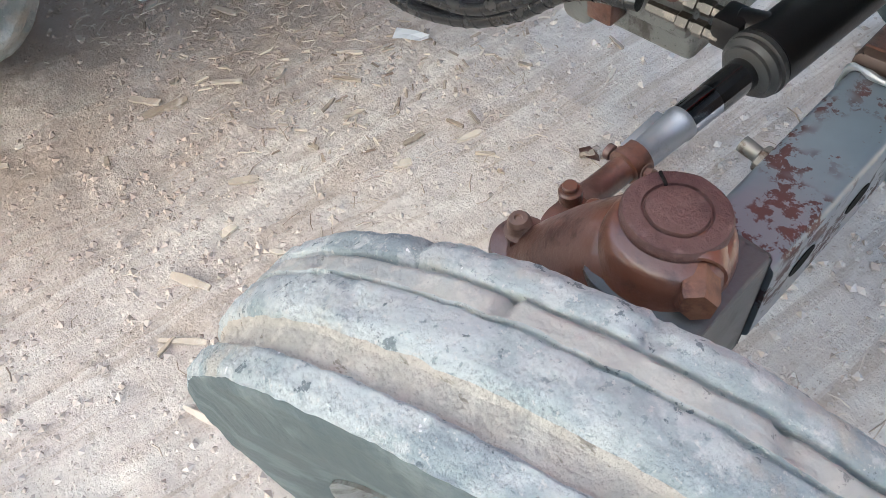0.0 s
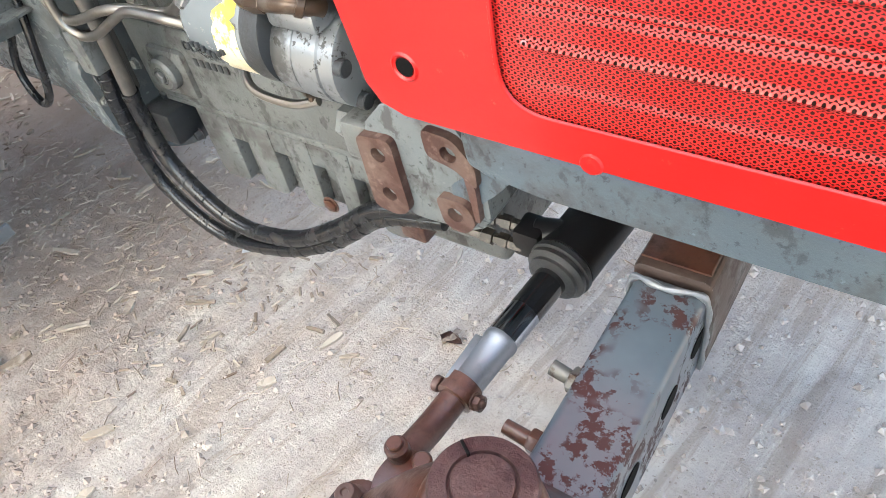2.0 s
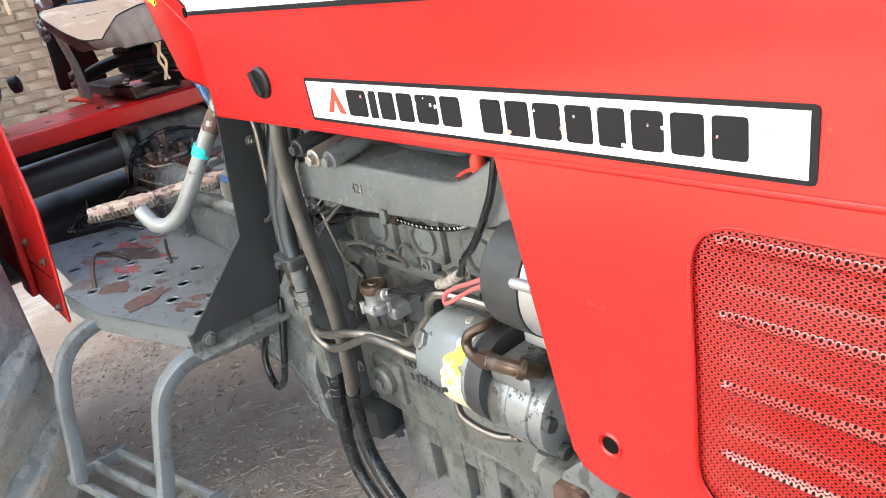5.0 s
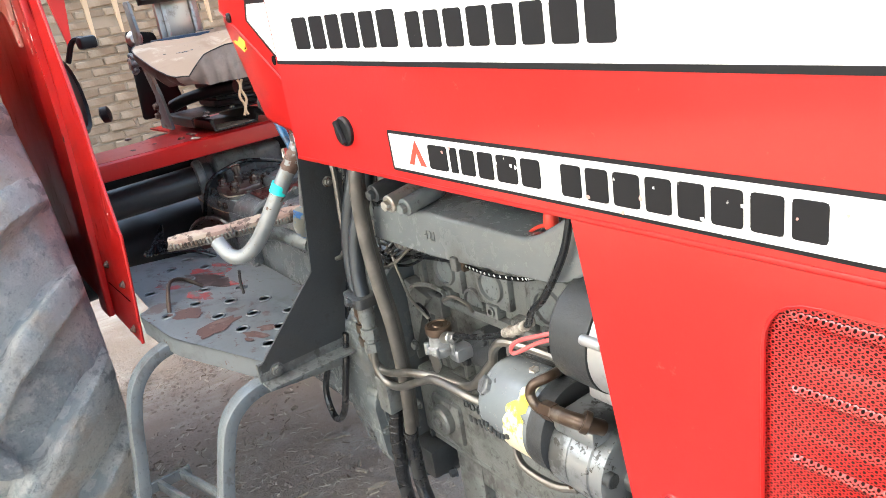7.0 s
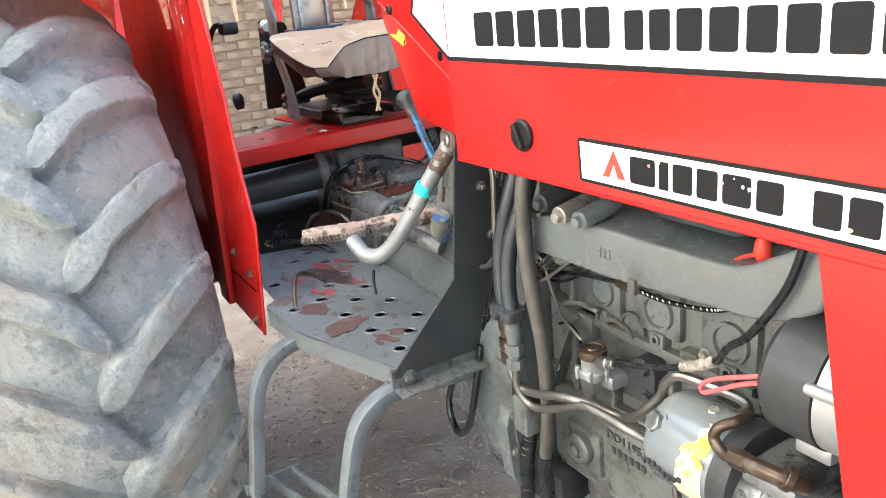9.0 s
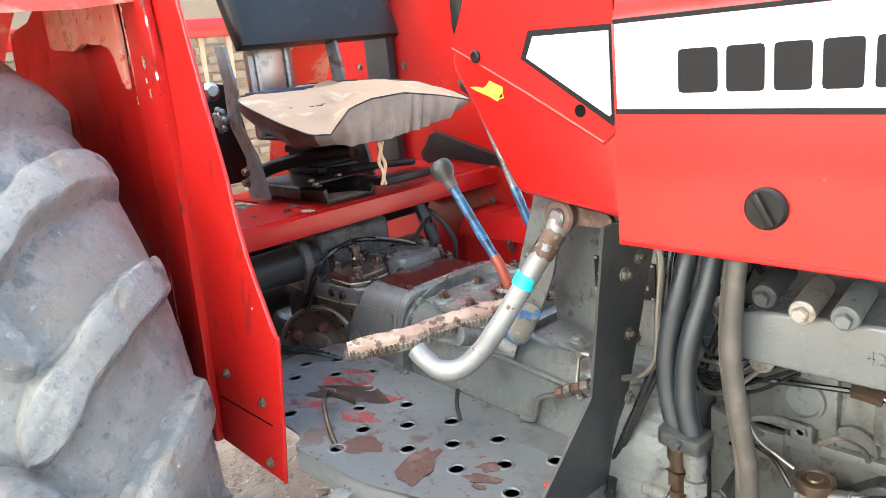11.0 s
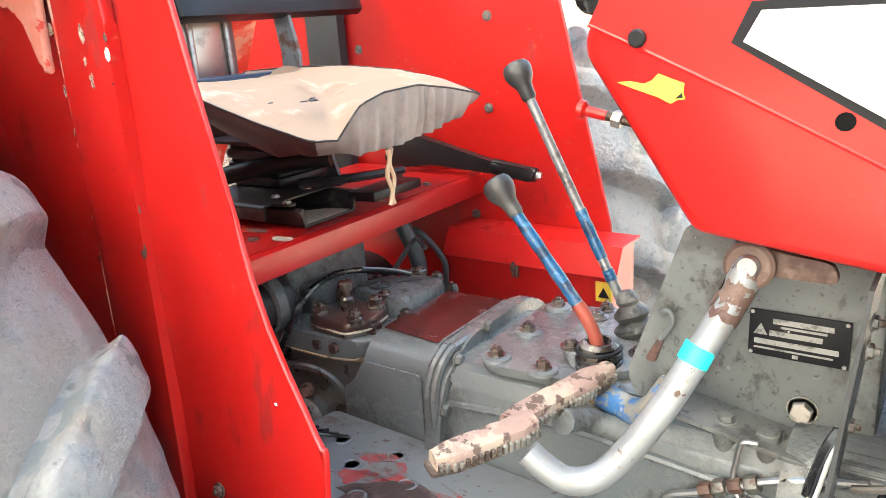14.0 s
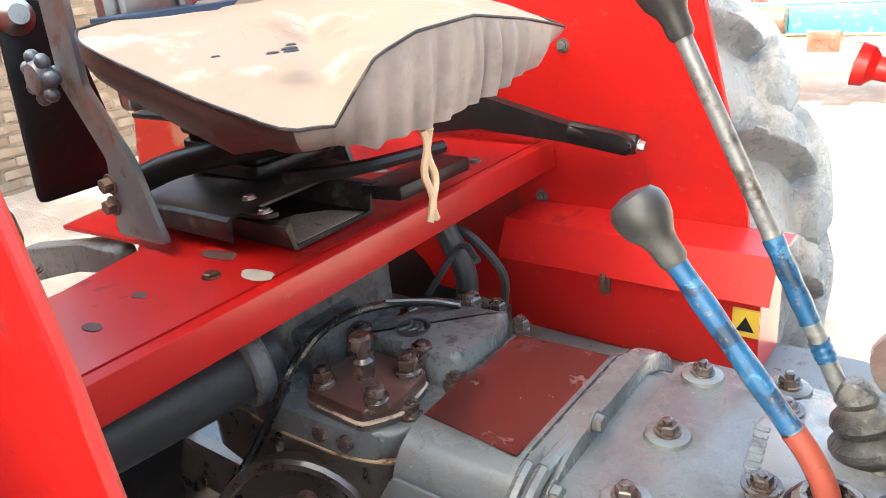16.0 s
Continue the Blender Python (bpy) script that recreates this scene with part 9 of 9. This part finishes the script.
WALL_W = wall("wall_west", (-6.9, -16.0, -0.2), (-6.5, 8.2, 3.4), "old sun-dried brick wall with worn mortar joints")
WALL_N = wall("wall_north", (-6.9, 8.2, -0.2), (14.0, 8.6, 1.9), "low brick wall across the sunlit yard")
wall("wall_south", (-6.9, -16.4, -0.2), (14.0, -16.0, 3.0), "plain brick wall of the yard")
wall("wall_east", (14.0, -16.4, -0.2), (14.4, 8.6, 3.0), "plain brick wall of the yard")

# unseen roof on posts, added to keep the sun off the machine
bm = bm_()
slab(bm, [(-9.0, -7.4), (13.0, -7.4), (13.0, -3.3), (-9.0, -3.3)], "z", 6.0, 6.15)
tagged(part("shed_roof", bm, MORTAR, smooth=0), "added unseen flat roof that shades the machine", "roof", kind="structure")
for x in (-6.2, 12.5):
    for y in (-7.1, -3.6):
        bm = bm_()
        box(bm, (x - 0.15, y - 0.15, -0.1), (x + 0.15, y + 0.15, 6.0), 0.02)
        tagged(part("shed_post", bm, MORTAR, smooth=0), "added unseen square post under the shade roof", "post", kind="structure")


def bricks():
    """Single bricks set proud of the mortar, where the walls are seen."""
    rng = random.Random(5)
    shapes = []
    for s in range(5):
        bm = bm_()
        box(bm, (-0.03, -0.108, -0.030), (0.03, 0.108, 0.030), 0.006, 1)
        for v in bm.verts:
            v.co += Vector((rng.uniform(-1, 1), rng.uniform(-1, 1), rng.uniform(-1, 1))) * 0.006
        shapes.append(mesh_of("brick", bm, BRICK, 0))
    z = 0.02
    row = 0
    while z < 1.75:
        y = 0.2 + (0.115 if row % 2 else 0)
        while y < 3.3:
            m = Matrix.Translation((-6.512 + rng.uniform(-0.010, 0.006), y + rng.uniform(-0.006, 0.006), z + 0.035)) @ Matrix.Rotation(rng.uniform(-0.03, 0.03), 4, "X")
            if rng.random() > 0.04:
                link("brick", rng.choice(shapes), WALL_W, m)
            y += 0.232
        z += 0.078
        row += 1
    z, row = 0.0, 0
    while z < 0.95:
        x = -3.4 + (0.115 if row % 2 else 0)
        while x < -0.6:
            m = Matrix.Translation((x, 8.212 + rng.uniform(-0.006, 0.010), z + 0.035)) @ Matrix.Rotation(radians(90), 4, "Z") @ Matrix.Rotation(rng.uniform(-0.03, 0.03), 4, "X")
            if rng.random() > 0.05:
                link("brick", rng.choice(shapes), WALL_N, m)
            x += 0.232
        z += 0.078
        row += 1


# teal farm implement on the far side of the yard
k = Mat("teal_paint", (0.02, 0.22, 0.30), 0.45)
k.spots(20, 0.55, 0.7, (0.25, 0.30, 0.28), 0.6)
TEAL = k.done()
k = Mat("peeling_red_white", (0.55, 0.08, 0.07), 0.6)
k.spots(9, 0.48, 0.54, (0.72, 0.66, 0.60), 0.7)
PEEL = k.done()
IMP = thing("farm_implement", (-2.2, 5.2, 0.0), "teal steel farm implement with a peeling red tank, parked in sun", "implement")
bm = bm_()
box(bm, (-3.6, 5.0, 0.56), (-0.9, 5.12, 0.74), 0.01)
part("cross_beam", bm, TEAL, IMP, "teal painted steel beam")
bm = bm_()
disc_bar(bm, (-2.44, 4.98, 0.65), (-2.18, 4.98, 0.65), 0.09, 24)
part("beam_sleeve", bm, RUST, IMP)
bm = bm_()
box(bm, (-2.05, 4.97, 0.44), (-1.85, 5.10, 0.58), 0.008)
part("hitch_block", bm, RUST, IMP)
bm = bm_()
box(bm, (-2.5, 5.02, 0.76), (-1.2, 5.7, 1.25), 0.06, 3)
part("tank", bm, PEEL, IMP, "peeling red and white tank")
bm = bm_()
lathe(bm, [(0.12, -0.16), (0.30, -0.16), (0.36, -0.1), (0.36, 0.1), (0.30, 0.16), (0.12, 0.16)], along((-3.05, 5.25, 1.0), (0.3, -1, 0)), 32)
part("wheel", bm, TYRE_R, IMP, "dusty pale wheel")
for x in (-3.4, -1.1):
    bm = bm_()
    box(bm, (x - 0.05, 5.0, 0.0), (x + 0.05, 5.12, 0.6), 0.01)
    part("stand_leg", bm, TEAL, IMP)
for j in range(5):
    bm = bm_()
    tube(bm, [(-3.3, 4.95, 0.72 + 0.03 * j), (-2.9, 4.9, 0.66 + 0.02 * j), (-2.5, 4.95, 0.70 + 0.015 * j)], 0.012, 6)
    part("cable", bm, BLACK, IMP)

# red implement with hanging tines behind the tractor
TIN = thing("harrow", (-4.2, 0.9, 0.0), "red harrow frame with pale hanging tines", "harrow")
bm = bm_()
box(bm, (-4.3, -0.2, 1.55), (-4.2, 2.4, 1.65), 0.01)
part("harrow_beam", bm, RED_OLD, TIN)
for y in (-0.15, 2.3):
    bm = bm_()
    box(bm, (-4.3, y, 0.0), (-4.2, y + 0.08, 1.56), 0.01)
    part("harrow_post", bm, RED_OLD, TIN)
for j, y in enumerate((0.22, 0.36, 0.52, 0.78, 1.05, 1.22, 1.45)):
    bm = bm_()
    w = 0.05 if j % 3 == 0 else 0.018
    slab(bm, [(y - w, 1.58), (y + w, 1.58), (y + 0.008, 1.25 + 0.03 * (j % 3)), (y - 0.004, 1.25 + 0.03 * (j % 3))], "x", -4.26, -4.24)
    part("tine", bm, RED_OLD if j % 3 == 0 else ROPE, TIN)


# litter on the ground
def litter():
    rng = random.Random(11)
    k = Mat("pale_wood_chip", (0.46, 0.40, 0.33), 0.9)
    k.rnd((0.20, 0.155, 0.115), 1.0)
    k.spots(40, 0.5, 0.7, (0.56, 0.50, 0.42), top=0.5)
    chip_mat = k.done()
    spots = [(-1.132, -0.515, 0.12, 0.5), (-0.736, -0.499, 0.09, 0.9), (-1.06, -0.50, 0.16, 1.2), (-0.86, -0.095, 0.09, 0.6), (-0.504, -0.093, 0.06, 0.2), (-1.02, -0.36, 0.14, 0.8), (-1.25, -0.20, 0.11, 0.3), (-0.79, -0.16, 0.10, 0.5), (-0.538, -0.183, 0.07, 1.4), (-1.45, -0.30, 0.10, 2.0), (-1.329, 0.059, 0.06, 0.4), (-0.228, 0.016, 0.05, 0.9), (-0.95, 0.25, 0.1, 0.3), (-1.55, 0.1, 0.12, 1.1), (-1.2, 0.35, 0.1, 2.2), (-0.6, -0.72, 0.13, 0.4), (-0.50, -0.80, 0.14, 0.7), (-0.35, -0.86, 0.10, 0.3)]
    while len(spots) < 95:
        spots.append((rng.uniform(-2.0, -0.3) if len(spots) % 4 else rng.uniform(-2.3, 0.3), rng.uniform(-0.9, 0.8), rng.uniform(0.02, 0.08), rng.uniform(0, 3.1)))
    for x, y, L, a in spots:
        bm = bm_()
        L *= 0.72
        w = L * rng.uniform(0.05, 0.11) if L > 0.04 else L * rng.uniform(0.10, 0.26)
        n = 5
        top, low = [], []
        for i in range(n):
            t = i / (n - 1)
            ww = w * (0.75 + 0.35 * math.sin(math.pi * t) + rng.uniform(-0.35, 0.3))
            off = rng.uniform(-0.1, 0.1) * w
            top.append((t * L - L / 2, off + ww, 0.004 + rng.uniform(0, 0.003)))
            low.append((t * L - L / 2, off - ww, 0.003 + rng.uniform(0, 0.003)))
        vs = [bm.verts.new(p) for p in top + low[::-1]]
        f = bm.faces.new(vs)
        got = bmesh.ops.extrude_face_region(bm, geom=[f])
        bmesh.ops.translate(bm, vec=(0, 0, -0.006), verts=[g for g in got["geom"] if isinstance(g, bmesh.types.BMVert)])
        bmesh.ops.triangulate(bm, faces=bm.faces[:])
        ob = part("wood_chip", bm, chip_mat, None, smooth=0, m=Matrix.Translation((x, y, dirt_height(x, y) + 0.004)) @ Matrix.Rotation(a, 4, "Z") @ Matrix.Rotation(rng.uniform(-0.08, 0.08), 4, "X"))
        tagged(ob, "pale splintered wood chip lying on dirt", "wood chip", group="chips on the ground")
    # a crumpled scrap of paper
    bm = bm_()
    rows = [[bm.verts.new((0.021 * i + rng.uniform(-0.004, 0.004), 0.017 * j * (1 - 0.12 * i), 0.006 + rng.uniform(0, 0.012))) for j in range(3)] for i in range(5)]
    for a, b in zip(rows, rows[1:]):
        for j in range(2):
            bm.faces.new((a[j], a[j + 1], b[j + 1], b[j]))
    bmesh.ops.solidify(bm, geom=bm.faces[:], thickness=0.001)
    ob = part("paper_scrap", bm, WHITE, None, smooth=0, m=Matrix.Translation((-0.80, -0.005, dirt_height(-0.76, 0.03))) @ Matrix.Rotation(0.6, 4, "Z"))
    tagged(ob, "crumpled scrap of white paper on dirt", "paper")
    # dead leaf
    bm = bm_()
    vs = [bm.verts.new(p) for p in ((-0.025, 0, 0.004), (-0.008, 0.014, 0.012), (0.02, 0.008, 0.010), (0.03, 0.0, 0.004), (0.01, -0.012, 0.011), (-0.012, -0.012, 0.008))]
    bm.faces.new(vs)
    bmesh.ops.solidify(bm, geom=bm.faces[:], thickness=0.001)
    ob = part("dead_leaf", bm, RUST, None, smooth=0, m=Matrix.Translation((-0.228, 0.016, dirt_height(-0.228, 0.016))))
    tagged(ob, "small brown dead leaf on dirt", "leaf")


litter()


def scatter(name, n, seed, mat, label, make, area, clump=0.0):
    """Uncountable small bits joined into one mesh."""
    rng = random.Random(seed)
    verts, faces = [], []
    for _ in range(n):
        while True:
            x, y = rng.uniform(*area[0]), rng.uniform(*area[1])
            if clump == 0 or noise.noise(Vector((x * 2.2, y * 2.2, seed))) > rng.uniform(-clump, clump):
                break
        make(rng, x, y, dirt_height(x, y), verts, faces)
    me = bpy.data.meshes.new(name)
    me.from_pydata(verts, [], faces)
    me.materials.append(mat)
    return tagged(new(name, me), label, name.replace("_", " "), kind="stuff")


def clod(rng, x, y, z, verts, faces):
    r = 0.0016 + 0.009 * rng.random() ** 4.2
    b = len(verts)
    base = ((1, 0, 0), (0, 1, 0), (-1, 0, 0), (0, -1, 0), (0, 0, 1), (0, 0, -1))
    a = rng.uniform(0, 3.1)
    for p in base:
        q = Vector(p) * r * rng.uniform(0.7, 1.35)
        q.rotate(Euler((rng.uniform(-0.4, 0.4), rng.uniform(-0.4, 0.4), a)))
        verts.append((x + q.x, y + q.y, z + q.z * 0.7 + r * 0.25))
    for i, j in ((0, 1), (1, 2), (2, 3), (3, 0)):
        faces.append((b + i, b + j, b + 4))
        faces.append((b + j, b + i, b + 5))


def straw(rng, x, y, z, verts, faces):
    L = rng.uniform(0.008, 0.05)
    a = rng.gauss(0.6, 0.9)
    w = rng.uniform(0.0005, 0.0016)
    dx, dy = math.cos(a) * L / 2, math.sin(a) * L / 2
    nx, ny = -math.sin(a) * w, math.cos(a) * w
    b = len(verts)
    h0, h1 = z + 0.0015 + rng.random() * 0.002, z + 0.0015 + rng.random() * 0.006
    bend = rng.uniform(-0.2, 0.2) * L
    mx, my = x + nx / w * bend, y + ny / w * bend
    hm = max(h0, h1) + 0.001
    for px_, py_, pz in ((x - dx, y - dy, h0), (mx, my, hm), (x + dx, y + dy, h1)):
        verts.append((px_ + nx, py_ + ny, pz))
        verts.append((px_ - nx, py_ - ny, pz))
        verts.append((px_, py_, pz + w * 1.2))
    for s in (0, 3):
        for i, j in ((0, 1), (1, 2), (2, 0)):
            faces.append((b + s + i, b + s + j, b + s + 3 + j, b + s + 3 + i))


k = Mat("dirt_clod", (0.52, 0.465, 0.415), 0.95, spec=0.2)
# crumbs take the same painted tractor shade as the soil, by x
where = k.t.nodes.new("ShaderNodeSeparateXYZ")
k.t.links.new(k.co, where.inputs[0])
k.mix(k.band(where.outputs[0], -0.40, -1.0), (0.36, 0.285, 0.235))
k.rnd((0.27, 0.22, 0.185), 0.8, "island")
CLOD = k.done()
k = Mat("straw_bits", (0.52, 0.45, 0.37), 0.9, spec=0.2)
k.rnd((0.20, 0.15, 0.115), 1.0, "island")
STRAW = k.done()
AREA = ((-3.0, 0.9), (-1.3, 1.6))
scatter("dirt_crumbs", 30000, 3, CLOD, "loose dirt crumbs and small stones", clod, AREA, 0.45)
scatter("straw_litter", 3200, 8, STRAW, "fine straw and wood splinters on dirt", straw, ((-2.6, -0.45), (-0.50, 1.0)), 0.35)
scatter("front_straw", 350, 18, STRAW, "few thin straws on pale dirt", straw, ((-1.6, 0.9), (-1.2, 1.0)), 0.25)


def flake(rng, x, y, z, verts, faces):
    L, w = rng.uniform(0.006, 0.034), rng.uniform(0.0012, 0.0042)
    a, h = rng.uniform(0, 3.1), 0.0012 + 0.0025 * rng.random()
    b = len(verts)
    for u, v, q in ((-0.5, -1, 0), (0.5, -0.7, 1), (0.45, 0.8, 1), (-0.4, 1, 0)):
        px_, py_ = u * L, v * w * rng.uniform(0.6, 1.2)
        verts.append((x + px_ * math.cos(a) - py_ * math.sin(a), y + px_ * math.sin(a) + py_ * math.cos(a), z + 0.001 + h * (1 + q * rng.random())))
    for i in range(4):
        q = verts[b + i]
        verts.append((q[0], q[1], q[2] - h))
    faces.append((b, b + 1, b + 2, b + 3))
    for i in range(4):
        faces.append((b + i, b + (i + 1) % 4, b + 4 + (i + 1) % 4, b + 4 + i))


k = Mat("bark_flake", (0.60, 0.52, 0.42), 0.9, spec=0.2)
k.rnd((0.16, 0.115, 0.085), 1.0, "island")
scatter("wood_litter", 1100, 28, k.done(), "small splintered wood and bark bits on dirt", flake, ((-2.4, -0.55), (-0.42, 0.9)), 0.35)

bricks()
